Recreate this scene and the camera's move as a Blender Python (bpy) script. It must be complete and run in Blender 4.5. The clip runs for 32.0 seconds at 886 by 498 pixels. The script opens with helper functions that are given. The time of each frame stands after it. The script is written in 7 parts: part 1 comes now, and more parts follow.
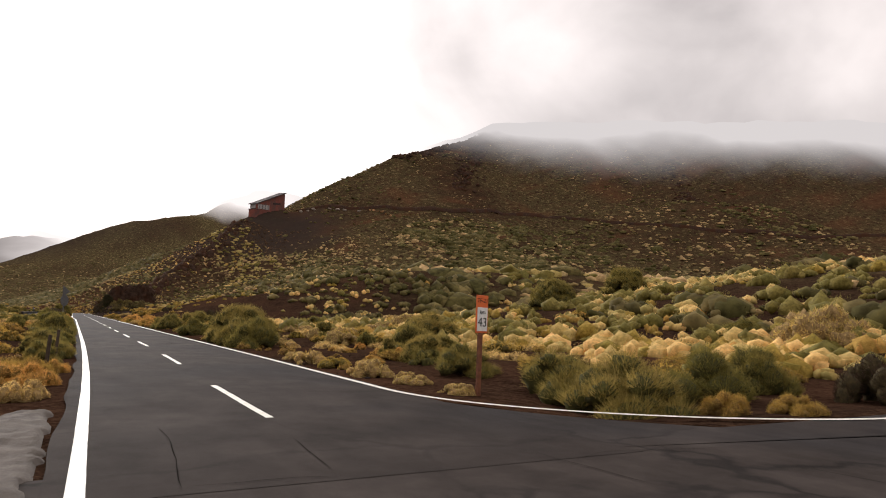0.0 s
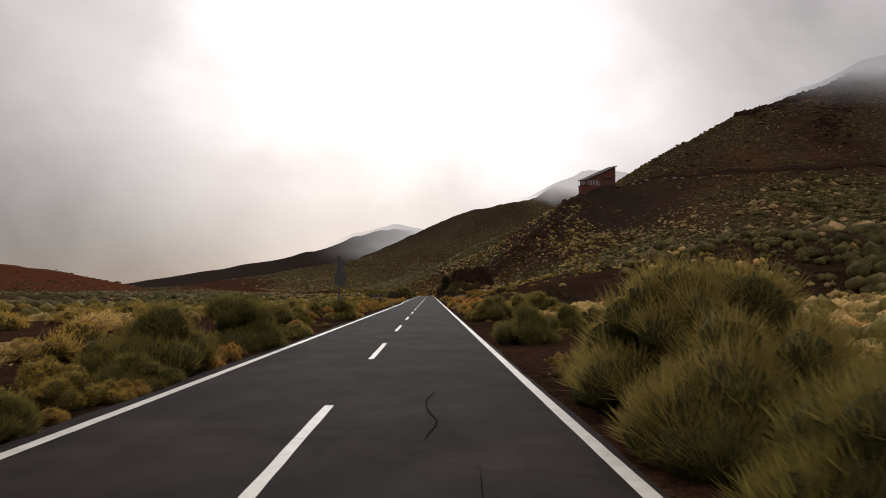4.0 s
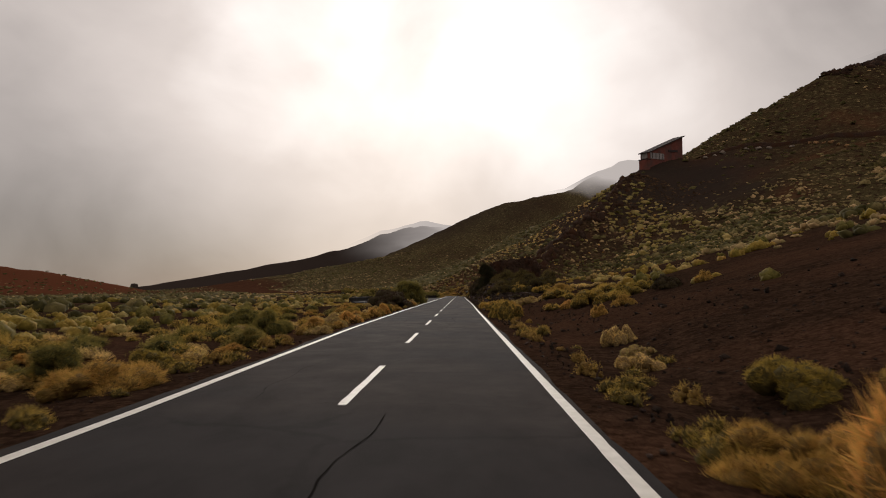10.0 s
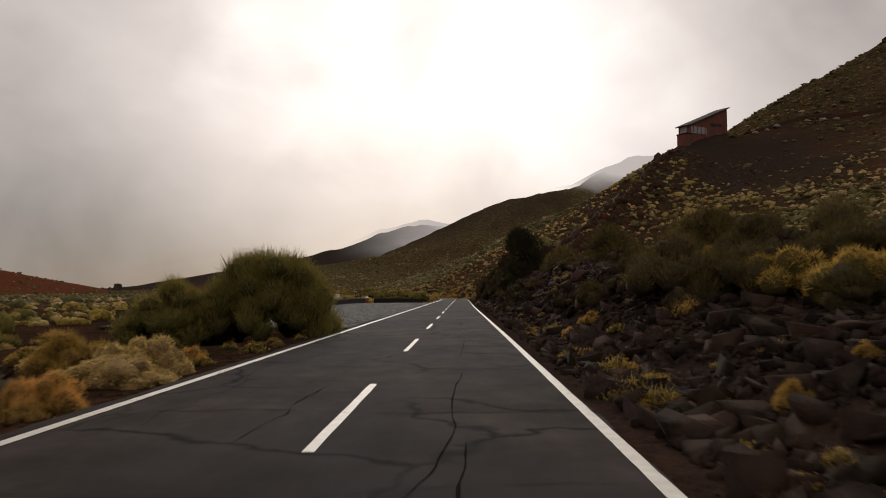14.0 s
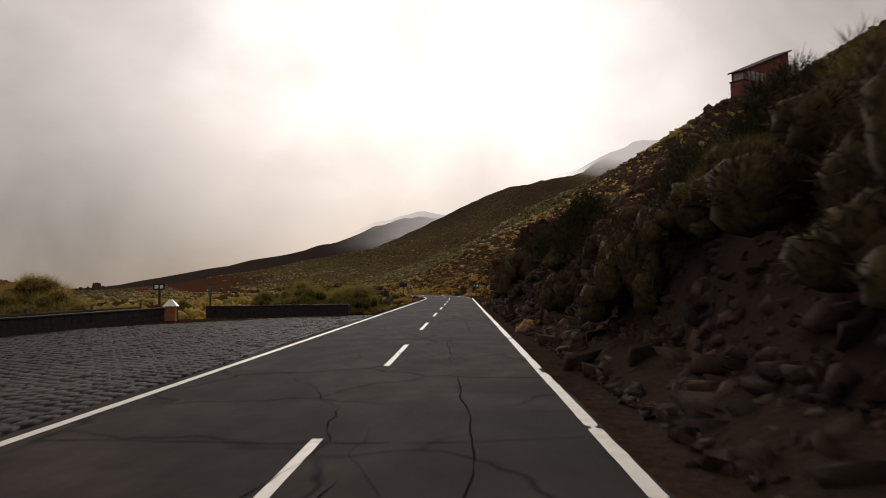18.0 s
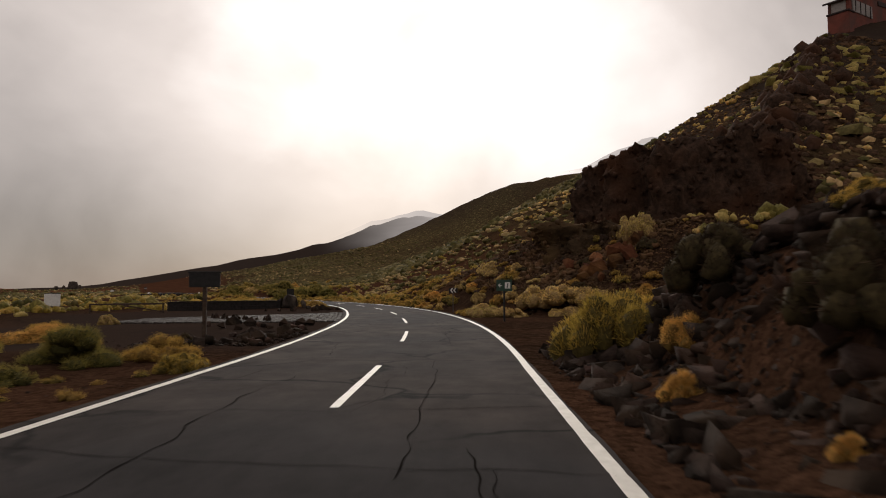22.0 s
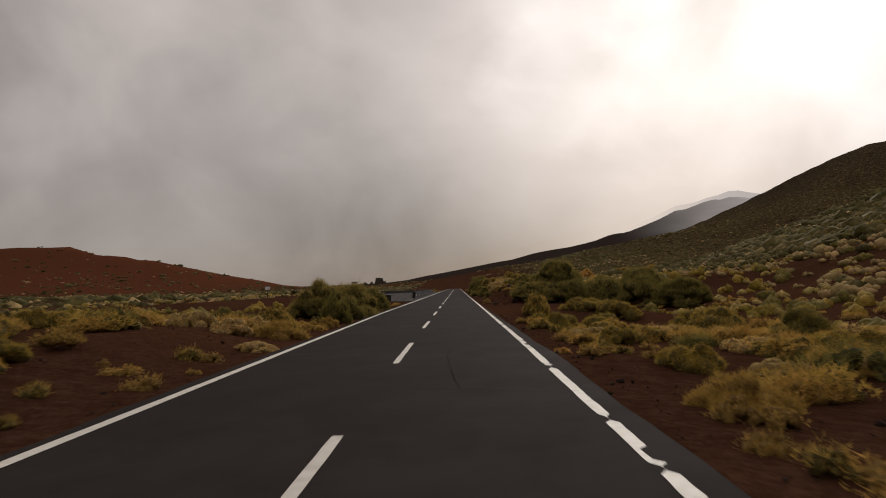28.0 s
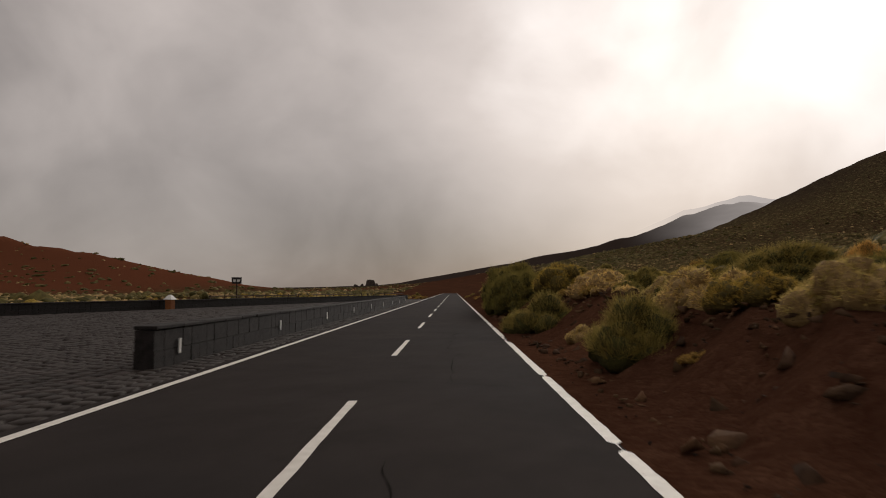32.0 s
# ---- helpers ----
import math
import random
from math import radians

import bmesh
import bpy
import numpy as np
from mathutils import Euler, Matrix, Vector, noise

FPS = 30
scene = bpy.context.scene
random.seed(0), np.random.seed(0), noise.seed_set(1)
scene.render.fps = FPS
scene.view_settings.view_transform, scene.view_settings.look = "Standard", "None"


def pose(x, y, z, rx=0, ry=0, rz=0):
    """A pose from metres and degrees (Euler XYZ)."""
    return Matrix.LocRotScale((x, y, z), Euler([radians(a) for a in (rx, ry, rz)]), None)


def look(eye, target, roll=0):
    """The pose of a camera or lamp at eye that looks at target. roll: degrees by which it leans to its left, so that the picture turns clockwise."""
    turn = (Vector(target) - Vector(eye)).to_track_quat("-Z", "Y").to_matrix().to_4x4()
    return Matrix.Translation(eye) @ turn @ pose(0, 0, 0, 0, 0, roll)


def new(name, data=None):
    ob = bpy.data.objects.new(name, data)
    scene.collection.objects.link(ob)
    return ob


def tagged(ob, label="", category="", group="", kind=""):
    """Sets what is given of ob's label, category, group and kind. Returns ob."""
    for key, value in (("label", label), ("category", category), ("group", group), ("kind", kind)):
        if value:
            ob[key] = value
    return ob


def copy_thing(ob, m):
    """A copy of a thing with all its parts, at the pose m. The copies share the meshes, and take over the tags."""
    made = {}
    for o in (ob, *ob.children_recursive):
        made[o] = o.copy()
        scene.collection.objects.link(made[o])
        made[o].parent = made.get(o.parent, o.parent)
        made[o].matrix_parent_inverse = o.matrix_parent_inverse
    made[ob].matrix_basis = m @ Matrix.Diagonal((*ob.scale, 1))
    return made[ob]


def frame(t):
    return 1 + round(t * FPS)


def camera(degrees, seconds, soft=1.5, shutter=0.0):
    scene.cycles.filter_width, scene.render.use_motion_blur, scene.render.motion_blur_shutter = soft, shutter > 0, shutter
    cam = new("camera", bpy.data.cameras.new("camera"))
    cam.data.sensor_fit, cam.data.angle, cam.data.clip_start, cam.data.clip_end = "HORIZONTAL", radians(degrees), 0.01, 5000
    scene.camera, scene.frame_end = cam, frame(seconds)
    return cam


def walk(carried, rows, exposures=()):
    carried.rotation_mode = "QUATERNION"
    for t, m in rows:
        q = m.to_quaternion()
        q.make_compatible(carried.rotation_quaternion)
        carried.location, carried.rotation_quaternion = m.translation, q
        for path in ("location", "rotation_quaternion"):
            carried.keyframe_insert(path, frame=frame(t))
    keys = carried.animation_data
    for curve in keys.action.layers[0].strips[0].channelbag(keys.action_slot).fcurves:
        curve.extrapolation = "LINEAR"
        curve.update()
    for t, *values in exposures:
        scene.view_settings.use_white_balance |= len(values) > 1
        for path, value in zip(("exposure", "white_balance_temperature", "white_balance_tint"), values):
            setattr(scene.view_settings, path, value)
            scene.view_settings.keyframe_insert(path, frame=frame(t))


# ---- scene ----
EXPOSURES = ((0.0, 1.3, 6450, 12), (1.0, 1.08, 6450, 12), (2.0, 0.8, 6350, 12), (4.0, 0.36, 6300, 12), (9.0, 0.2, 6700, 12), (14.0, 0.25, 6700, 12), (18.0, 0.3, 6700, 12), (23.0, 0.36, 6700, 12), (25.0, 0.3, 6700, 12), (29.0, 0.1, 6700, 12), (32.0, 0.1, 6700, 12))
cam = camera(65.95, 32.0, soft=1.0, shutter=0.14)
PATH = [
    (0.0, -4.61, -21.34, 1.500, -28.35, 5.84, -1.38),
    (0.5, -3.93, -19.54, 1.500, -25.50, 5.46, -3.10),
    (1.0, -3.16, -17.24, 1.500, -21.55, 4.91, -2.33),
    (1.5, -2.27, -14.33, 1.500, -16.22, 4.68, -1.55),
    (2.0, -1.56, -10.80, 1.500, -10.11, 4.06, -0.82),
    (2.5, -1.04, -6.76, 1.500, -5.79, 3.91, -0.79),
    (3.0, -0.71, -2.42, 1.500, -3.79, 3.98, -0.86),
    (3.5, -0.47, 2.14, 1.500, -2.08, 3.77, -0.69),
    (4.0, -0.33, 6.90, 1.500, -1.08, 3.70, -0.67),
    (4.5, -0.17, 11.87, 1.500, -0.12, 3.63, 0.05),
    (5.0, -0.08, 17.12, 1.500, 0.55, 3.58, 0.54),
    (5.5, -0.03, 22.70, 1.500, 0.95, 3.55, 0.81),
    (6.0, -0.00, 28.72, 1.500, 1.17, 3.62, 1.08),
    (6.5, 0.00, 35.24, 1.500, 1.30, 3.84, 1.55),
    (7.0, 0.00, 42.32, 1.500, 1.35, 4.24, 2.25),
    (7.5, -0.03, 49.93, 1.500, 1.17, 4.05, 1.26),
    (8.0, -0.03, 58.00, 1.500, 1.18, 3.84, -0.05),
    (8.5, -0.05, 66.36, 1.500, 1.26, 3.94, 1.05),
    (9.0, -0.08, 74.82, 1.500, 1.36, 3.73, 1.04),
    (9.5, -0.06, 83.26, 1.500, 1.49, 3.52, 0.13),
    (10.0, -0.06, 91.66, 1.500, 1.47, 3.62, -0.07),
    (10.5, -0.04, 100.14, 1.500, 1.40, 3.93, 0.34),
    (11.0, -0.03, 108.77, 1.500, 1.45, 3.73, 0.94),
    (11.5, -0.04, 117.59, 1.500, 1.53, 3.82, 0.73),
    (12.0, -0.08, 126.49, 1.500, 1.62, 3.71, 0.52),
    (12.5, -0.13, 135.38, 1.500, 1.79, 3.80, 0.11),
    (13.0, -0.19, 144.17, 1.500, 1.76, 3.60, -0.29),
    (13.5, -0.20, 152.85, 1.500, 1.64, 3.70, -0.58),
    (14.0, -0.19, 161.50, 1.500, 1.57, 3.71, -0.18),
    (14.5, -0.16, 170.21, 1.500, 1.48, 3.72, 0.03),
    (15.0, -0.15, 179.03, 1.500, 1.46, 3.60, 0.16),
    (15.5, -0.13, 187.97, 1.500, 1.51, 3.38, 0.23),
    (16.0, -0.13, 197.00, 1.500, 1.57, 3.17, 0.30),
    (16.5, -0.13, 206.08, 1.500, 1.61, 3.11, 0.42),
    (17.0, -0.14, 215.15, 1.500, 1.63, 3.21, 0.62),
    (17.5, -0.16, 224.18, 1.500, 1.62, 3.11, 0.52),
    (18.0, -0.18, 233.17, 1.500, 1.53, 3.22, 0.73),
    (18.5, -0.20, 242.13, 1.500, 1.55, 3.32, 0.93),
    (19.0, -0.21, 251.06, 1.500, 1.56, 3.22, 1.13),
    (19.5, -0.21, 259.97, 1.500, 1.44, 3.23, 0.84),
    (20.0, -0.19, 268.88, 1.500, 1.34, 3.33, 0.74),
    (20.5, -0.15, 277.83, 1.500, 1.21, 3.14, 0.35),
    (21.0, -0.10, 286.83, 1.500, 1.28, 3.23, 0.05),
    (21.5, -0.05, 295.86, 1.500, 1.27, 3.43, -0.15),
    (22.0, -0.01, 304.81, 1.500, 1.50, 3.42, 0.23),
    (22.5, 0.04, 313.66, 1.500, 1.95, 3.29, 0.90),
    (23.0, -0.02, 322.42, 1.500, 2.93, 3.42, 0.73),
    (23.5, -0.49, 331.11, 1.500, 4.68, 3.18, -0.00),
    (24.0, -1.31, 339.72, 1.500, 7.53, 3.35, -0.70),
    (24.5, -2.53, 348.25, 1.500, 10.91, 3.47, -1.02),
    (25.0, -4.26, 356.73, 1.500, 14.39, 3.17, -1.33),
    (25.5, -6.46, 365.20, 1.500, 17.96, 3.15, -1.92),
    (26.0, -9.21, 373.71, 1.500, 21.20, 2.95, -0.98),
    (26.5, -12.50, 382.23, 1.500, 23.65, 3.03, 0.21),
    (27.0, -16.28, 390.72, 1.500, 25.20, 3.08, 0.88),
    (27.5, -20.32, 399.21, 1.500, 25.90, 3.11, 1.04),
    (28.0, -24.36, 407.75, 1.500, 26.06, 3.13, 0.82),
    (28.5, -28.34, 416.31, 1.500, 26.00, 3.14, 0.36),
    (29.0, -32.35, 424.83, 1.500, 25.76, 3.14, -0.33),
    (29.5, -36.35, 433.35, 1.500, 25.49, 3.54, 0.18),
    (30.0, -40.27, 441.95, 1.500, 25.44, 3.54, 0.99),
    (30.5, -44.21, 450.60, 1.500, 25.54, 3.54, 0.98),
    (31.0, -48.21, 459.29, 1.500, 25.61, 3.74, 0.58),
    (31.5, -52.24, 468.02, 1.500, 25.79, 3.44, 0.17),
    (32.0, -56.28, 476.81, 1.500, 25.77, 3.44, -0.23),
]
walk(cam, [(t, pose(x, y, z, 90 + pitch, roll, yaw)) for t, x, y, z, yaw, pitch, roll in PATH], EXPOSURES)

# ---- world, sun, exposure ----
SUN_AZ, SUN_EL = 5.0, 18.0        # bright patch in the cloud ahead, degrees (azimuth as yaw)
world = bpy.data.worlds.new("overcast_sky")
scene.world = world
world.use_nodes = True
wn, wl = world.node_tree.nodes, world.node_tree.links
wn.clear()


def sun_dir(az, el):
    a, e = radians(az), radians(el)
    return Vector((-math.sin(a) * math.cos(e), math.cos(a) * math.cos(e), math.sin(e)))


def world_sky():
    """Overcast: a cloud deck whose brightness varies with the cloud's thickness, thin round the hidden sun, over a weak clear sky."""
    N = wn.new
    out = N("ShaderNodeOutputWorld")
    bg = N("ShaderNodeBackground")
    tex = N("ShaderNodeTexCoord")
    sky = N("ShaderNodeTexSky")
    sky.sky_type, sky.sun_disc = "NISHITA", False
    sky.sun_elevation, sky.sun_rotation = radians(SUN_EL), radians(-SUN_AZ)
    sep = N("ShaderNodeSeparateXYZ")
    wl.new(tex.outputs["Generated"], sep.inputs[0])
    # flatten the direction to a cloud ceiling, so that clouds stretch towards the horizon
    mp = N("ShaderNodeMapping")
    mp.inputs["Scale"].default_value = (1.0, 1.0, 1.2)
    mp.inputs["Location"].default_value = (0.35, 0.15, 0.4)
    wl.new(tex.outputs["Generated"], mp.inputs[0])
    n1 = N("ShaderNodeTexNoise")
    n1.inputs["Scale"].default_value, n1.inputs["Detail"].default_value, n1.inputs["Roughness"].default_value = 2.9, 6, 0.47
    n1.inputs["Distortion"].default_value = 0.6
    wl.new(mp.outputs[0], n1.inputs["Vector"])
    # glow round the sun
    dot = N("ShaderNodeVectorMath")
    dot.operation = "DOT_PRODUCT"
    dot.inputs[1].default_value = sun_dir(SUN_AZ, SUN_EL)
    wl.new(tex.outputs["Generated"], dot.inputs[0])
    g = N("ShaderNodeMapRange")
    g.interpolation_type = "SMOOTHSTEP"
    g.inputs[1].default_value, g.inputs[2].default_value = 0.88, 1.0
    g.inputs[3].default_value, g.inputs[4].default_value = 0.0, 1.0
    wl.new(dot.outputs["Value"], g.inputs[0])
    # mean level 0.62 + 0.5 * (noise - 0.5) + glow
    a = N("ShaderNodeMath")
    a.operation = "MULTIPLY_ADD"
    a.inputs[1].default_value, a.inputs[2].default_value = 0.62, 0.20
    wl.new(n1.outputs["Fac"], a.inputs[0])
    b = N("ShaderNodeMath")
    b.operation = "MULTIPLY_ADD"
    b.inputs[1].default_value = 0.29
    rise = N("ShaderNodeMapRange")              # weaker through the thick cloud low over the ridges
    rise.interpolation_type = "SMOOTHSTEP"
    rise.inputs[1].default_value, rise.inputs[2].default_value = 0.06, 0.27
    rise.inputs[3].default_value, rise.inputs[4].default_value = 0.3, 1.0
    wl.new(sep.outputs["Z"], rise.inputs[0])
    lit = N("ShaderNodeMath")
    lit.operation = "MULTIPLY"
    wl.new(g.outputs[0], lit.inputs[0])
    wl.new(rise.outputs[0], lit.inputs[1])
    wl.new(lit.outputs[0], b.inputs[0])
    # the deck is evener towards the horizon
    lo = N("ShaderNodeMapRange")
    lo.interpolation_type = "SMOOTHSTEP"
    lo.inputs[1].default_value, lo.inputs[2].default_value = 0.02, 0.38
    lo.inputs[3].default_value, lo.inputs[4].default_value = 0.4, 1.0
    wl.new(sep.outputs["Z"], lo.inputs[0])
    ev = N("ShaderNodeMix")
    ev.inputs[2].default_value = 0.355
    wl.new(lo.outputs[0], ev.inputs[0])
    wl.new(a.outputs[0], ev.inputs[3])
    wl.new(ev.outputs[0], b.inputs[2])
    # thicker, greyer cloud away from the sun
    wide = N("ShaderNodeMapRange")
    wide.interpolation_type = "SMOOTHSTEP"
    wide.inputs[1].default_value, wide.inputs[2].default_value = 0.55, 0.95
    wide.inputs[3].default_value, wide.inputs[4].default_value = -0.10, 0.06
    wl.new(dot.outputs["Value"], wide.inputs[0])
    tot = N("ShaderNodeMath")
    wl.new(b.outputs[0], tot.inputs[0])
    wl.new(wide.outputs[0], tot.inputs[1])
    west = N("ShaderNodeMapRange")              # and thicker still to the west
    west.interpolation_type = "SMOOTHSTEP"
    west.inputs[1].default_value, west.inputs[2].default_value = -0.65, 0.05
    west.inputs[3].default_value, west.inputs[4].default_value = -0.17, 0.0
    wl.new(sep.outputs["X"], west.inputs[0])
    tot2 = N("ShaderNodeMath")
    wl.new(tot.outputs[0], tot2.inputs[0])
    wl.new(west.outputs[0], tot2.inputs[1])
    low = N("ShaderNodeMapRange")               # heavy grey bank low in the west
    low.interpolation_type = "SMOOTHSTEP"
    low.inputs[1].default_value, low.inputs[2].default_value = 0.0, 0.30
    low.inputs[3].default_value, low.inputs[4].default_value = 1.0, 0.0
    wl.new(sep.outputs["Z"], low.inputs[0])
    side = N("ShaderNodeMapRange")
    side.interpolation_type = "SMOOTHSTEP"
    side.inputs[1].default_value, side.inputs[2].default_value = -0.32, -0.05
    side.inputs[3].default_value, side.inputs[4].default_value = -0.27, 0.0
    wl.new(sep.outputs["X"], side.inputs[0])
    end = N("ShaderNodeMapRange")               # the bank ends where the plain opens
    end.interpolation_type = "SMOOTHSTEP"
    end.inputs[1].default_value, end.inputs[2].default_value = -0.80, -0.52
    wl.new(sep.outputs["X"], end.inputs[0])
    run = N("ShaderNodeMath")
    run.operation = "MULTIPLY"
    wl.new(side.outputs[0], run.inputs[0])
    wl.new(end.outputs[0], run.inputs[1])
    bank = N("ShaderNodeMath")
    bank.operation = "MULTIPLY"
    wl.new(low.outputs[0], bank.inputs[0])
    wl.new(run.outputs[0], bank.inputs[1])
    tot3 = N("ShaderNodeMath")
    wl.new(tot2.outputs[0], tot3.inputs[0])
    wl.new(bank.outputs[0], tot3.inputs[1])
    east = N("ShaderNodeMapRange")              # a grey mass over the eastern hill
    east.interpolation_type = "SMOOTHSTEP"
    east.inputs[1].default_value, east.inputs[2].default_value = 0.22, 0.66
    east.inputs[3].default_value, east.inputs[4].default_value = 0.0, -0.21
    wl.new(sep.outputs["X"], east.inputs[0])
    tot4 = N("ShaderNodeMath")
    wl.new(tot3.outputs[0], tot4.inputs[0])
    wl.new(east.outputs[0], tot4.inputs[1])
    tot3 = tot4
    # billows: smaller puffs and rags over the deck
    mp2 = N("ShaderNodeMapping")
    mp2.inputs["Scale"].default_value = (1.0, 1.0, 1.3)
    wl.new(tex.outputs["Generated"], mp2.inputs[0])
    n2 = N("ShaderNodeTexNoise")
    n2.inputs["Scale"].default_value, n2.inputs["Detail"].default_value, n2.inputs["Roughness"].default_value = 6.0, 6, 0.46
    n2.inputs["Distortion"].default_value = 0.35
    wl.new(mp2.outputs[0], n2.inputs["Vector"])
    puff = N("ShaderNodeMath")
    puff.operation = "MULTIPLY_ADD"
    puff.inputs[1].default_value = 0.30
    wl.new(n2.outputs["Fac"], puff.inputs[0])
    wl.new(tot3.outputs[0], puff.inputs[2])
    even = N("ShaderNodeMath")
    even.operation = "SUBTRACT"
    even.inputs[1].default_value = 0.15
    wl.new(puff.outputs[0], even.inputs[0])
    b = even
    ramp = N("ShaderNodeValToRGB")
    ramp.color_ramp.elements[0].position, ramp.color_ramp.elements[0].color = 0.0, (0.13, 0.117, 0.112, 1)
    ramp.color_ramp.elements[1].position, ramp.color_ramp.elements[1].color = 1.0, (1.12, 1.07, 1.04, 1)
    e = ramp.color_ramp.elements.new(0.6)
    e.color = (0.60, 0.548, 0.520, 1)
    wl.new(b.outputs[0], ramp.inputs[0])
    mix = N("ShaderNodeMixRGB")
    mix.blend_type = "ADD"
    mix.inputs[0].default_value = 0.004
    wl.new(ramp.outputs[0], mix.inputs[1])
    wl.new(sky.outputs[0], mix.inputs[2])
    wl.new(mix.outputs[0], bg.inputs["Color"])
    bg.inputs["Strength"].default_value = 1.0
    wl.new(bg.outputs[0], out.inputs["Surface"])


world_sky()
sun = new("sun", bpy.data.lights.new("sun", "SUN"))
sun.data.energy, sun.data.angle, sun.data.color = 1.0, radians(25), (1.0, 0.96, 0.9)
sun.matrix_world = look(sun_dir(SUN_AZ, SUN_EL) * 300, (0, 0, 0))

# ---- noise and plan ----


def _hash(ix, iy, seed):
    h = (ix.astype(np.int64) * 374761393 + iy.astype(np.int64) * 668265263 + seed * 974711) & 0x7FFFFFFF
    h = ((h ^ (h >> 13)) * 1274126177) & 0x7FFFFFFF
    return ((h ^ (h >> 16)) & 0xFFFF) / 65535.0


def vnoise(x, y, size, seed=0):
    """Smooth value noise, 0..1, with cells of that size in metres."""
    x, y = np.asarray(x, float) / size, np.asarray(y, float) / size
    ix, iy = np.floor(x), np.floor(y)
    u, v = x - ix, y - iy
    u, v = u * u * (3 - 2 * u), v * v * (3 - 2 * v)
    a, b = _hash(ix, iy, seed), _hash(ix + 1, iy, seed)
    c, d = _hash(ix, iy + 1, seed), _hash(ix + 1, iy + 1, seed)
    return (a * (1 - u) + b * u) * (1 - v) + (c * (1 - u) + d * u) * v


def fbm(x, y, size, octaves=4, seed=0):
    s, amp, tot = 0, 1.0, 0.0
    for k in range(octaves):
        s = s + amp * (vnoise(x, y, size / 2 ** k, seed + k * 17) - 0.5)
        tot += amp
        amp *= 0.5
    return s / tot * 2


def step(x, a, b):
    t = np.clip((np.asarray(x, float) - a) / (b - a), 0, 1)
    return t * t * (3 - 2 * t)


# the road: straight along y, a left bend, straight again
XC, BEND_Y, BEND_R, BEND_A = -1.64, 319.0, 167.1, radians(24.9)
BEND_L = BEND_R * BEND_A
END_P = (XC - BEND_R + BEND_R * math.cos(BEND_A), BEND_Y + BEND_R * math.sin(BEND_A))
END_D = (-math.sin(BEND_A), math.cos(BEND_A))


def road_sd(x, y):
    """Station along the road and distance to the right of its centre line."""
    x, y = np.asarray(x, float), np.asarray(y, float)
    rx, ry = x - (XC - BEND_R), y - BEND_Y
    ph = np.arctan2(ry, np.maximum(rx, 1e-6))
    s1, d1 = y, x - XC
    s2, d2 = BEND_Y + ph * BEND_R, np.hypot(rx, ry) - BEND_R
    qx, qy = x - END_P[0], y - END_P[1]
    s3, d3 = BEND_Y + BEND_L + qx * END_D[0] + qy * END_D[1], qx * END_D[1] - qy * END_D[0]
    first = y < BEND_Y
    last = (~first) & ((ph > BEND_A) | (rx <= 0))
    return np.where(first, s1, np.where(last, s3, s2)), np.where(first, d1, np.where(last, d3, d2))


def road_xy(s, d):
    """The point at station s, d to the right of the centre line."""
    s, d = np.asarray(s, float), np.asarray(d, float)
    ph = np.clip((s - BEND_Y) / BEND_R, 0, BEND_A)
    ex = np.maximum(s - BEND_Y - BEND_L, 0)
    x = XC - BEND_R + (BEND_R + d) * np.cos(ph) - ex * np.sin(ph)
    y = np.minimum(s, BEND_Y) + (BEND_R + d) * np.sin(ph) + ex * np.cos(ph)
    return x, y


def ridge(x, y, line, width, power, nose=None, blunt=0.0):
    """Height of a hill whose crest follows line (x, y, height); it falls over that width (nose: at its first point), flattening to its foot."""
    z = np.zeros_like(np.asarray(x, float))
    widths = [nose or width, (2 * width + (nose or width)) / 3] + [width] * len(line)
    for (ax, ay, ah), (bx, by, bh), wa, wb in zip(line, line[1:], widths, widths[1:]):
        vx, vy = bx - ax, by - ay
        t = np.clip(((x - ax) * vx + (y - ay) * vy) / (vx * vx + vy * vy), 0, 1)
        dist = np.sqrt((x - ax - t * vx) ** 2 + (y - ay - t * vy) ** 2 + blunt ** 2) - blunt
        z = np.maximum(z, (ah + t * (bh - ah)) * np.clip(1 - dist / (wa + t * (wb - wa)), 0, 1) ** power)
    return z


HUT = (124, 517)
HILL_HUT = [(113, 505, 79), (141, 519, 87)]
HILL_SPUR = [(100, 492, 58), (62, 432, 40), (33, 392, 14)]
HILL_MAIN = [(170, 540, 95), (255, 575, 152), (440, 680, 232), (775, 500, 246), (1200, 200, 248)]
HILL_FLANK = [(-150, 1240, 22), (-45, 1323, 83), (100, 1460, 176), (233, 1603, 230), (400, 1750, 312), (650, 1900, 335), (1000, 1900, 320)]
HILL_FAR = [(-1150, 1450, 2), (-752, 1677, 13), (-442, 1914, 84), (-336, 2042, 126), (-203, 2068, 174), (-105, 2130, 206), (0, 2200, 186), (160, 2320, 100)]
HILL_RED = [(-760, 750, 45), (-536, 768, 39), (-392, 734, 22), (-360, 740, 8)]


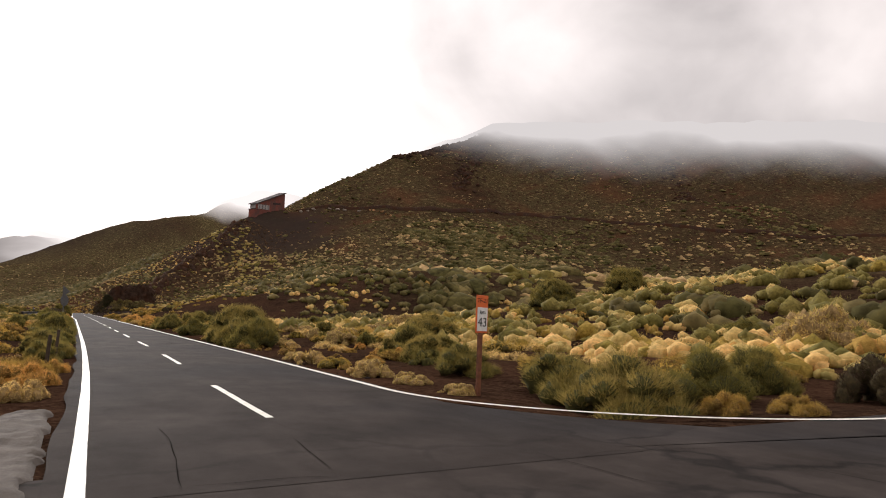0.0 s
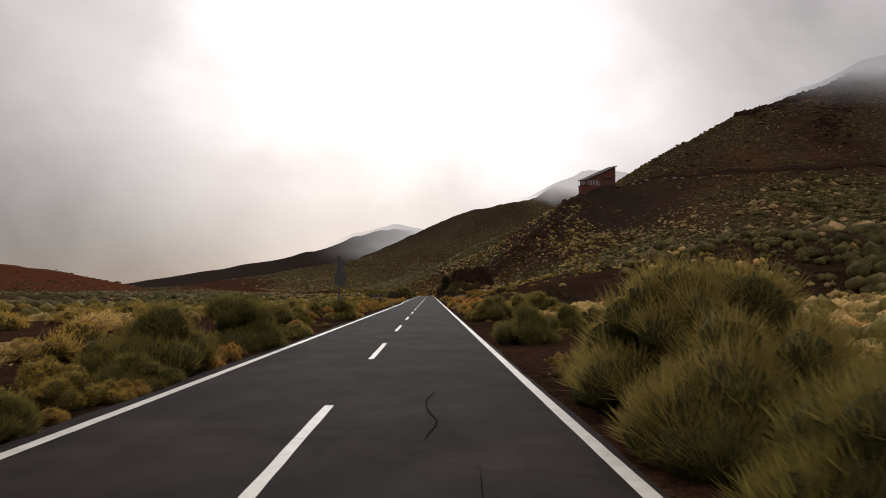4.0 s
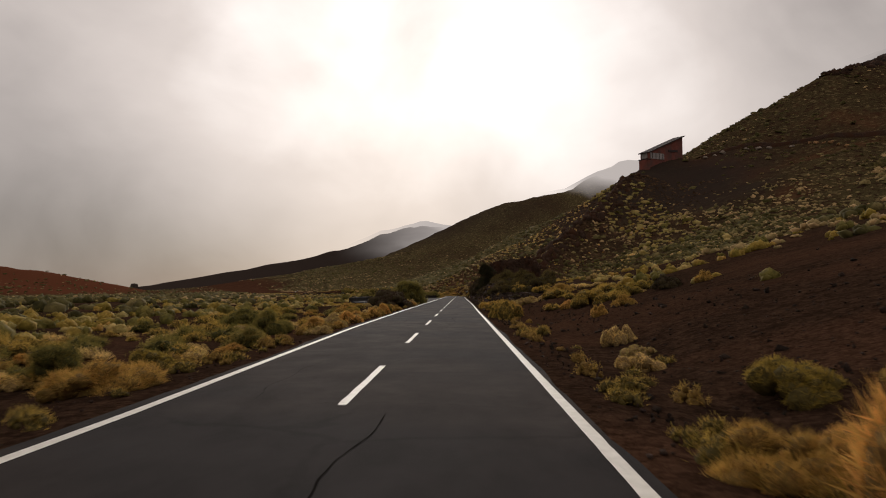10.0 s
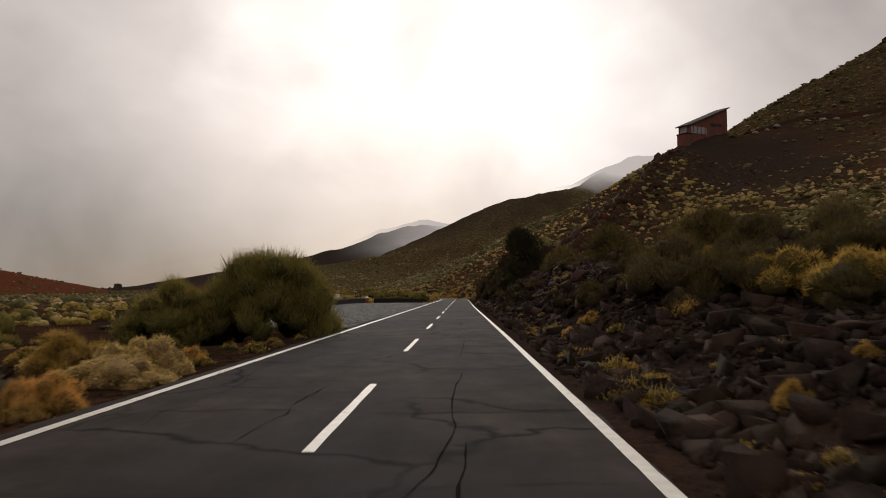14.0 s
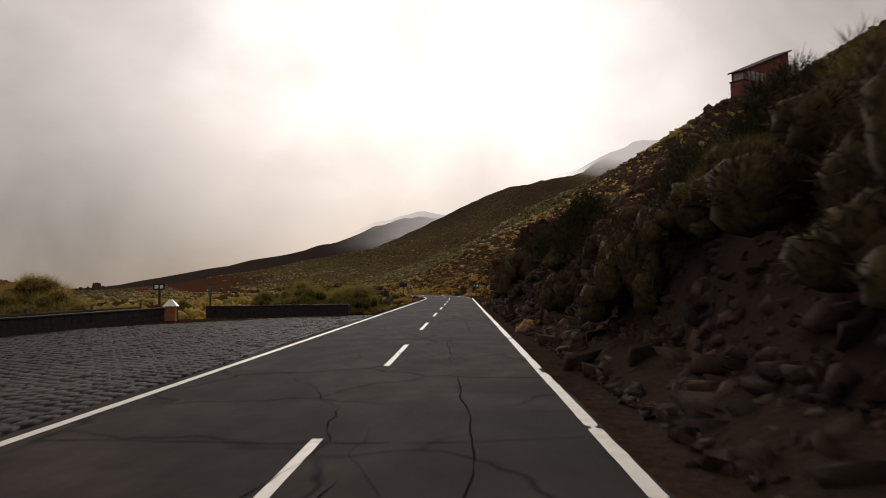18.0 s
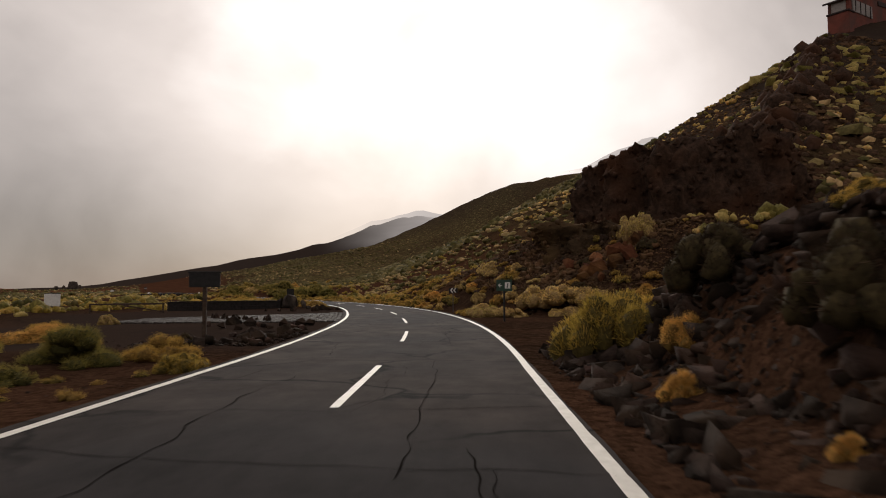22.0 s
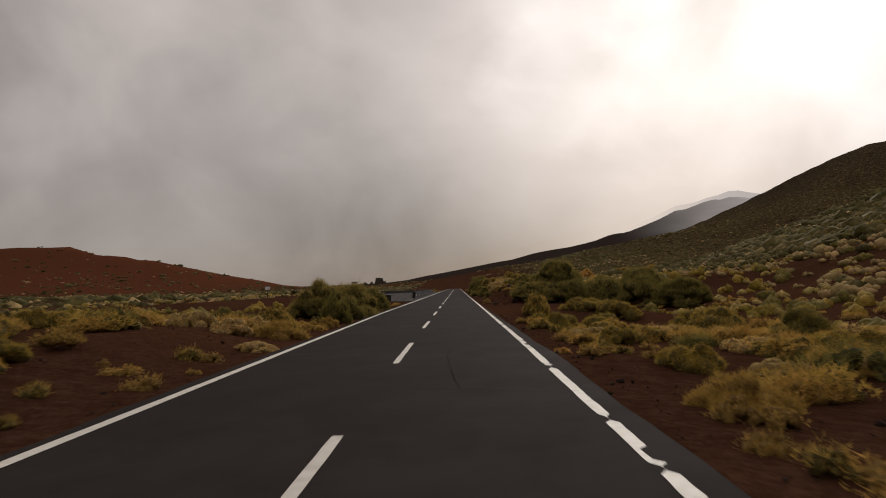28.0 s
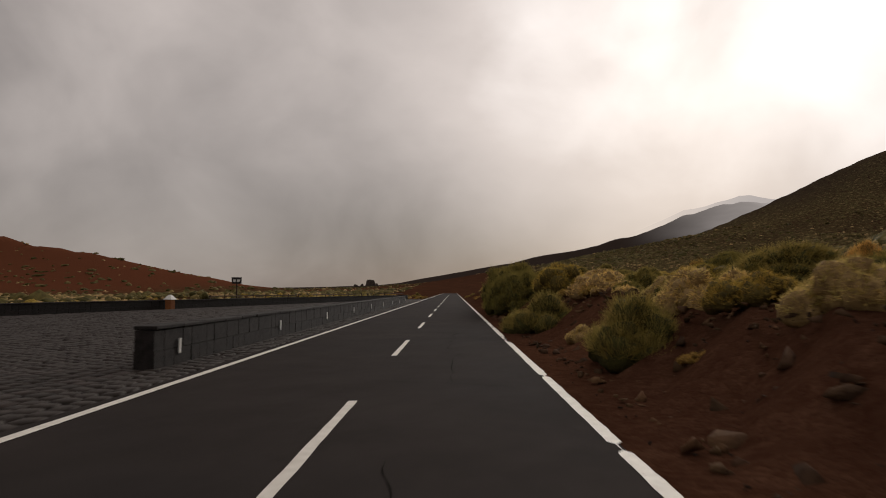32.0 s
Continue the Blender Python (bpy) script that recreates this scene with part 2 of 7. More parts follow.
def layby(x, y, s, d):
    """1 on the paved places beside the road."""
    a = step(s, 188, 192) * step(-s, -274, -270) * step(d, -16, -15) * step(-d, 2, 2.5)
    b = step(s, 330, 334) * step(-s, -366, -362) * step(d, -16, -14) * step(-d, 2, 2.5)
    c = step(s, 478, 482) * step(-s, -596, -590) * step(d, -33, -31) * step(-d, 2, 2.5)
    e = step(s, 322, 326) * step(-s, -347, -342) * step(d, 2, 2.5) * step(-d, -10.5, -8.5)
    g = step(s, 446, 452) * step(-s, -472, -468) * step(d, 2, 2.5) * step(-d, -15, -12)
    return np.maximum(np.maximum(np.maximum(a, b), np.maximum(c, e)), g)


def big_hills(x, y):
    k = 6.0
    s, d = road_sd(x, y)
    near = np.where(d > 0, step(d, 8, 130), step(-d, 120, 420))
    near = np.maximum(near, step(y, 760, 1000))
    main = np.maximum(ridge(x, y, HILL_MAIN, 440, 1.5, 225, 30.0 * step(np.hypot(x - HUT[0], y - HUT[1]), 110, 320)) * near, ridge(x, y, HILL_HUT, 155, 1.25) * np.where(d > 0, step(d, 6, 70), 0))
    parts = (main, ridge(x, y, HILL_SPUR, 50, 1.2) * step(d, 5, 14), ridge(x, y, HILL_FLANK, 470, 1.4, None, 30.0), ridge(x, y, HILL_FAR, 480, 1.3, None, 30.0), ridge(x, y, HILL_RED, 100, 0.95))
    z = sum(p ** k for p in parts) ** (1 / k)
    rough_ = fbm(x, y, 160, 5, 3) * np.clip(z * 0.10, 0, 14) + fbm(x, y, 38, 4, 9) * np.clip(z * 0.08, 0, 4.0)
    return z + rough_ * (0.25 + 0.75 * step(np.hypot(x - HUT[0], y - HUT[1]), 25, 70))


def ground_z(x, y):
    x, y = np.asarray(x, float), np.asarray(y, float)
    s, d = road_sd(x, y)
    z = big_hills(x, y)
    # plain: slight swell, a little lower to the west
    plain = fbm(x, y, 45, 4, 21) * 1.3 + fbm(x, y, 7, 3, 5) * 0.35 - 0.2 - 0.010 * np.clip(-d - 8, 0, 300)
    plain += 0.035 * np.clip(d - 6, 0, 90) * step(-s, -330, -120)
    plain += 6.0 * step(x, 10, 70) * step(-y, -85, -15) * step(d, 10, 16)      # apron rising east of the start
    plain += 0.22 * np.clip(d - 5, 0, 44) * step(s, 72, 104) * step(-s, -200, -160)      # open slope
    z = z + plain
    # banks beside the road
    notch = 1 - np.exp(-((x - 4.3) ** 2 + (y - 214.2) ** 2) / 7.0) - np.exp(-((x - 4.4) ** 2 + (y - 260.6) ** 2) / 7.0)
    bank = 3.0 * notch * step(s, 158, 200) * step(-s, -330, -312) + 2.1 * step(s, 462, 484) * step(-s, -640, -600)
    z = z + bank * step(d, 3.5, 6.6) * step(-d, -60, -18)
    # talus below the crag: starts behind the lay-by, then close to the road
    foot = np.interp(s, [338, 344, 350, 360, 400], [11, 9.5, 7.0, 4.6, 5.5])
    talus = np.clip(0.62 * (d - foot), 0, 6.0) * step(s, 338, 345) * step(-s, -385, -366) * step(-d, -60, -25)
    z = np.where(talus > 0.01, np.maximum(z, talus + 0.5 * plain), z)
    a = np.abs(d)
    flat = np.maximum(1 - step(a, 3.5, 6.5), 0)
    jn = step(-s, 11, 13) * step(d, -4, -2) * step(-d, -70, -60)     # junction at the start
    flat = np.maximum(np.maximum(flat, jn), layby(x, y, s, d)) * (1 - step(s, 770, 860))
    return z * (1 - flat) - 0.05


# ---- materials ----
def mat(name, base, rough=0.9, spec=0.3, second=None, scale=6.0, detail=5, bump=0.0, bump_scale=None, third=None, third_scale=0.4, island=0.0, objrand=0.0, mult=None):
    """Noise-mottled surface: base to second at scale, third in larger blotches; colour varied by object or island."""
    m = bpy.data.materials.new(name)
    m.use_nodes = True
    nt = m.node_tree
    N, L = nt.nodes.new, nt.links.new
    p = nt.nodes["Principled BSDF"]
    p.inputs["Roughness"].default_value = rough
    p.inputs["Specular IOR Level"].default_value = spec
    co = N("ShaderNodeNewGeometry")
    n1 = N("ShaderNodeTexNoise")
    n1.inputs["Scale"].default_value, n1.inputs["Detail"].default_value = scale, detail
    n1.inputs["Roughness"].default_value = 0.65
    L(co.outputs["Position"], n1.inputs["Vector"])
    r1 = N("ShaderNodeMapRange")
    r1.inputs[1].default_value, r1.inputs[2].default_value = 0.35, 0.65
    L(n1.outputs["Fac"], r1.inputs[0])
    mx = N("ShaderNodeMixRGB")
    mx.inputs[1].default_value = (*base, 1)
    mx.inputs[2].default_value = (*(second or [c * 0.7 for c in base]), 1)
    L(r1.outputs[0], mx.inputs[0])
    col = mx.outputs[0]
    if third:
        n2 = N("ShaderNodeTexNoise")
        n2.inputs["Scale"].default_value, n2.inputs["Detail"].default_value = third_scale, 4
        L(co.outputs["Position"], n2.inputs["Vector"])
        r2 = N("ShaderNodeMapRange")
        r2.inputs[1].default_value, r2.inputs[2].default_value = 0.45, 0.62
        L(n2.outputs["Fac"], r2.inputs[0])
        m2 = N("ShaderNodeMixRGB")
        m2.inputs[2].default_value = (*third, 1)
        L(r2.outputs[0], m2.inputs[0])
        L(col, m2.inputs[1])
        col = m2.outputs[0]
    for amount, socket in ((island, co.outputs["Random Per Island"]), (objrand, None)):
        if amount:
            if socket is None:
                socket = N("ShaderNodeObjectInfo").outputs["Random"]
            hs = N("ShaderNodeHueSaturation")
            hue = N("ShaderNodeMapRange")
            hue.inputs[3].default_value, hue.inputs[4].default_value = 0.5 - 0.022 * amount, 0.5 + 0.014 * amount
            val = N("ShaderNodeMapRange")
            val.inputs[3].default_value, val.inputs[4].default_value = 1 + 0.5 * amount, 1 - 0.5 * amount
            L(socket, hue.inputs[0])
            L(socket, val.inputs[0])
            L(hue.outputs[0], hs.inputs["Hue"])
            L(val.outputs[0], hs.inputs["Value"])
            L(col, hs.inputs["Color"])
            col = hs.outputs[0]
    L(col, p.inputs["Base Color"])
    if bump:
        nb = N("ShaderNodeTexNoise")
        nb.inputs["Scale"].default_value, nb.inputs["Detail"].default_value = bump_scale or scale * 3, 6
        L(co.outputs["Position"], nb.inputs["Vector"])
        bp = N("ShaderNodeBump")
        bp.inputs["Strength"].default_value, bp.inputs["Distance"].default_value = 0.8, bump
        L(nb.outputs["Fac"], bp.inputs["Height"])
        L(bp.outputs[0], p.inputs["Normal"])
    return m


def attr_mix(m, name, colour, lo=0.0, hi=1.0):
    """Mix colour over the material's base where the mesh attribute is high."""
    nt = m.node_tree
    p = nt.nodes["Principled BSDF"]
    link = p.inputs["Base Color"].links[0]
    src = link.from_socket
    at = nt.nodes.new("ShaderNodeAttribute")
    at.attribute_name = name
    mx = nt.nodes.new("ShaderNodeMixRGB")
    mx.inputs[2].default_value = (*colour, 1)
    nt.links.new(at.outputs["Fac"], mx.inputs[0])
    nt.links.new(src, mx.inputs[1])
    nt.links.new(mx.outputs[0], p.inputs["Base Color"])


M_SOIL = mat("volcanic_soil", (0.023, 0.0135, 0.009), 1.0, 0.0, (0.050, 0.0285, 0.018), 1.7, 9, 0.07, 9, (0.056, 0.029, 0.0175), 0.11)
def scrub_speckle():
    """Scrub too far to tell apart: olive and straw specks over the soil, where the mesh attribute is high."""
    nt = M_SOIL.node_tree
    N, L = nt.nodes.new, nt.links.new
    p = nt.nodes["Principled BSDF"]
    co = N("ShaderNodeNewGeometry")
    cols = []
    for scale, lo, hi, seed in ((0.33, 0.41, 0.50, 0.0), (0.30, 0.57, 0.63, 70.0)):
        mp = N("ShaderNodeMapping")
        mp.inputs["Location"].default_value = (seed, seed, 0)
        L(co.outputs["Position"], mp.inputs[0])
        n = N("ShaderNodeTexNoise")
        n.inputs["Scale"].default_value, n.inputs["Detail"].default_value, n.inputs["Roughness"].default_value = scale, 3, 0.6
        L(mp.outputs[0], n.inputs["Vector"])
        r = N("ShaderNodeMapRange")
        r.inputs[1].default_value, r.inputs[2].default_value = lo, hi
        L(n.outputs["Fac"], r.inputs[0])
        cols.append(r.outputs[0])
    at = N("ShaderNodeAttribute")
    at.attribute_name = "scrub"
    for fac, colour in zip(cols, ((0.086, 0.070, 0.031, 1), (0.20, 0.150, 0.070, 1))):
        k = N("ShaderNodeMath")
        k.operation = "MULTIPLY"
        L(fac, k.inputs[0])
        L(at.outputs["Fac"], k.inputs[1])
        mx = N("ShaderNodeMixRGB")
        mx.inputs[2].default_value = colour
        L(k.outputs[0], mx.inputs[0])
        L(p.inputs["Base Color"].links[0].from_socket, mx.inputs[1])
        L(mx.outputs[0], p.inputs["Base Color"])


scrub_speckle()


def soil_grit():
    """Pebbles and grit: small pieces of their own shade, standing out of the soil."""
    nt = M_SOIL.node_tree
    N, L = nt.nodes.new, nt.links.new
    p = nt.nodes["Principled BSDF"]
    co = N("ShaderNodeNewGeometry")
    src = p.inputs["Base Color"].links[0].from_socket
    bump_from = p.inputs["Normal"].links[0].from_socket
    for scale, lo, hi, dist in ((8.0, 0.68, 1.30, 0.03), (24.0, 0.7, 1.3, 0.014)):
        v = N("ShaderNodeTexVoronoi")
        v.inputs["Scale"].default_value = scale
        L(co.outputs["Position"], v.inputs["Vector"])
        sep = N("ShaderNodeSeparateColor")
        L(v.outputs["Color"], sep.inputs[0])
        r = N("ShaderNodeMapRange")
        r.inputs[3].default_value, r.inputs[4].default_value = lo, hi
        L(sep.outputs[0], r.inputs[0])
        hs = N("ShaderNodeHueSaturation")
        L(r.outputs[0], hs.inputs["Value"])
        L(src, hs.inputs["Color"])
        src = hs.outputs[0]
        b = N("ShaderNodeBump")
        b.invert = True
        b.inputs["Strength"].default_value, b.inputs["Distance"].default_value = 0.7, dist
        L(v.outputs["Distance"], b.inputs["Height"])
        L(bump_from, b.inputs["Normal"])
        bump_from = b.outputs[0]
    L(src, p.inputs["Base Color"])
    L(bump_from, p.inputs["Normal"])


soil_grit()
attr_mix(M_SOIL, "red", (0.120, 0.044, 0.023))
attr_mix(M_SOIL, "lava", (0.038, 0.028, 0.0235))
M_GREEN = mat("broom_green", (0.36, 0.295, 0.076), 0.8, 0.15, (0.185, 0.152, 0.042), 5, 3, island=0.5, objrand=0.5)
M_OLIVE = mat("olive_scrub", (0.60, 0.43, 0.088), 0.85, 0.15, (0.30, 0.208, 0.045), 5, 3, island=0.5, objrand=0.6)
M_HEATH = mat("brown_heath", (0.165, 0.140, 0.050), 0.9, 0.05, (0.062, 0.053, 0.022), 0.8, 4, island=0.9)
M_TAN = mat("dry_cushion", (0.79, 0.61, 0.22), 0.85, 0.15, (0.45, 0.335, 0.105), 5, 6, island=0.5, objrand=0.5)
M_FARDRY = mat("far_dry_cushion", (0.45, 0.33, 0.145), 0.9, 0.05, (0.22, 0.16, 0.068), 0.8, 4, island=0.8)
M_GOLD = mat("dry_grass", (0.71, 0.46, 0.115), 0.85, 0.15, (0.39, 0.235, 0.056), 5, 6, island=0.5, objrand=0.6)
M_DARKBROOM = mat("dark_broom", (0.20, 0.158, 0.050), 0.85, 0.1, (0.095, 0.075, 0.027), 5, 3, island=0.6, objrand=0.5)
M_BROWN = mat("dead_brush", (0.085, 0.055, 0.032), 0.9, 0.1, (0.04, 0.027, 0.018), 7, 3, island=0.8, objrand=0.5)


def let_light_through(m, share):
    """Thin blades and twigs pass some of the light that falls on them."""
    nt = m.node_tree
    p = nt.nodes["Principled BSDF"]
    out = nt.nodes["Material Output"]
    tr = nt.nodes.new("ShaderNodeBsdfTranslucent")
    mx = nt.nodes.new("ShaderNodeMixShader")
    mx.inputs[0].default_value = share
    nt.links.new(p.inputs["Base Color"].links[0].from_socket, tr.inputs["Color"])
    nt.links.new(p.outputs[0], mx.inputs[1])
    nt.links.new(tr.outputs[0], mx.inputs[2])
    nt.links.new(mx.outputs[0], out.inputs["Surface"])


for m_ in (M_GREEN, M_OLIVE, M_TAN, M_GOLD):
    let_light_through(m_, 0.35)
# inner twigs: the shade inside a shrub is put into their dark colour
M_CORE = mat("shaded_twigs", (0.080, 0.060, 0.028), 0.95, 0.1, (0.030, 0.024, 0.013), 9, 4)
M_ROCK = mat("basalt_rock", (0.052, 0.038, 0.030), 0.95, 0.03, (0.020, 0.0150, 0.0122), 4, 8, 0.04, 12, (0.058, 0.038, 0.027), 0.9, objrand=0.5, island=0.8)
M_BOULDER = mat("grey_weathered_boulder", (0.056, 0.045, 0.038), 0.95, 0.04, (0.020, 0.0165, 0.0145), 3, 8, 0.06, 9, (0.105, 0.082, 0.066), 1.5)
M_CRAG = mat("black_lava_crag", (0.082, 0.048, 0.033), 0.95, 0.03, (0.024, 0.0165, 0.013), 1.6, 9, 0.22, 3, (0.060, 0.028, 0.016), 0.16)
M_PINE = mat("dark_needle_green", (0.060, 0.056, 0.024), 0.85, 0.1, (0.026, 0.025, 0.012), 5, 3, island=0.9, objrand=0.4)
M_RUSTROCK = mat("orange_rust_rock", (0.115, 0.050, 0.022), 0.95, 0.05, (0.045, 0.021, 0.012), 1.8, 8, 0.10, 6, (0.17, 0.085, 0.035), 0.5, objrand=0.6)
M_REDROCK = mat("rusty_lava_rock", (0.086, 0.054, 0.031), 0.95, 0.03, (0.032, 0.021, 0.014), 2.5, 9, 0.10, 5, (0.120, 0.072, 0.036), 0.3, objrand=0.3, island=0.4)
M_WALL = mat("dark_lava_masonry", (0.030, 0.025, 0.023), 0.9, 0.2, (0.014, 0.012, 0.011), 6, 6, 0.02, 18, objrand=0.6)
M_COB = mat("damp_cobble", (0.052, 0.043, 0.037), 0.78, 0.14, (0.026, 0.022, 0.0195), 5, 6, 0.012, 25, objrand=0.6)
M_APRON = mat("worn_concrete", (0.15, 0.130, 0.115), 0.95, 0.1, (0.075, 0.065, 0.058), 3, 9, 0.02, 30, (0.10, 0.085, 0.072), 0.8)
M_RUST = mat("rust_painted_post", (0.20, 0.075, 0.035), 0.7, 0.3, (0.11, 0.04, 0.02), 9, 5, 0.004, 40)
M_ORANGE = mat("orange_sign_face", (0.75, 0.16, 0.035), 0.45, 0.4, (0.62, 0.12, 0.03), 6, 4)
M_WHITE = mat("white_sign_face", (0.78, 0.77, 0.74), 0.45, 0.4, (0.62, 0.60, 0.57), 6, 4)
M_BLACK = mat("black_lettering", (0.015, 0.015, 0.015), 0.5, 0.3, (0.02, 0.02, 0.02), 6, 2)
M_GREY = mat("grey_metal_back", (0.10, 0.10, 0.105), 0.55, 0.5, (0.06, 0.06, 0.062), 8, 4)
M_DARKBOARD = mat("dark_board", (0.022, 0.020, 0.020), 0.6, 0.3, (0.012, 0.011, 0.011), 8, 4)
M_SIGNGREEN = mat("green_sign_face", (0.022, 0.058, 0.036), 0.5, 0.4, (0.016, 0.042, 0.027), 8, 4)
M_HUTRED = mat("red_plaster", (0.235, 0.075, 0.055), 0.9, 0.2, (0.155, 0.050, 0.038), 0.5, 6, 0.02, 3, (0.12, 0.06, 0.05), 0.15)
M_HUTROOF = mat("dark_roof_edge", (0.05, 0.035, 0.032), 0.8, 0.3, (0.03, 0.02, 0.02), 1, 4)
M_HUTPALE = mat("pale_panel", (0.36, 0.33, 0.31), 0.8, 0.2, (0.25, 0.23, 0.22), 0.6, 4)
M_TERRA = mat("terracotta_plaster", (0.30, 0.115, 0.045), 0.85, 0.2, (0.22, 0.08, 0.03), 8, 4, 0.004, 30)
M_WOOD = mat("weathered_wood", (0.085, 0.060, 0.042), 0.85, 0.2, (0.045, 0.030, 0.022), 9, 6, 0.005, 30, objrand=0.5)
M_LINE = mat("worn_road_paint", (0.80, 0.77, 0.70), 0.6, 0.3, (0.64, 0.61, 0.54), 5, 6, 0.002, 60)


def line_wear():
    """Chips in the paint that let the asphalt show."""
    nt = M_LINE.node_tree
    p = nt.nodes["Principled BSDF"]
    co = nt.nodes.new("ShaderNodeNewGeometry")
    n = nt.nodes.new("ShaderNodeTexNoise")
    n.inputs["Scale"].default_value, n.inputs["Detail"].default_value, n.inputs["Roughness"].default_value = 3.2, 9, 0.75
    nt.links.new(co.outputs["Position"], n.inputs["Vector"])
    r = nt.nodes.new("ShaderNodeMapRange")
    r.inputs[1].default_value, r.inputs[2].default_value = 0.64, 0.70
    nt.links.new(n.outputs["Fac"], r.inputs[0])
    mx = nt.nodes.new("ShaderNodeMixRGB")
    mx.inputs[2].default_value = (0.06, 0.055, 0.05, 1)
    nt.links.new(r.outputs[0], mx.inputs[0])
    nt.links.new(p.inputs["Base Color"].links[0].from_socket, mx.inputs[1])
    nt.links.new(mx.outputs[0], p.inputs["Base Color"])


line_wear()


def asphalt():
    """Dark asphalt: fine grain, worn wheel tracks, slab-like patches with dark sealed cracks in the middle stretch."""
    m = mat("old_asphalt", (0.036, 0.0300, 0.0272), 0.9, 0.02, (0.060, 0.0502, 0.0455), 0.6, 6, 0.004, 90, (0.035, 0.032, 0.032), 0.16)
    nt = m.node_tree
    N, L = nt.nodes.new, nt.links.new
    p = nt.nodes["Principled BSDF"]
    co = N("ShaderNodeNewGeometry")
    wn_ = N("ShaderNodeTexNoise")
    wn_.inputs["Scale"].default_value, wn_.inputs["Detail"].default_value = 0.7, 5
    L(co.outputs["Position"], wn_.inputs["Vector"])
    wv = N("ShaderNodeVectorMath")
    wv.operation = "SCALE"
    wv.inputs["Scale"].default_value = 1.6
    L(wn_.outputs["Color"], wv.inputs[0])
    ad = N("ShaderNodeVectorMath")
    L(co.outputs["Position"], ad.inputs[0])
    L(wv.outputs[0], ad.inputs[1])
    vo = N("ShaderNodeTexVoronoi")
    vo.feature = "DISTANCE_TO_EDGE"
    vo.inputs["Scale"].default_value = 0.30
    vo.inputs["Randomness"].default_value = 0.75
    L(ad.outputs[0], vo.inputs["Vector"])
    cr = N("ShaderNodeMapRange")
    cr.inputs[1].default_value, cr.inputs[2].default_value = 0.004, 0.028
    cr.inputs[3].default_value, cr.inputs[4].default_value = 1.0, 0.0
    L(vo.outputs["Distance"], cr.inputs[0])
    br = N("ShaderNodeTexNoise")
    br.inputs["Scale"].default_value, br.inputs["Detail"].default_value = 0.25, 3
    L(co.outputs["Position"], br.inputs["Vector"])
    bm_ = N("ShaderNodeMapRange")
    bm_.inputs[1].default_value, bm_.inputs[2].default_value = 0.40, 0.56
    L(br.outputs["Fac"], bm_.inputs[0])
    at = N("ShaderNodeAttribute")
    at.attribute_name = "cracked"
    m1 = N("ShaderNodeMath")
    m1.operation = "MULTIPLY"
    L(cr.outputs[0], m1.inputs[0])
    L(bm_.outputs[0], m1.inputs[1])
    m2 = N("ShaderNodeMath")
    m2.operation = "MULTIPLY"
    L(m1.outputs[0], m2.inputs[0])
    L(at.outputs["Fac"], m2.inputs[1])
    mx = N("ShaderNodeMixRGB")
    mx.inputs[2].default_value = (0.014, 0.013, 0.013, 1)
    L(m2.outputs[0], mx.inputs[0])
    L(p.inputs["Base Color"].links[0].from_socket, mx.inputs[1])
    L(mx.outputs[0], p.inputs["Base Color"])
    # worn and damp stains drawn out along the road
    st = N("ShaderNodeMapping")
    st.inputs["Scale"].default_value = (1.0, 0.45, 1.0)
    L(co.outputs["Position"], st.inputs[0])
    sn = N("ShaderNodeTexNoise")
    sn.inputs["Scale"].default_value, sn.inputs["Detail"].default_value, sn.inputs["Roughness"].default_value = 1.3, 7, 0.62
    L(st.outputs[0], sn.inputs["Vector"])
    sr = N("ShaderNodeMapRange")
    sr.inputs[1].default_value, sr.inputs[2].default_value = 0.3, 0.7
    sr.inputs[3].default_value, sr.inputs[4].default_value = 0.72, 1.3
    L(sn.outputs["Fac"], sr.inputs[0])
    hv = N("ShaderNodeHueSaturation")
    L(sr.outputs[0], hv.inputs["Value"])
    L(p.inputs["Base Color"].links[0].from_socket, hv.inputs["Color"])
    L(hv.outputs[0], p.inputs["Base Color"])
    rn = N("ShaderNodeMapRange")
    rn.inputs[3].default_value, rn.inputs[4].default_value = 0.85, 0.98
    L(wn_.outputs["Fac"], rn.inputs[0])
    L(rn.outputs[0], p.inputs["Roughness"])
    return m


M_ASPHALT = asphalt()
attr_mix(M_ASPHALT, "fresh", (0.028, 0.0235, 0.0218))


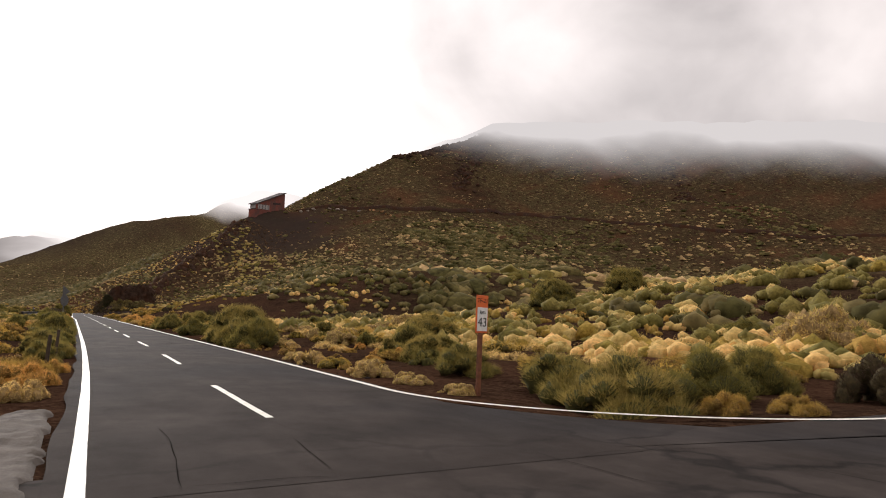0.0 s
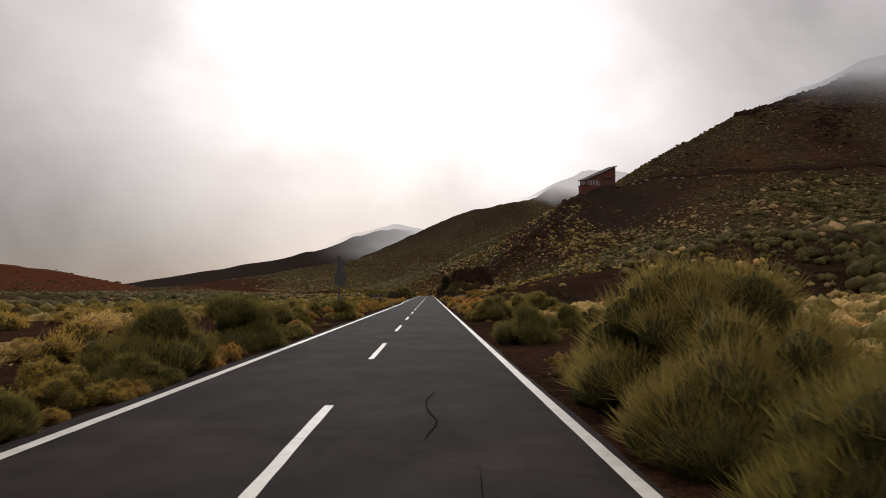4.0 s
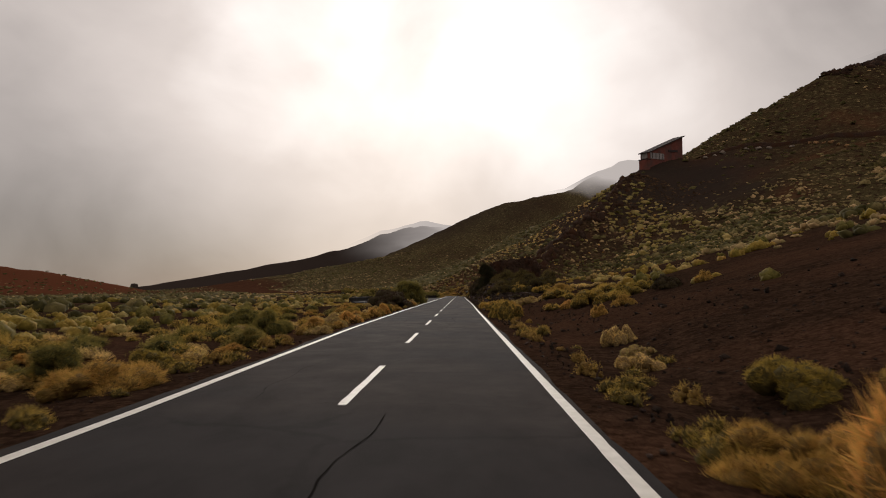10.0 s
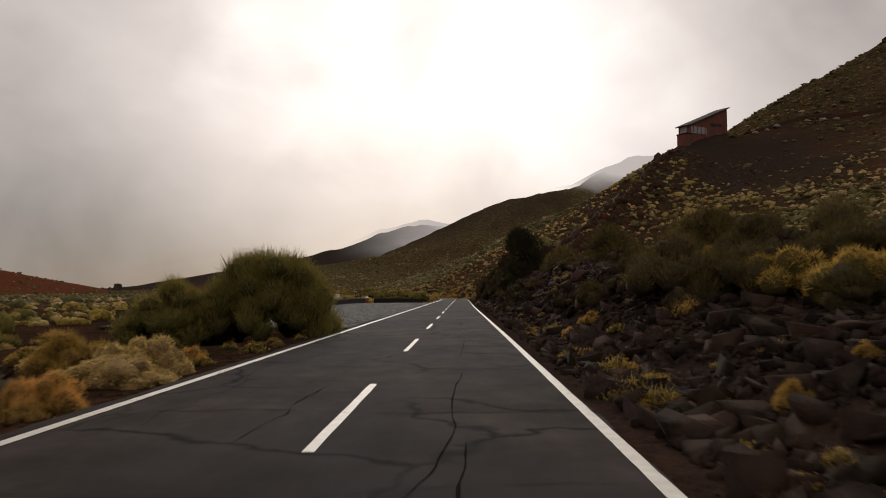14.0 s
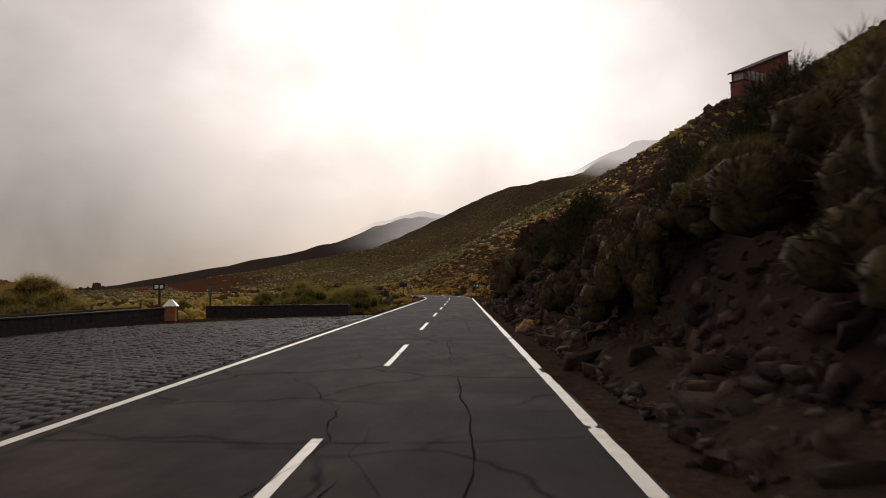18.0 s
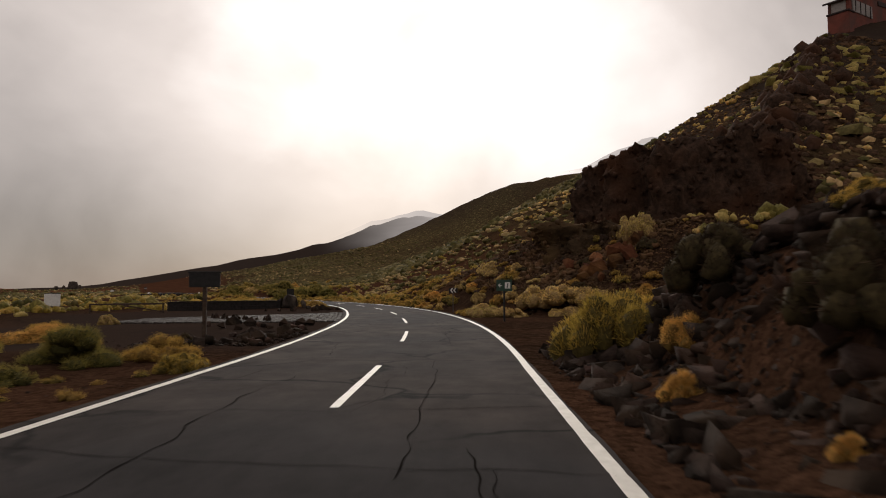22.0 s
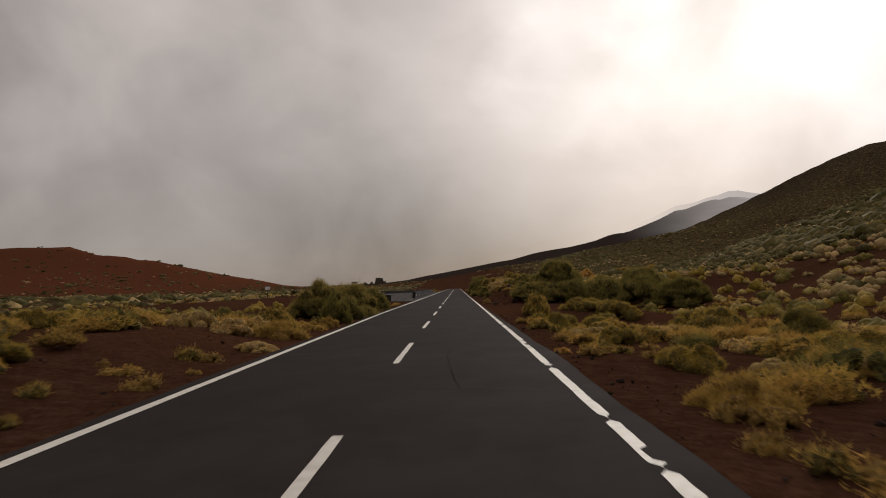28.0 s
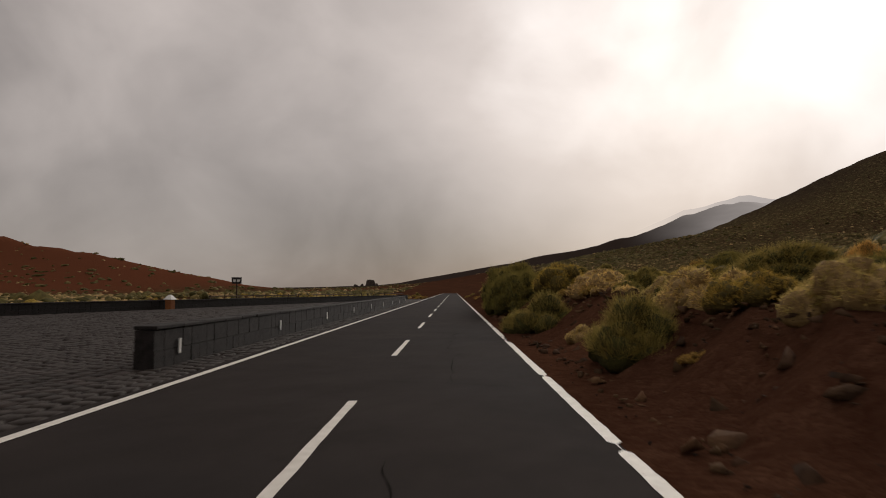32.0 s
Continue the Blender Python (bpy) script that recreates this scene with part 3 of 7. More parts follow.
def cloud_mat(name):
    """Low cloud: emission stands in for the light that it scatters; its thickness is given by the mesh, broken up by
    wisps.
    """
    m = bpy.data.materials.new(name)
    m.use_nodes = True
    nt = m.node_tree
    nt.nodes.clear()
    N, L = nt.nodes.new, nt.links.new
    out, mix, tr, em = N("ShaderNodeOutputMaterial"), N("ShaderNodeMixShader"), N("ShaderNodeBsdfTransparent"), N("ShaderNodeEmission")
    co = N("ShaderNodeNewGeometry")
    sep = N("ShaderNodeSeparateXYZ")
    L(co.outputs["Position"], sep.inputs[0])
    n = N("ShaderNodeTexNoise")
    n.inputs["Scale"].default_value, n.inputs["Detail"].default_value, n.inputs["Distortion"].default_value = 0.0045, 4, 0.4
    L(co.outputs["Position"], n.inputs["Vector"])
    wisp = N("ShaderNodeMapRange")
    wisp.inputs[1].default_value, wisp.inputs[2].default_value = 0.32, 0.68
    wisp.inputs[3].default_value, wisp.inputs[4].default_value = 0.72, 1.2
    L(n.outputs["Fac"], wisp.inputs[0])
    lean = N("ShaderNodeMath")                 # emission set brighter towards the hidden sun and greyer over the eastern hill
    lean.operation = "MULTIPLY_ADD"
    lean.inputs[1].default_value = -0.3
    L(sep.outputs["Y"], lean.inputs[0])
    L(sep.outputs["X"], lean.inputs[2])
    far = N("ShaderNodeMapRange")
    far.interpolation_type = "SMOOTHSTEP"
    far.inputs[1].default_value, far.inputs[2].default_value = 190.0, -140.0
    L(lean.outputs[0], far.inputs[0])
    cm = N("ShaderNodeMixRGB")
    cm.inputs[1].default_value, cm.inputs[2].default_value = (0.29, 0.274, 0.268, 1), (0.43, 0.397, 0.382, 1)
    L(far.outputs[0], cm.inputs[0])
    L(cm.outputs[0], em.inputs["Color"])
    vl = N("ShaderNodeAttribute")
    vl.attribute_name = "veil"
    dn = N("ShaderNodeMath")
    dn.operation, dn.use_clamp = "MULTIPLY", True
    L(wisp.outputs[0], dn.inputs[0])
    L(vl.outputs["Fac"], dn.inputs[1])
    L(dn.outputs[0], mix.inputs[0])
    L(tr.outputs[0], mix.inputs[1])
    L(em.outputs[0], mix.inputs[2])
    L(mix.outputs[0], out.inputs["Surface"])
    return m


M_CLOUD = cloud_mat("low_cloud")

# ---- mesh helpers ----


def mesh_np(name, v, faces, material, smooth=False):
    """A mesh from numpy arrays: vertices and faces all of one size."""
    me = bpy.data.meshes.new(name)
    v, faces = np.ascontiguousarray(v, np.float32), np.ascontiguousarray(faces, np.int32)
    n = faces.shape[1]
    me.vertices.add(len(v))
    me.vertices.foreach_set("co", v.ravel())
    me.loops.add(faces.size)
    me.loops.foreach_set("vertex_index", faces.ravel())
    me.polygons.add(len(faces))
    me.polygons.foreach_set("loop_start", np.arange(0, faces.size, n, dtype=np.int32))
    me.polygons.foreach_set("loop_total", np.full(len(faces), n, np.int32))
    if smooth:
        me.polygons.foreach_set("use_smooth", np.ones(len(faces), bool))
    me.update(calc_edges=True)
    me.materials.append(material)
    return me


def set_attr(me, name, values):
    at = me.attributes.new(name, "FLOAT", "POINT")
    at.data.foreach_set("value", np.ascontiguousarray(values, np.float32))


def part(name, bm, material, parent=None, label="", smooth=False):
    me = bpy.data.meshes.new(name)
    bm.to_mesh(me)
    bm.free()
    me.materials.append(material)
    if smooth:
        for p_ in me.polygons:
            p_.use_smooth = True
    ob = new(name, me)
    if parent is not None:
        ob.parent = parent
    if label:
        tagged(ob, label)
    return ob


def empty(name, m, label, category, group="", kind=""):
    ob = new(name)
    ob.empty_display_size = 0.2
    ob.matrix_basis = m
    return tagged(ob, label, category, group, kind)


def box_bm(sx, sy, sz, at=(0, 0, 0), bevel=0.01, rot=None):
    """A bevelled box of that size; at is the middle of its base."""
    bm = bmesh.new()
    m = Matrix.Translation(Vector(at) + Vector((0, 0, sz / 2)))
    if rot is not None:
        m = m @ rot
    bmesh.ops.create_cube(bm, size=1, matrix=m @ Matrix.Diagonal((sx, sy, sz, 1)))
    if bevel:
        bmesh.ops.bevel(bm, geom=list(bm.edges), offset=bevel, segments=1, affect="EDGES", profile=0.7)
    return bm


def tube_bm(r0, r1, h, at=(0, 0, 0), seg=12):
    bm = bmesh.new()
    bmesh.ops.create_cone(bm, cap_ends=True, segments=seg, radius1=r0, radius2=r1, depth=h, matrix=Matrix.Translation((at[0], at[1], at[2] + h / 2)))
    return bm


def gz(x, y):
    return float(ground_z(np.array([x]), np.array([y]))[0])


# ---- ground ----
def axis(lo, hi, fine, far_lo, far_hi, grow=1.13):
    a = list(np.arange(lo, hi + 1e-6, fine))
    st, p_ = fine, lo
    while p_ > far_lo:
        st *= grow
        p_ -= st
        a.insert(0, p_)
    st, p_ = fine, hi
    while p_ < far_hi:
        st *= grow
        p_ += st
        a.append(p_)
    return np.array(a)


def grid_mesh(name, xs, ys, zf, material, off=0.0):
    gx, gy = np.meshgrid(xs, ys)
    x, y = gx.ravel(), gy.ravel()
    z = zf(x, y) + off
    nx, ny = len(xs), len(ys)
    i = (np.arange(ny - 1)[:, None] * nx + np.arange(nx - 1)[None, :]).ravel()
    return mesh_np(name, np.stack([x, y, z], 1), np.stack([i, i + 1, i + nx + 1, i + nx], 1), material, True), x, y, z


me, gx_, gy_, gz_ = grid_mesh("ground", axis(-90, 30, 1.15, -3500, 3500, 1.055), axis(-45, 600, 1.5, -2500, 3600, 1.055), ground_z, M_SOIL)
s_, d_ = road_sd(gx_, gy_)
redm = step(-gx_, 260, 330) * step(gy_, 560, 640) * step(-gy_, -960, -860) * step(gz_, -3, 1.5)
set_attr(me, "red", np.clip(redm + 0.28 * step(s_, 366, 440) * step(-np.abs(d_), -70, -40) + 0.35 * step(fbm(gx_, gy_, 25, 3, 51), 0.1, 0.5) * step(gz_, 12, 40) * step(-gy_, -700, -600), 0, 1))
set_attr(me, "lava", np.clip(step(gy_, 1250, 1500) * step(-gx_, -260, 60) + 0.8 * step(s_, 160, 172) * step(-s_, -308, -298) * step(d_, 3.0, 3.5) * step(-d_, -18, -13) + 0.85 * step(s_, 321, 326) * step(-s_, -366, -360) * step(-d_, 2.6, 3.2) * step(d_, -26, -20) + 0.85 * step(gz_, 6, 16) * step(np.hypot(gx_ - 112, gy_ - 470) + fbm(gx_, gy_, 30, 3, 8) * 22, 75, 35), 0, 1))
set_attr(me, "scrub", step(np.abs(d_), 25, 100) * (1 - 0.45 * step(gz_, 30, 70) * step(-gy_, -760, -640)) * (1 - 0.6 * redm) * np.clip(0.75 + 0.8 * fbm(gx_, gy_, 60, 3, 77), 0, 1))
tagged(new("ground", me), "dark volcanic soil plain rising to scrub-covered slopes", "ground", kind="structure")

# ---- low cloud on the hills ----
def cloud_deck():
    """The low cloud where it meets the hills: a veil on the upper slopes that thickens with height."""
    xs, ys = np.arange(-1000, 1700, 22.0), np.arange(230, 2900, 22.0)
    gx, gy = np.meshgrid(xs, ys)
    h = big_hills(gx.ravel(), gy.ravel()).reshape(gx.shape)
    raw = h.ravel()
    for _ in range(2):
        p_ = np.pad(h, 2, mode="edge")
        h = sum(p_[a:a + h.shape[0], b:b + h.shape[1]] for a in range(5) for b in range(5)) / 25
    h = h.ravel()

    def hang(y):
        """How far the cloud hangs below its usual level."""
        return -27 - 50 * step(y, 700, 1100)

    # the veil that lies on the slopes, closed towards the top
    me_, x, y, z = grid_mesh("cloud_veil", xs, ys, lambda x, y: raw + 7.0, M_CLOUD)
    soft = h + hang(y) + 20 * fbm(x, y, 190, 4, 390)
    far = step(y, 1750, 1900)                  # the far ridge sinks into the mist at its eastern end
    set_attr(me_, "veil", (1 - far) * 1.5 * step(soft, 108, 205) ** 1.25 + far * 1.1 * step(x + 0.6 * (h - 190), -400, 60) * step(h, 20, 110))
    bm = bmesh.new()
    bm.from_mesh(me_)
    lay = bm.verts.layers.float["veil"]
    bmesh.ops.delete(bm, geom=[f for f in bm.faces if max(v[lay] for v in f.verts) < 0.002], context="FACES")
    bm.to_mesh(me_)
    bm.free()
    tagged(new("cloud_veil", me_), "grey mist creeping over the upper slopes", "cloud", "cloud veils", "structure").visible_shadow = False


cloud_deck()

# ---- road ----
S0, S1 = -15.2, 800.0


def strip(name, s, d0, d1, z, material, cols=2):
    """A ribbon along the road between the offsets d0 and d1, which may vary with s."""
    s = np.asarray(s, float)
    rows = []
    for k in range(cols):
        f_ = k / (cols - 1)
        x, y = road_xy(s, d0 + (d1 - d0) * f_)
        rows.append(np.stack([x, y, np.full(len(s), 1.0) * z], 1))
    v = np.stack(rows, 1).reshape(-1, 3)
    i = (np.arange(len(s) - 1)[:, None] * cols + np.arange(cols - 1)[None, :]).ravel()
    return mesh_np(name, v, np.stack([i, i + 1, i + cols + 1, i + cols], 1), material)


ss = np.arange(S0, S1, 0.5)
D_R, DASH_P, DASH_L = 2.95, 11.2, 4.85


def d_left(s):
    """The left edge line: the road is narrower at its start and past the bend."""
    return np.interp(s, [-20, -15, -11, -7, -3, 2, 8, 16, 100, 120, 150, 330, 350, 368, 390, 430, 450], [-3.0, -2.86, -2.76, -2.67, -2.6, -2.545, -2.505, -2.48, -2.5, -2.95, -3.1, -3.15, -2.95, -2.55, -2.47, -2.9, -3.1])


def d_right(s):
    """The right edge line, drifting a little with the repaints."""
    return np.interp(s, [-8, 4, 18, 150, 165, 185, 205, 235, 318, 335, 350, 362, 382, 400, 430, 470], [2.94, 3.0, 2.97, 2.97, 3.04, 3.02, 2.95, 2.83, 2.9, 3.04, 3.1, 2.98, 2.80, 2.78, 2.95, 2.95])


me = strip("road", ss, d_left(ss) - 0.27 + 0.10 * fbm(ss, ss * 0, 2.5, 3, 4), d_right(ss) + np.interp(ss, [0, 20, 60, 150, 175, 325, 345, 425, 445, 462, 480], [0.14, 0.14, 0.20, 0.16, 0.08, 0.12, 0.40, 0.40, 0.25, 0.18, 0.05]) + 0.10 * fbm(ss, ss * 0 + 9, 2.5, 3, 6), 0.0, M_ASPHALT, 8)
rv = np.empty(len(me.vertices) * 3, np.float32)
me.vertices.foreach_get("co", rv)
rs_, _ = road_sd(rv[0::3], rv[1::3])
set_attr(me, "cracked", 0.35 + 0.65 * step(rs_, 125, 150) * step(-rs_, -350, -330) - 0.25 * step(rs_, 350, 380))
set_attr(me, "fresh", 0.3 * step(-rs_, -130, -110) + 0.7 * step(rs_, 352, 372))
road = tagged(new("road", me), "old dark asphalt road with sealed cracks and patches", "road", kind="structure")


def junction():
    """Asphalt apron where a side road joins at the start."""
    xs2, ys2 = np.arange(-9.0, 60.1, 1.5), np.concatenate([np.arange(-34.0, -14.9, 1.5), [-14.2]])
    gx, gy = np.meshgrid(xs2, ys2)
    nx, ny = len(xs2), len(ys2)
    i = (np.arange(ny - 1)[:, None] * nx + np.arange(nx - 1)[None, :]).ravel()
    v = np.stack([gx.ravel(), gy.ravel(), np.full(gx.size, -0.004)], 1)
    m_ = mesh_np("junction_pavement", v, np.stack([i, i + 1, i + nx + 1, i + nx], 1), M_ASPHALT)
    set_attr(m_, "cracked", np.full(gx.size, 0.6))
    tagged(new("junction_pavement", m_), "dark cracked asphalt apron at the junction", "road", kind="structure")
    # rounded corner between the two carriageways
    bm = bmesh.new()
    c, r = Vector((9.3, -8.0)), 8.2
    ring = [Vector((c.x - r * math.cos(a), c.y - r * math.sin(a), -0.002)) for a in np.linspace(0, math.pi / 2, 14)]
    vs = [bm.verts.new((1.0, -14.8, -0.002))] + [bm.verts.new(p_) for p_ in ring]
    for a, b in zip(vs[1:], vs[2:]):
        bm.faces.new((vs[0], a, b))
    me_ = bpy.data.meshes.new("corner_pavement")
    bm.to_mesh(me_)
    bm.free()
    me_.materials.append(M_ASPHALT)
    set_attr(me_, "cracked", np.full(len(me_.vertices), 0.5))
    tagged(new("corner_pavement", me_), "asphalt infill of the rounded road corner", "road", kind="structure")


junction()


def ragged(s, seed, amount):
    return amount * fbm(s, s * 0 + seed, 0.45, 3, seed)


def edge_line(name, s, d, seed, rough, label):
    w = 0.075
    rg = rough(s)
    chip = step(fbm(s, s * 0 + seed, 0.8, 3, seed + 7) + 0.35 * fbm(s, s * 0 + seed, 9, 2, seed + 9), 0.42, 0.50) * np.clip(rg - 0.2, 0, 1)
    gap = step(fbm(s, s * 0 + seed, 0.5, 2, seed + 19), 0.58, 0.62) * np.clip(rg - 0.2, 0, 1)
    me_ = strip(name, s, d - w + ragged(s, seed, 0.008) * (0.4 + rg) + w * gap, d + w * (1 - 1.2 * chip) + ragged(s, seed + 40, 0.010) * (0.4 + rg) - w * gap * (1 - chip), 0.006, M_LINE)
    return tagged(new(name, me_), label, "road marking", kind="structure")


sl = np.arange(-8.0, S1, 0.12)
edge_line("edge_line_right", sl, d_right(sl), 3, lambda s: 0.25 + 1.6 * step(s, 385, 400) * step(-s, -545, -520) + 0.8 * step(s, 225, 240) * step(-s, -312, -300), "worn white edge line on asphalt")
edge_line("edge_line_left", np.arange(S0 - 8, S1, 0.25), d_left(np.arange(S0 - 8, S1, 0.25)), 5, lambda s: 0.25 + s * 0, "solid white edge line on asphalt")
for k in range(-1, 62):
    q = np.linspace(k * DASH_P, k * DASH_P + DASH_L, 12) + np.interp(k * DASH_P, [340, 352, 372, 390, 430, 475], [0, -0.6, -1.2, -1.25, -0.75, -0.95])
    dc = np.interp(q, [-15, -6, 1, 9], [-0.38, -0.28, -0.1, 0.0])
    me = strip("centre_dash", q, dc - 0.06 + ragged(q, k + 90, 0.012), dc + 0.06 + ragged(q, k + 190, 0.012), 0.006, M_LINE)
    tagged(new("centre_dash", me), "white painted centre-line dash", "road marking", "centre line dashes", "structure")


def corner_line():
    pts = [(9.3 - 8.0 * math.cos(a), -8.0 - 6.7 * math.sin(a)) for a in np.linspace(0, math.pi / 2, 30)]
    pts += [(x, -14.7) for x in np.arange(11, 60, 1.0)]
    bm = bmesh.new()
    prev = None
    for i, (x, y) in enumerate(pts):
        j = min(i + 1, len(pts) - 1)
        h = max(j - 1, 0)
        t = Vector((pts[j][0] - pts[h][0], pts[j][1] - pts[h][1], 0)).normalized()
        n = Vector((t.y, -t.x, 0)) * 0.075
        a, b = bm.verts.new((x - n.x, y - n.y, 0.007)), bm.verts.new((x + n.x, y + n.y, 0.007))
        if prev:
            bm.faces.new((prev[0], prev[1], b, a))
        prev = (a, b)
    part("edge_line_corner", bm, M_LINE)
    tagged(bpy.data.objects["edge_line_corner"], "white edge line sweeping round the corner", "road marking", kind="structure")


corner_line()


def road_cracks():
    """Open and sealed cracks: across the slabs, and wandering along the wheel tracks."""
    r = np.random.default_rng(12)
    vs, fs, k = [], [], 0

    def crack(s, d, w):
        nonlocal k
        x, y = road_xy(s, d)
        tx, ty = np.gradient(x), np.gradient(y)
        ln = np.hypot(tx, ty) + 1e-9
        n = len(s)
        w = 0.5 * w * np.clip(0.75 + 0.9 * fbm(np.arange(n) * 0.1, np.full(n, r.uniform(0, 900)), 0.5, 3, 8), 0.15, 2) * np.minimum(1, np.minimum(np.arange(n), np.arange(n)[::-1]) / 4 + 0.1)
        a = np.stack([x - ty / ln * w, y + tx / ln * w, np.full(n, 0.0085)], 1)
        b = np.stack([x + ty / ln * w, y - tx / ln * w, np.full(n, 0.0085)], 1)
        vs.append(np.concatenate([a, b]))
        i = np.arange(n - 1)
        fs.append(np.stack([i, i + n, i + n + 1, i + 1], 1) + k)
        k += 2 * n

    def across(s0, a, b, w):
        d = np.arange(a, b, 0.07)
        s = s0 + 0.55 * fbm(d, d * 0 + s0 * 7, 2.6, 4, 5) + r.normal() * 0.05 * d
        crack(s, d, w)

    def along(s0, s1, d0, wander, w):
        s = np.arange(s0, s1, 0.09)
        crack(s, d0 + wander * fbm(s, s * 0 + d0 * 31 + s0, 5.0, 5, 6), w)

    s = 122.0
    while s < 352:
        full = r.random()
        a, b = (-3.0, 2.9) if full < 0.45 else ((-3.0, r.uniform(-0.8, 1.2)) if full < 0.7 else (r.uniform(-0.6, 1.0), 2.9))
        across(s, a, b, r.uniform(0.009, 0.022))
        s += r.uniform(1.6, 4.2)
    for s0 in np.arange(124, 346, 11.0):
        along(s0 + r.uniform(-2, 2), s0 + r.uniform(6, 13), 1.35 + r.normal() * 0.12, 0.5, r.uniform(0.010, 0.026))
        if r.random() < 0.7:
            along(s0 + r.uniform(-2, 2), s0 + r.uniform(3, 9), -1.3 + r.normal() * 0.3, 1.0, r.uniform(0.009, 0.022))
        for _ in range(2):
            along(s0 + r.uniform(-4, 6), s0 + r.uniform(7, 12), r.uniform(-2.4, 2.4), 1.3, r.uniform(0.006, 0.014))
        if r.random() < 0.5:
            along(s0 + r.uniform(-2, 2), s0 + r.uniform(2, 6), 0.25 + r.normal() * 0.2, 0.8, r.uniform(0.010, 0.018))
    along(-15.0, -11.6, -1.95, 0.35, 0.014)
    across(-15.0, -2.0, -0.55, 0.012)
    along(-14.8, -13.0, -0.62, 0.3, 0.011)
    along(-16.6, -14.7, 1.9, 0.4, 0.013)
    across(-15.6, 1.8, 4.6, 0.011)
    along(-19.0, -16.4, 4.2, 0.5, 0.012)
    for lo, hi, gap in ((-8, 120, 8.0), (352, 640, 13.0)):
        s = lo
        while s < hi:
            a = r.uniform(-2.4, 0.6)
            across(s, a, a + r.uniform(1.2, 3.4), r.uniform(0.009, 0.018))
            if r.random() < 0.75:
                along(s, s + r.uniform(2.5, 8), r.uniform(-1.6, 2.0), 0.6, r.uniform(0.009, 0.02))
            s += r.uniform(0.4, 1.3) * gap
    o = new("road_crack", mesh_np("road_crack", np.concatenate(vs), np.concatenate(fs), M_CRACK))
    tagged(o, "dark open cracks across the old asphalt", kind="stuff")
    o.parent = road


M_CRACK = mat("crack_filler", (0.015, 0.0135, 0.0125), 0.95, 0.0, (0.020, 0.018, 0.017), 8, 4)
road_cracks()

# ---- plants and stones: one mesh per variant, shared by its copies ----
rng = np.random.default_rng(7)


def ico(sub):
    bm = bmesh.new()
    bmesh.ops.create_icosphere(bm, subdivisions=sub, radius=1)
    v = np.array([q.co[:] for q in bm.verts])
    f = np.array([[q.index for q in p_.verts] for p_ in bm.faces])
    bm.free()
    return v, f


ICO1, ICO2 = ico(1), ico(2)



def lobes(n, spread, size, flat, r):
    """Centres and radii of the rounded clumps of a shrub of about unit radius."""
    a = r.uniform(0, 2 * np.pi, n)
    d = spread * np.sqrt(r.uniform(0, 1, n))
    rad = size * r.uniform(0.7, 1.25, n)
    z = flat * np.sqrt(np.clip(1 - (d / (spread * 1.04)) ** 2, 0.0, 1)) * r.uniform(0.6, 1.12, n) - rad * 0.55
    return np.stack([d * np.cos(a), d * np.sin(a), np.maximum(z, rad * 0.15)], 1), rad


def leaves(base, tip_dir, length, width, r):
    """Tapered blades, one triangle each, from base points along directions."""
    n = len(base)
    side = np.cross(tip_dir, r.normal(size=(n, 3)))
    side /= np.linalg.norm(side, axis=1)[:, None] + 1e-9
    w = (width * 0.5)[:, None]
    v = np.empty((n, 3, 3))
    v[:, 0], v[:, 1] = base - side * w, base + side * w
    v[:, 2] = base + tip_dir * length[:, None]
    return v.reshape(-1, 3), np.arange(3 * n).reshape(-1, 3)


def unit(a):
    return a / (np.linalg.norm(a, axis=1)[:, None] + 1e-9)


def shrub_parts(kind, r, blades):
    """Core and foliage of a shrub of about unit radius."""
    if kind == "broom":
        c, rad = lobes(18, 0.72, 0.32, 0.95, r)
        up, ln, wd, jit = 0.9, 0.20, 0.0095, 0.35
    elif kind == "thicket":
        c, rad = lobes(80, 0.80, 0.165, 1.0, r)
        up, ln, wd, jit = 1.0, 0.17, 0.0062, 0.4
    elif kind == "cushion":
        c, rad = lobes(30, 0.76, 0.235, 0.62, r)
        up, ln, wd, jit = 0.25, 0.070, 0.019, 0.6
    elif kind == "grass":
        c, rad = lobes(22, 0.70, 0.235, 0.55, r)
        up, ln, wd, jit = 0.7, 0.15, 0.0095, 0.5
    else:
        c, rad = lobes(24, 0.74, 0.26, 0.72, r)
        up, ln, wd, jit = 0.6, 0.12, 0.014, 0.6
    iv, fi = ICO2 if blades > 1500 else ICO1
    cv, cf, k = [], [], 0
    for p_, q in zip(c, rad):
        cv.append(iv * q * 0.86 * (1 + 0.15 * r.normal(size=(len(iv), 1))) + p_)
        cf.append(fi + k)
        k += len(iv)
    which = r.choice(len(c), blades, p=rad ** 2 / (rad ** 2).sum())
    dirs = unit(r.normal(size=(blades, 3)))
    dirs[:, 2] = np.abs(dirs[:, 2]) * 1.0 - 0.25
    dirs = unit(dirs)
    base = c[which] + dirs * rad[which][:, None] * 0.82
    base[:, 2] = np.maximum(base[:, 2], 0.0)
    tip = unit(dirs + np.array([0, 0, up]) + jit * r.normal(size=(blades, 3)))
    lv, lf = leaves(base, tip, ln * r.uniform(0.5, 1.35, blades), wd * r.uniform(0.7, 1.5, blades), r)
    return np.concatenate(cv), np.concatenate(cf), lv, lf


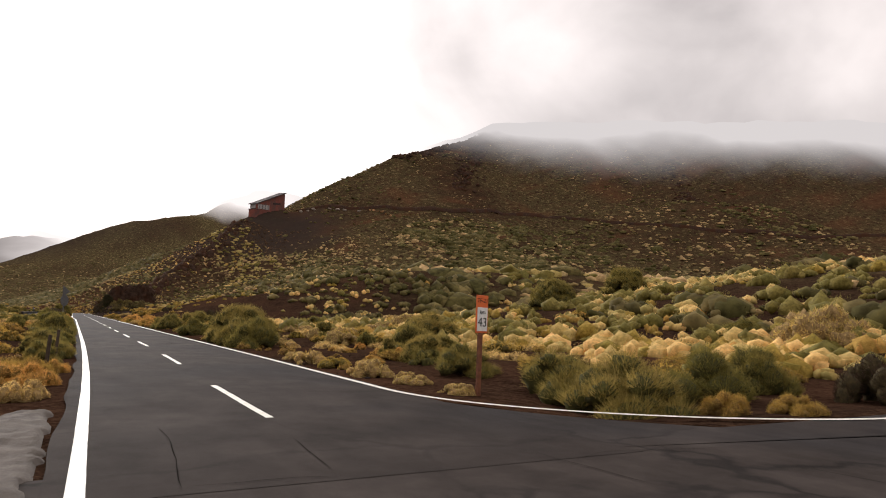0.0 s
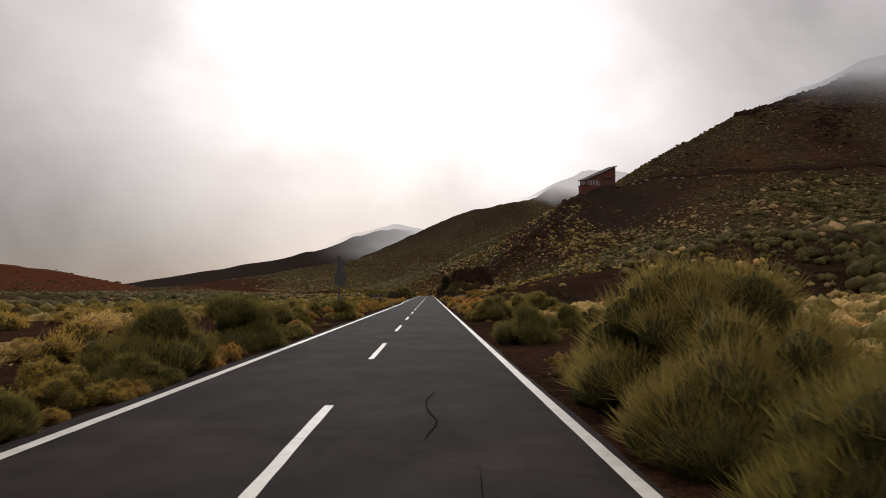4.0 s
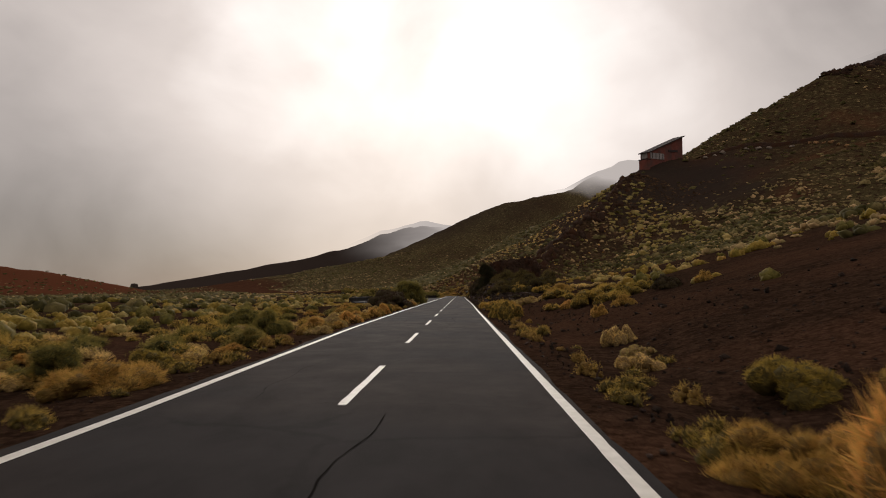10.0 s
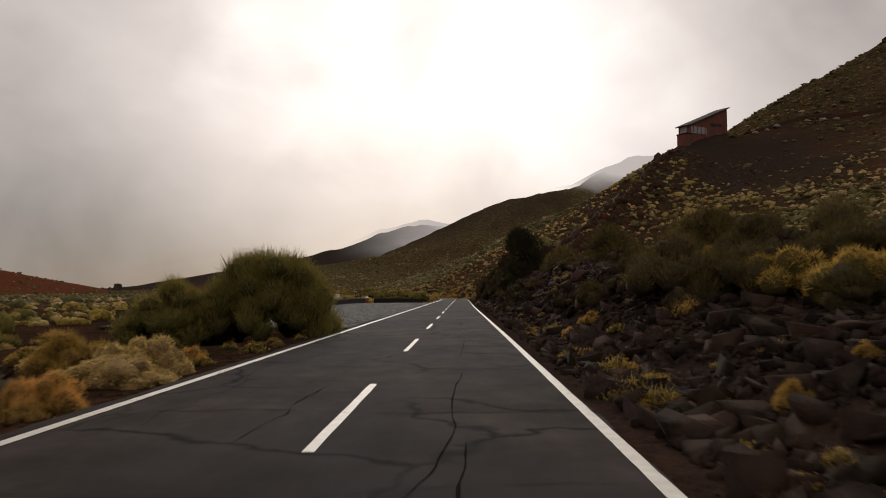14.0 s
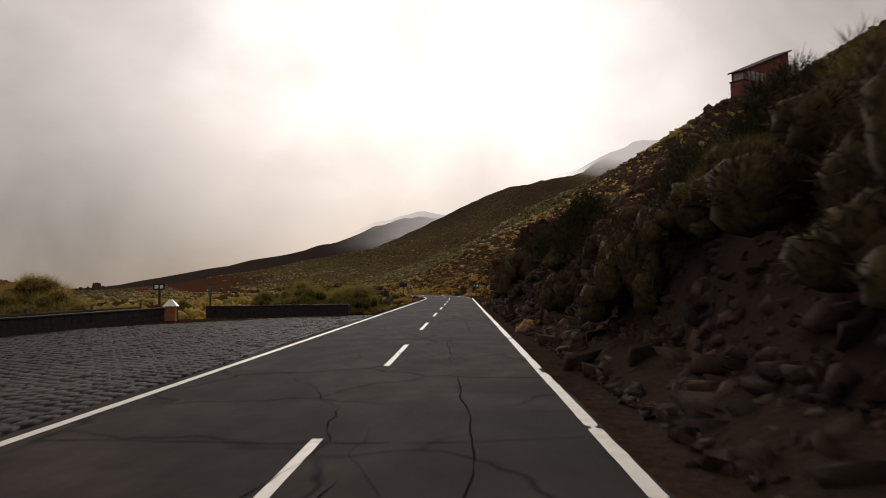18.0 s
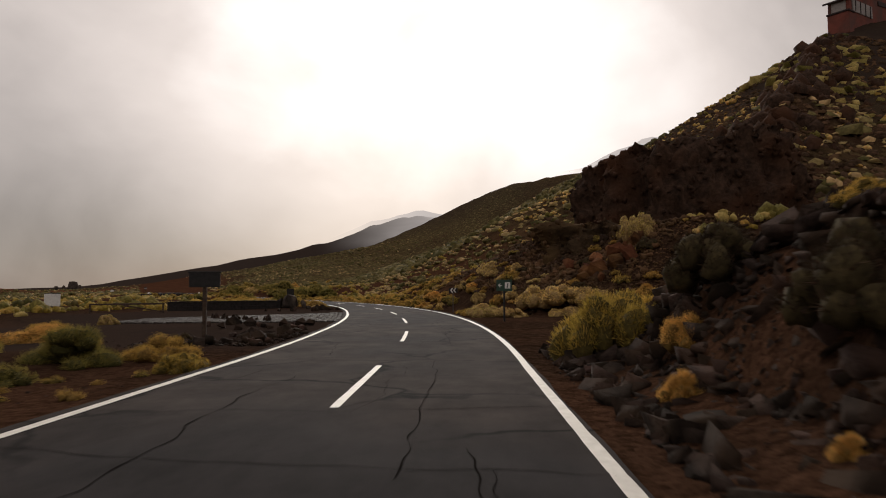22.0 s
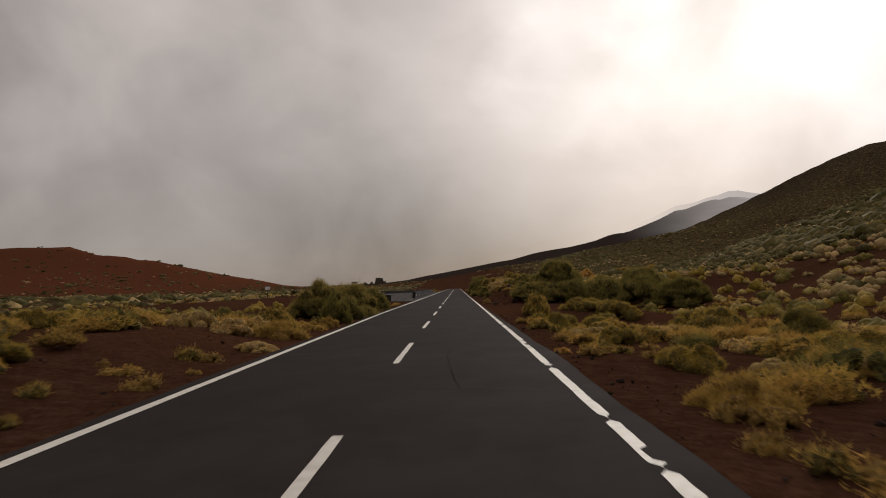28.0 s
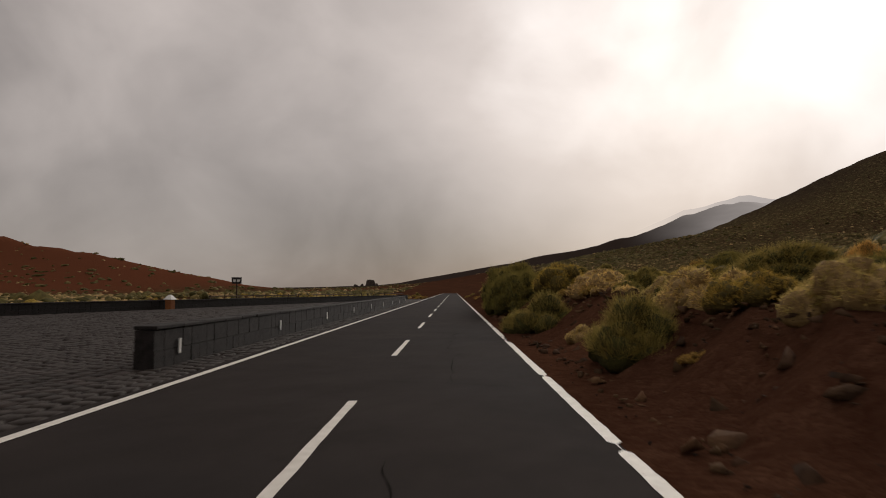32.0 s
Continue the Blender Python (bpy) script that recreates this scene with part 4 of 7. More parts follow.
# cores for some foliage: deeper tones of the same hue, instead of M_CORE
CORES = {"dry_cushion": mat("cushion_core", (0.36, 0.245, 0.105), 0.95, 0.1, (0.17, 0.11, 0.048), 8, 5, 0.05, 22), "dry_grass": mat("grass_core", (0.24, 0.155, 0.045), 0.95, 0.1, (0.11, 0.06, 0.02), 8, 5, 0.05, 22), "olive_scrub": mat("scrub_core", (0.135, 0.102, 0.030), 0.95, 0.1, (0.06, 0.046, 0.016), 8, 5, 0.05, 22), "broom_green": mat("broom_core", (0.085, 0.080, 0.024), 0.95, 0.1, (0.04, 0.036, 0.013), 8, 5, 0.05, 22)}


def shrub(name, kind, material, seed, blades, label, category):
    """A shrub thing: an empty with a twig core in a dark, shaded tone and its foliage, about 1 m in radius."""
    r = np.random.default_rng(seed)
    cv, cf, lv, lf = shrub_parts(kind, r, blades)
    ob = new(name)
    tagged(ob, label, category)
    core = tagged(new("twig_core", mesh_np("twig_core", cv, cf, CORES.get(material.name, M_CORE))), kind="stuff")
    fol = tagged(new("foliage", mesh_np("foliage", lv, lf, material)), kind="stuff")
    for o in (core, fol):
        o.parent = ob
    return ob


def hull(seed, n):
    """Corners and triangles of a broken block."""
    r = np.random.default_rng(seed)
    bm = bmesh.new()
    for q in unit(r.normal(size=(n, 3))) * r.uniform(0.72, 1.05, (n, 1)):
        bm.verts.new(q)
    res = bmesh.ops.convex_hull(bm, input=list(bm.verts))
    bmesh.ops.delete(bm, geom=[e for e in res["geom_interior"] if isinstance(e, bmesh.types.BMVert)], context="VERTS")
    bmesh.ops.triangulate(bm, faces=list(bm.faces))
    bm.verts.index_update()
    v = np.array([q.co[:] for q in bm.verts])
    f = np.array([[q.index for q in p_.verts] for p_ in bm.faces])
    bm.free()
    return v * r.uniform(0.7, 1.15, 3), f


def block_mesh(name, seed, material, n=14):
    """A block of broken rock: flat faces, slightly bruised edges."""
    v, f = hull(seed, n)
    bm = bmesh.new()
    vs = [bm.verts.new(q) for q in v]
    for t_ in f:
        bm.faces.new([vs[i] for i in t_])
    bmesh.ops.bevel(bm, geom=list(bm.edges), offset=0.02, segments=1, affect="EDGES", profile=0.6)
    me_ = bpy.data.meshes.new(name)
    bm.to_mesh(me_)
    bm.free()
    me_.materials.append(material)
    return me_


PROTO = {
    "bigbroom": [shrub("broom_thicket", "thicket", M_GREEN, 21 + i, 20000, "large rounded green broom thicket beside the road", "shrub") for i in range(3)],
    "broom": [shrub("broom_shrub", "broom", M_GREEN, 11 + i, 10000, "green broom shrub with fine upright twigs beside the road", "shrub") for i in range(4)],
    "olive": [shrub("olive_shrub", "scrub", M_OLIVE, 31 + i, 8000, "low olive-green scrub bush on dark volcanic soil", "shrub") for i in range(3)],
    "tan": [shrub("cushion_shrub", "cushion", M_TAN, 51 + i, 7500, "dry straw-coloured cushion shrub on dark soil", "shrub") for i in range(4)],
    "gold": [shrub("dry_grass_tuft", "grass", M_GOLD, 71 + i, 7500, "golden-brown dry grass tuft at the roadside", "grass") for i in range(3)],
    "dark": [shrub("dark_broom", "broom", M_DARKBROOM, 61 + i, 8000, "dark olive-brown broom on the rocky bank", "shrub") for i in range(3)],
    "brown": [shrub("dead_brush", "scrub", M_BROWN, 91 + i, 4500, "dark brown withered brush on volcanic soil", "shrub") for i in range(2)],
}


def clumps(name, x, y, size, tall, material, seed, label, mid):
    """Many small shrubs far off, joined; each is a few rounded lobes with rough tops."""
    r = np.random.default_rng(seed)
    n = len(x)
    z = ground_z(x, y)
    vs, fs = [], []
    if mid:
        kinds = []
        for i in range(6):
            cv, cf, lv, lf = shrub_parts("scrub" if i % 2 else "cushion", r, 72)
            lv = lv.reshape(-1, 3, 3)
            mid_ = lv.mean(1, keepdims=True)
            lv = (mid_ + (lv - mid_) * 1.5).reshape(-1, 3)
            kinds.append((lv, lf))
            lc, lr = lobes(5, 0.62, 0.42, 0.60, r)
            nv_ = len(ICO1[0])
            kinds.append((np.concatenate([ICO1[0] * q * (1 + 0.18 * r.normal(size=(nv_, 1))) + p_ for p_, q in zip(lc, lr)]), np.concatenate([ICO1[1] + j * nv_ for j in range(5)])))
    else:
        kinds = []
        for i in range(8):
            v, f = ICO1
            k = f[(v[f].mean(1)[:, 2] > -0.3)]
            kinds.append((v * (1, 1, 0.75) * (1 + 0.28 * r.normal(size=(len(v), 1))), k))
    t = r.integers(0, len(kinds) // (2 if mid else 1), n)
    off = 0
    a = r.uniform(0, 6.28, n)
    for j in range(len(kinds)):
        sel = np.nonzero(t == (j // 2 if mid else j))[0]
        if not len(sel):
            continue
        v, f = kinds[j]
        ca, sa = np.cos(a[sel])[:, None], np.sin(a[sel])[:, None]
        sx = size[sel][:, None]
        X = x[sel][:, None] + sx * (v[None, :, 0] * ca - v[None, :, 1] * sa)
        Y = y[sel][:, None] + sx * (v[None, :, 0] * sa + v[None, :, 1] * ca)
        Z = z[sel][:, None] + sx * tall[sel][:, None] * v[None, :, 2]
        vs.append(np.stack([X, Y, Z], 2).reshape(-1, 3))
        fs.append((f[None] + (np.arange(len(sel)) * len(v))[:, None, None]).reshape(-1, 3) + off)
        off += len(sel) * len(v)
    ob = new(name, mesh_np(name, np.concatenate(vs), np.concatenate(fs), material))
    return tagged(ob, label, "shrubs", kind="stuff")


def clear_of_road(x, y, near=3.9):
    s, d = road_sd(x, y)
    ok = (d > near) | (d < d_left(s) - (near - 2.95))
    ok &= layby(x, y, s, d) < 0.1
    ok &= ~((s < -10.5) & (d > -6) & (y > -40))
    return ok, s, d


def scatter(n, x0, x1, y0, y1, seed, near=4.2):
    r = np.random.default_rng(seed)
    x, y = r.uniform(x0, x1, n), r.uniform(y0, y1, n)
    ok, s, d = clear_of_road(x, y, near)
    return x[ok], y[ok], s[ok], d[ok], r


# far slopes: small shrubs over the hill and the plain
def far_scrub():
    mats = {"far_green_scrub": (M_HEATH, "distant brown-olive scrub covering the slopes", 0.0), "far_dry_scrub": (M_FARDRY, "distant straw-coloured cushion shrubs on the slopes", 1.0)}
    for nm, (m_, lab, dry) in mats.items():
        xs_l, ys_l = [], []
        for (n, x0, x1, y0, y1, sd) in ((20000, 20, 260, -40, 420, 4), (16000, 60, 560, 150, 640, 1), (12000, -420, -15, -20, 700, 2), (16000, -250, 300, 560, 1250, 3), (13000, -110, 110, 420, 700, 7), (9000, -700, -120, 450, 1300, 8)):
            x, y, s, d, r = scatter(int(n * 1.4) if not dry else int(n * 0.75), x0, x1, y0, y1, sd + int(dry) * 10, 24)
            keep = np.abs(d) > 26
            dens = np.clip((0.35 if dry else 0.45) + 2.4 * fbm(x, y, 60, 4, 61 + int(dry)), 0.03, 1)
            dens *= 1 - 0.92 * step(np.hypot(x - 112, y - 470) + fbm(x, y, 30, 3, 8) * 22, 75, 35)
            dens *= 1 - 0.75 * step(y, 60, 90) * step(-y, -230, -190) * step(x, 0, 5) * step(-x, -32, -24) * (0 if dry else 1)
            red = step(-x, 260, 330) * step(y, 560, 640)
            dens *= 1 - 0.6 * red
            keep &= r.uniform(0, 1, len(x)) < dens
            xs_l.append(x[keep])
            ys_l.append(y[keep])
        x, y = np.concatenate(xs_l), np.concatenate(ys_l)
        r = np.random.default_rng(5)
        sz = r.uniform(0.5, 1.15, len(x)) * (0.85 if dry else 1.25) * np.where(r.random(len(x)) < 0.25, 1.7, 1.0)
        tall = r.uniform(0.5, 0.85, len(x))
        _, d = road_sd(x, y)
        east = (x > 45) & (y < 440) & (y < 1.1 * x + 200)
        sz = np.where(east, sz * r.uniform(1.2, 2.0, len(x)), sz)
        near_ = (np.abs(d) < 55) & (y < 640)
        far_ = (np.abs(d) > 170) & (r.random(len(x)) < np.where(east, 0.75, 0.5))
        gone_ = (np.abs(d) > 170) & ~far_
        near_ &= ~far_ & ~gone_
        mid_ = ~near_ & ~far_ & ~gone_
        clumps(nm, x[far_], y[far_], sz[far_], tall[far_], m_, 3, lab, False)
        clumps(nm.replace("far", "hillside"), x[mid_], y[mid_], sz[mid_], tall[mid_], m_, 4, lab, False)
        clumps(nm.replace("far", "farther"), x[near_], y[near_], sz[near_] * 0.9, tall[near_] * 1.2, m_, 6, lab, True)


far_scrub()

# ---- stones, walls, paving ----
def rough_box(name, sx, sy, sz, seed, material, cell=0.45, amp=0.016):
    """A masonry body: a box whose faces are cut into stones with sunken joints and uneven faces."""
    r = random.Random(seed)
    bm = bmesh.new()
    nx, nz = max(2, int(sx / cell)), max(2, int(sz / (cell * 0.7)))
    for sgn in (-1, 1):
        for i in range(nx):
            for k in range(nz):
                x0, x1 = -sx / 2 + sx * i / nx, -sx / 2 + sx * (i + 1) / nx
                z0, z1 = sz * k / nz, sz * (k + 1) / nz
                o = amp * r.random()
                g = 0.007
                y0, y1 = sgn * (sy / 2 - 0.02), sgn * (sy / 2 + o)
                q = [bm.verts.new((x, y1, z)) for x, z in ((x0 + g, z0 + g), (x1 - g, z0 + g), (x1 - g, z1 - g), (x0 + g, z1 - g))]
                p_ = [bm.verts.new((x, y0, z)) for x, z in ((x0, z0), (x1, z0), (x1, z1), (x0, z1))]
                bm.faces.new(q if sgn < 0 else q[::-1])
                for a in range(4):
                    b = (a + 1) % 4
                    bm.faces.new((p_[a], p_[b], q[b], q[a]) if sgn < 0 else (q[a], q[b], p_[b], p_[a]))
    for sgn in (-1, 1):
        v = [bm.verts.new((sgn * sx / 2, y, z)) for y, z in ((-sy / 2, 0), (sy / 2, 0), (sy / 2, sz), (-sy / 2, sz))]
        bm.faces.new(v if sgn > 0 else v[::-1])
    v = [bm.verts.new((x, y, sz)) for x, y in ((-sx / 2, -sy / 2), (sx / 2, -sy / 2), (sx / 2, sy / 2), (-sx / 2, sy / 2))]
    bm.faces.new(v)
    return bm


def low_wall(x0, y0, x1, y1, h, label, thick=0.42, reflectors=False, group="low lava walls"):
    """A low masonry wall with coping slabs, and reflector plates where it has them."""
    ln = math.hypot(x1 - x0, y1 - y0)
    ang = math.atan2(y1 - y0, x1 - x0)
    ob = empty("low_wall", Matrix.LocRotScale(((x0 + x1) / 2, (y0 + y1) / 2, -0.05), Euler((0, 0, ang)), None), label, "wall", group)
    part("masonry", rough_box("masonry", ln, thick, h, int(ln * 7), M_WALL), M_WALL, ob)
    n = max(1, round(ln / 1.3))
    base = None
    for i in range(n):
        if base is None:
            o = part("coping_slab", box_bm(ln / n - 0.02, thick + 0.08, 0.07, (0, 0, 0), 0.012), M_WALL, ob)
            base = o.data
        else:
            o = new("coping_slab", base)
            o.parent = ob
        o.location = (-ln / 2 + (i + 0.5) * ln / n, random.uniform(-0.012, 0.012), h + random.uniform(0, 0.012))
    if reflectors:
        for q in np.arange(-ln / 2 + 1.1, ln / 2, 8.0):
            for sgn in (-1,):
                part("reflector", box_bm(0.12, 0.02, 0.30, (q, sgn * (thick / 2 + 0.045), h * 0.35), 0.004), M_WHITE, ob, "white reflector plate")
    return ob


def rs(s, d):
    x, y = road_xy(np.array([float(s)]), np.array([float(d)]))
    return float(x[0]), float(y[0])


def cobbles(name, inside, s0, s1, d0, d1, pitch, label, pick, seed):
    """Cobblestone paving: a bed, the stones nearest the road as parts, the rest joined."""
    r = np.random.default_rng(seed)
    sg, dg = np.meshgrid(np.arange(s0, s1, pitch), np.arange(d0, d1, pitch * 0.8))
    s, d = sg.ravel() + r.uniform(-0.1, 0.1, sg.size) * pitch, dg.ravel() + r.uniform(-0.1, 0.1, sg.size) * pitch
    s += pitch * 0.5 * (np.round((dg.ravel() - d0) / (pitch * 0.8)) % 2)
    ok = inside(s, d)
    s, d = s[ok], d[ok]
    # bed
    q = np.arange(s0 - 1, s1 + 1, 1.0)
    keep = np.array([inside(np.full(20, a), np.linspace(d0, d1, 20)).any() for a in q])
    q = q[keep]
    lo = np.array([np.linspace(d0, d1, 60)[inside(np.full(60, a), np.linspace(d0, d1, 60))].min() for a in q])
    bed = tagged(new(name, strip(name, q, lo - 0.3, d_left(q) - 0.30, -0.035, M_WALL)), label, "paving", kind="structure")
    x, y = road_xy(s, d)
    hgt = 0.012 + 0.009 * r.uniform(0, 1, len(s))
    # a stone: chamfered low block
    b = np.array([(-1, -1), (1, -1), (1, 1), (-1, 1)], float)
    v = np.concatenate([np.c_[b * 1.0, np.full(4, -1.0)], np.c_[b * 0.98, np.full(4, 0.3)], np.c_[b * 0.78, np.full(4, 1.0)]])
    f = [(8, 9, 10, 11)]
    for k in (0, 4):
        f += [(k + a, k + (a + 1) % 4, k + 4 + (a + 1) % 4, k + 4 + a) for a in range(4)]
    f = np.array(f)
    chosen = pick(s, d)
    idx = np.nonzero(chosen)[0][:300]
    rest = np.ones(len(s), bool)
    rest[idx] = False
    me_ = mesh_np("cobble", v * (pitch * 0.47, pitch * 0.375, 0.03), f, M_COB)
    for i in idx:
        o = new("cobble", me_)
        o.parent = bed
        o.location = (x[i], y[i], hgt[i] - 0.03)
        o.rotation_euler = (r.normal() * 0.03, r.normal() * 0.03, math.pi / 2 + r.normal() * 0.12)
    s, x, y, hgt = s[rest], x[rest], y[rest], hgt[rest]
    n = len(x)
    a = math.pi / 2 + r.normal(size=n) * 0.12 + np.clip((s - BEND_Y) / BEND_R, 0, BEND_A)
    sx, sy = pitch * 0.46 * r.uniform(0.82, 1.08, n), pitch * 0.37 * r.uniform(0.82, 1.08, n)
    lx, ly = v[None, :, 0] * sx[:, None], v[None, :, 1] * sy[:, None]
    tilt = r.normal(size=(n, 2)) * 0.03
    X = x[:, None] + lx * np.cos(a)[:, None] - ly * np.sin(a)[:, None]
    Y = y[:, None] + lx * np.sin(a)[:, None] + ly * np.cos(a)[:, None]
    Z = v[None, :, 2] * 0.03 + (hgt - 0.03)[:, None] + lx * tilt[:, :1] + ly * tilt[:, 1:]
    m2 = mesh_np("cobblestones", np.stack([X, Y, Z], 2).reshape(-1, 3), (f[None] + (np.arange(n) * len(v))[:, None, None]).reshape(-1, 4), M_COB)
    o = new("cobblestones", m2)
    o.parent = bed
    tagged(o, "uneven grey cobblestones, damp", kind="stuff")


LEFT_A = lambda s, d: (s > 191) & (s < 271) & (d < d_left(s) - 0.32) & (d > -14.6 + 7.0 * step(s, 258, 271))
cobbles("layby_paving", LEFT_A, 191, 271, -15, -3.3, 0.34, "grey cobblestone lay-by beside the road", lambda s, d: (s > 236) & (s < 248) & (d > -6.6), 5)
LEFT_B = lambda s, d: (s > 338.5) & (s < 352) & (d < d_left(s) - 0.32) & (d > -14 + 10 * step(s, 343, 352))
cobbles("bend_paving", LEFT_B, 338, 352, -14, -2.8, 0.34, "cobblestone lay-by on the inside of the bend", lambda s, d: d > 0, 6)
LEFT_C = lambda s, d: (s > 482) & (s < 596) & (d < d_left(s) - 0.32) & (d > -np.interp(s, [482, 523, 596], [4.8, 23, 6.5]))
cobbles("viewpoint_paving", LEFT_C, 482, 596, -24, -3.2, 0.4, "dark cobblestone parking lay-by", lambda s, d: (s > 484) & (s < 500) & (d > -6.5), 7)



def stone_apron():
    """Worn concrete and stone skirt beside the road at the start, broken along a joint."""
    xs3, ys3 = np.arange(-9.0, -4.70, 0.07), np.arange(-26.0, -9.3, 0.09)
    gx, gy = np.meshgrid(xs3, ys3)
    x, y = gx.ravel(), gy.ravel()
    joint = x + 5.55 - 0.05 * (y + 12) + 0.25 * fbm(x, y, 1.3, 3, 77)
    z = 0.035 + 0.05 * fbm(x, y, 0.55, 4, 71) + 0.03 * fbm(x, y, 0.14, 3, 72) + np.where(joint < 0, 0.045, 0.0) - 0.07 * np.exp(-(joint / 0.06) ** 2)
    edge = np.minimum(-4.82 + 0.09 * fbm(x * 0, y, 0.8, 3, 73) - x, -9.62 + 0.35 * fbm(x, y * 0, 0.7, 3, 74) - y)
    z = np.where(edge > 0, z * step(edge, -0.02, 0.08), -0.09)
    nx, ny = len(xs3), len(ys3)
    i = (np.arange(ny - 1)[:, None] * nx + np.arange(nx - 1)[None, :]).ravel()
    me_ = mesh_np("apron_paving", np.stack([x, y, z], 1), np.stack([i, i + 1, i + nx + 1, i + nx], 1), M_APRON)
    tagged(new("apron_paving", me_), "pale broken concrete skirt beside the road", "paving", kind="structure")


stone_apron()
low_wall(-16.6, 194, -15.7, 269.8, 0.62, "low dark lava-stone wall along the lay-by")
low_wall(-14.2, 270.6, -6.4, 270.9, 0.62, "short dark lava-stone wall closing the lay-by")
low_wall(-22.5, 356.8, -15.2, 361.8, 0.66, "low dark stone wall round the bend lay-by")
low_wall(*rs(500, -4.35), *rs(566, -4.35), 0.78, "black roadside wall with white reflectors", 0.36, True)
low_wall(*rs(485.2, -6.1), *rs(523, -23.3), 0.62, "low dark wall on the parking's edge")
low_wall(*rs(523.4, -23.4), *rs(598, -6.2), 0.66, "low dark wall at the back of the parking")


def rail_barrier(x0, y0, x1, y1):
    """A wooden barrier: two posts, a top rail and a slanting brace."""
    ln, ang = math.hypot(x1 - x0, y1 - y0), math.atan2(y1 - y0, x1 - x0)
    ob = empty("rail_barrier", Matrix.LocRotScale((x0, y0, gz(x0, y0) - 0.05), Euler((0, 0, ang)), None), "weathered wooden rail barrier at the end of the wall", "barrier")
    for k in (0.06, ln - 0.1):
        part("post", box_bm(0.12, 0.12, 0.72, (k, 0, 0), 0.012), M_WOOD, ob)
    part("rail", box_bm(ln, 0.09, 0.12, (ln / 2, 0, 0.66), 0.012), M_WOOD, ob)
    part("brace", box_bm(ln * 0.55, 0.06, 0.09, (ln * 0.70, -0.06, 0.33), 0.01, Matrix.Rotation(0.19, 4, "Y")), M_WOOD, ob)


def bollard(x, y, h=1.05):
    ob = empty("wall_pillar", pose(x, y, -0.03, 0, 0, 12), "terracotta pillar with a white pyramid cap by the wall", "pillar", "wall pillars")
    part("shaft", box_bm(0.5, 0.5, h * 0.72, (0, 0, 0), 0.02), M_TERRA, ob)
    bm = bmesh.new()
    bmesh.ops.create_cone(bm, cap_ends=True, segments=4, radius1=0.50, radius2=0.10, depth=0.34, matrix=Matrix.Translation((0, 0, h * 0.72 + 0.17)) @ Matrix.Rotation(math.pi / 4, 4, "Z"))
    cap = part("cap", bm, M_WHITE, ob, "white pyramid cap")
    part("lens", tube_bm(0.05, 0.05, 0.03, (0, -0.27, h * 0.74), 10), M_BLACK, cap)


bollard(-14.9, 267.5)
rail_barrier(-27.2, 354.2, -22.7, 356.7)
bollard(*rs(537.5, -19.5))


def post_fence(pts, n, h, label):
    """Wooden posts with one rail."""
    ob = empty("post_fence", pose(0, 0, 0), label, "fence", "post fences")
    me_ = None
    (x0, y0), (x1, y1) = pts
    for i in range(n):
        f = i / (n - 1)
        x, y = x0 + f * (x1 - x0), y0 + f * (y1 - y0)
        if me_ is None:
            o = part("post", tube_bm(0.06, 0.05, h, (0, 0, 0), 8), M_WOOD, ob)
            me_ = o.data
        else:
            o = new("post", me_)
            o.parent = ob
        o.location = (x, y, gz(x, y) - 0.05)
        o.rotation_euler = (random.gauss(0, 0.03), random.gauss(0, 0.03), random.uniform(0, 6))
    ln, ang = math.hypot(x1 - x0, y1 - y0), math.atan2(y1 - y0, x1 - x0)
    bm = box_bm(ln, 0.05, 0.09, (0, 0, 0), 0.01)
    o = part("rail", bm, M_WOOD, ob)
    o.matrix_basis = Matrix.LocRotScale(((x0 + x1) / 2, (y0 + y1) / 2, gz((x0 + x1) / 2, (y0 + y1) / 2) + h - 0.2), Euler((0, 0, ang)), None)


post_fence((rs(487.5, -8.4), rs(512, -19.4)), 14, 1.15, "weathered wooden post fence behind the wall")
post_fence((rs(545, -19.3), rs(600, -6.9)), 24, 1.1, "far row of wooden fence posts behind the parking")
post_fence(((-17.5, 200), (-16.7, 268)), 16, 1.0, "thin post fence behind the lay-by wall")


def text_mesh(body, size, material, parent, at, name="lettering"):
    cu = bpy.data.curves.new("lettering", "FONT")
    cu.body, cu.size, cu.align_x, cu.align_y, cu.extrude = body, size, "CENTER", "CENTER", 0.002
    tmp = bpy.data.objects.new("lettering", cu)
    scene.collection.objects.link(tmp)
    me_ = bpy.data.meshes.new_from_object(tmp.evaluated_get(bpy.context.evaluated_depsgraph_get()))
    bpy.data.objects.remove(tmp)
    me_.materials.clear()
    me_.materials.append(material)
    o = new(name, me_)
    o.parent = parent
    o.matrix_basis = Matrix.Translation(at) @ Matrix.Rotation(math.pi / 2, 4, "X")
    return o


def km_sign():
    ob = empty("kilometre_sign", pose(3.0, -8.9, 0.0, 0, 1.5, 12), "rusty post with an orange and white kilometre plate", "road sign")
    part("post", box_bm(0.10, 0.08, 1.35, (0, 0.03, -0.1), 0.01), M_RUST, ob)
    pl = part("orange_plate", box_bm(0.34, 0.03, 0.80, (0, 0, 1.22), 0.008), M_ORANGE, ob, "orange plate")
    w = part("white_plate", box_bm(0.29, 0.012, 0.50, (0.0, -0.021, 1.26), 0.004), M_WHITE, ob, "white kilometre plate")
    text_mesh("TF-21", 0.13, M_BLACK, pl, (0, -0.018, 1.90))
    text_mesh("km", 0.13, M_BLACK, w, (0, -0.03, 1.66))
    text_mesh("43", 0.27, M_BLACK, w, (0, -0.03, 1.44))


km_sign()


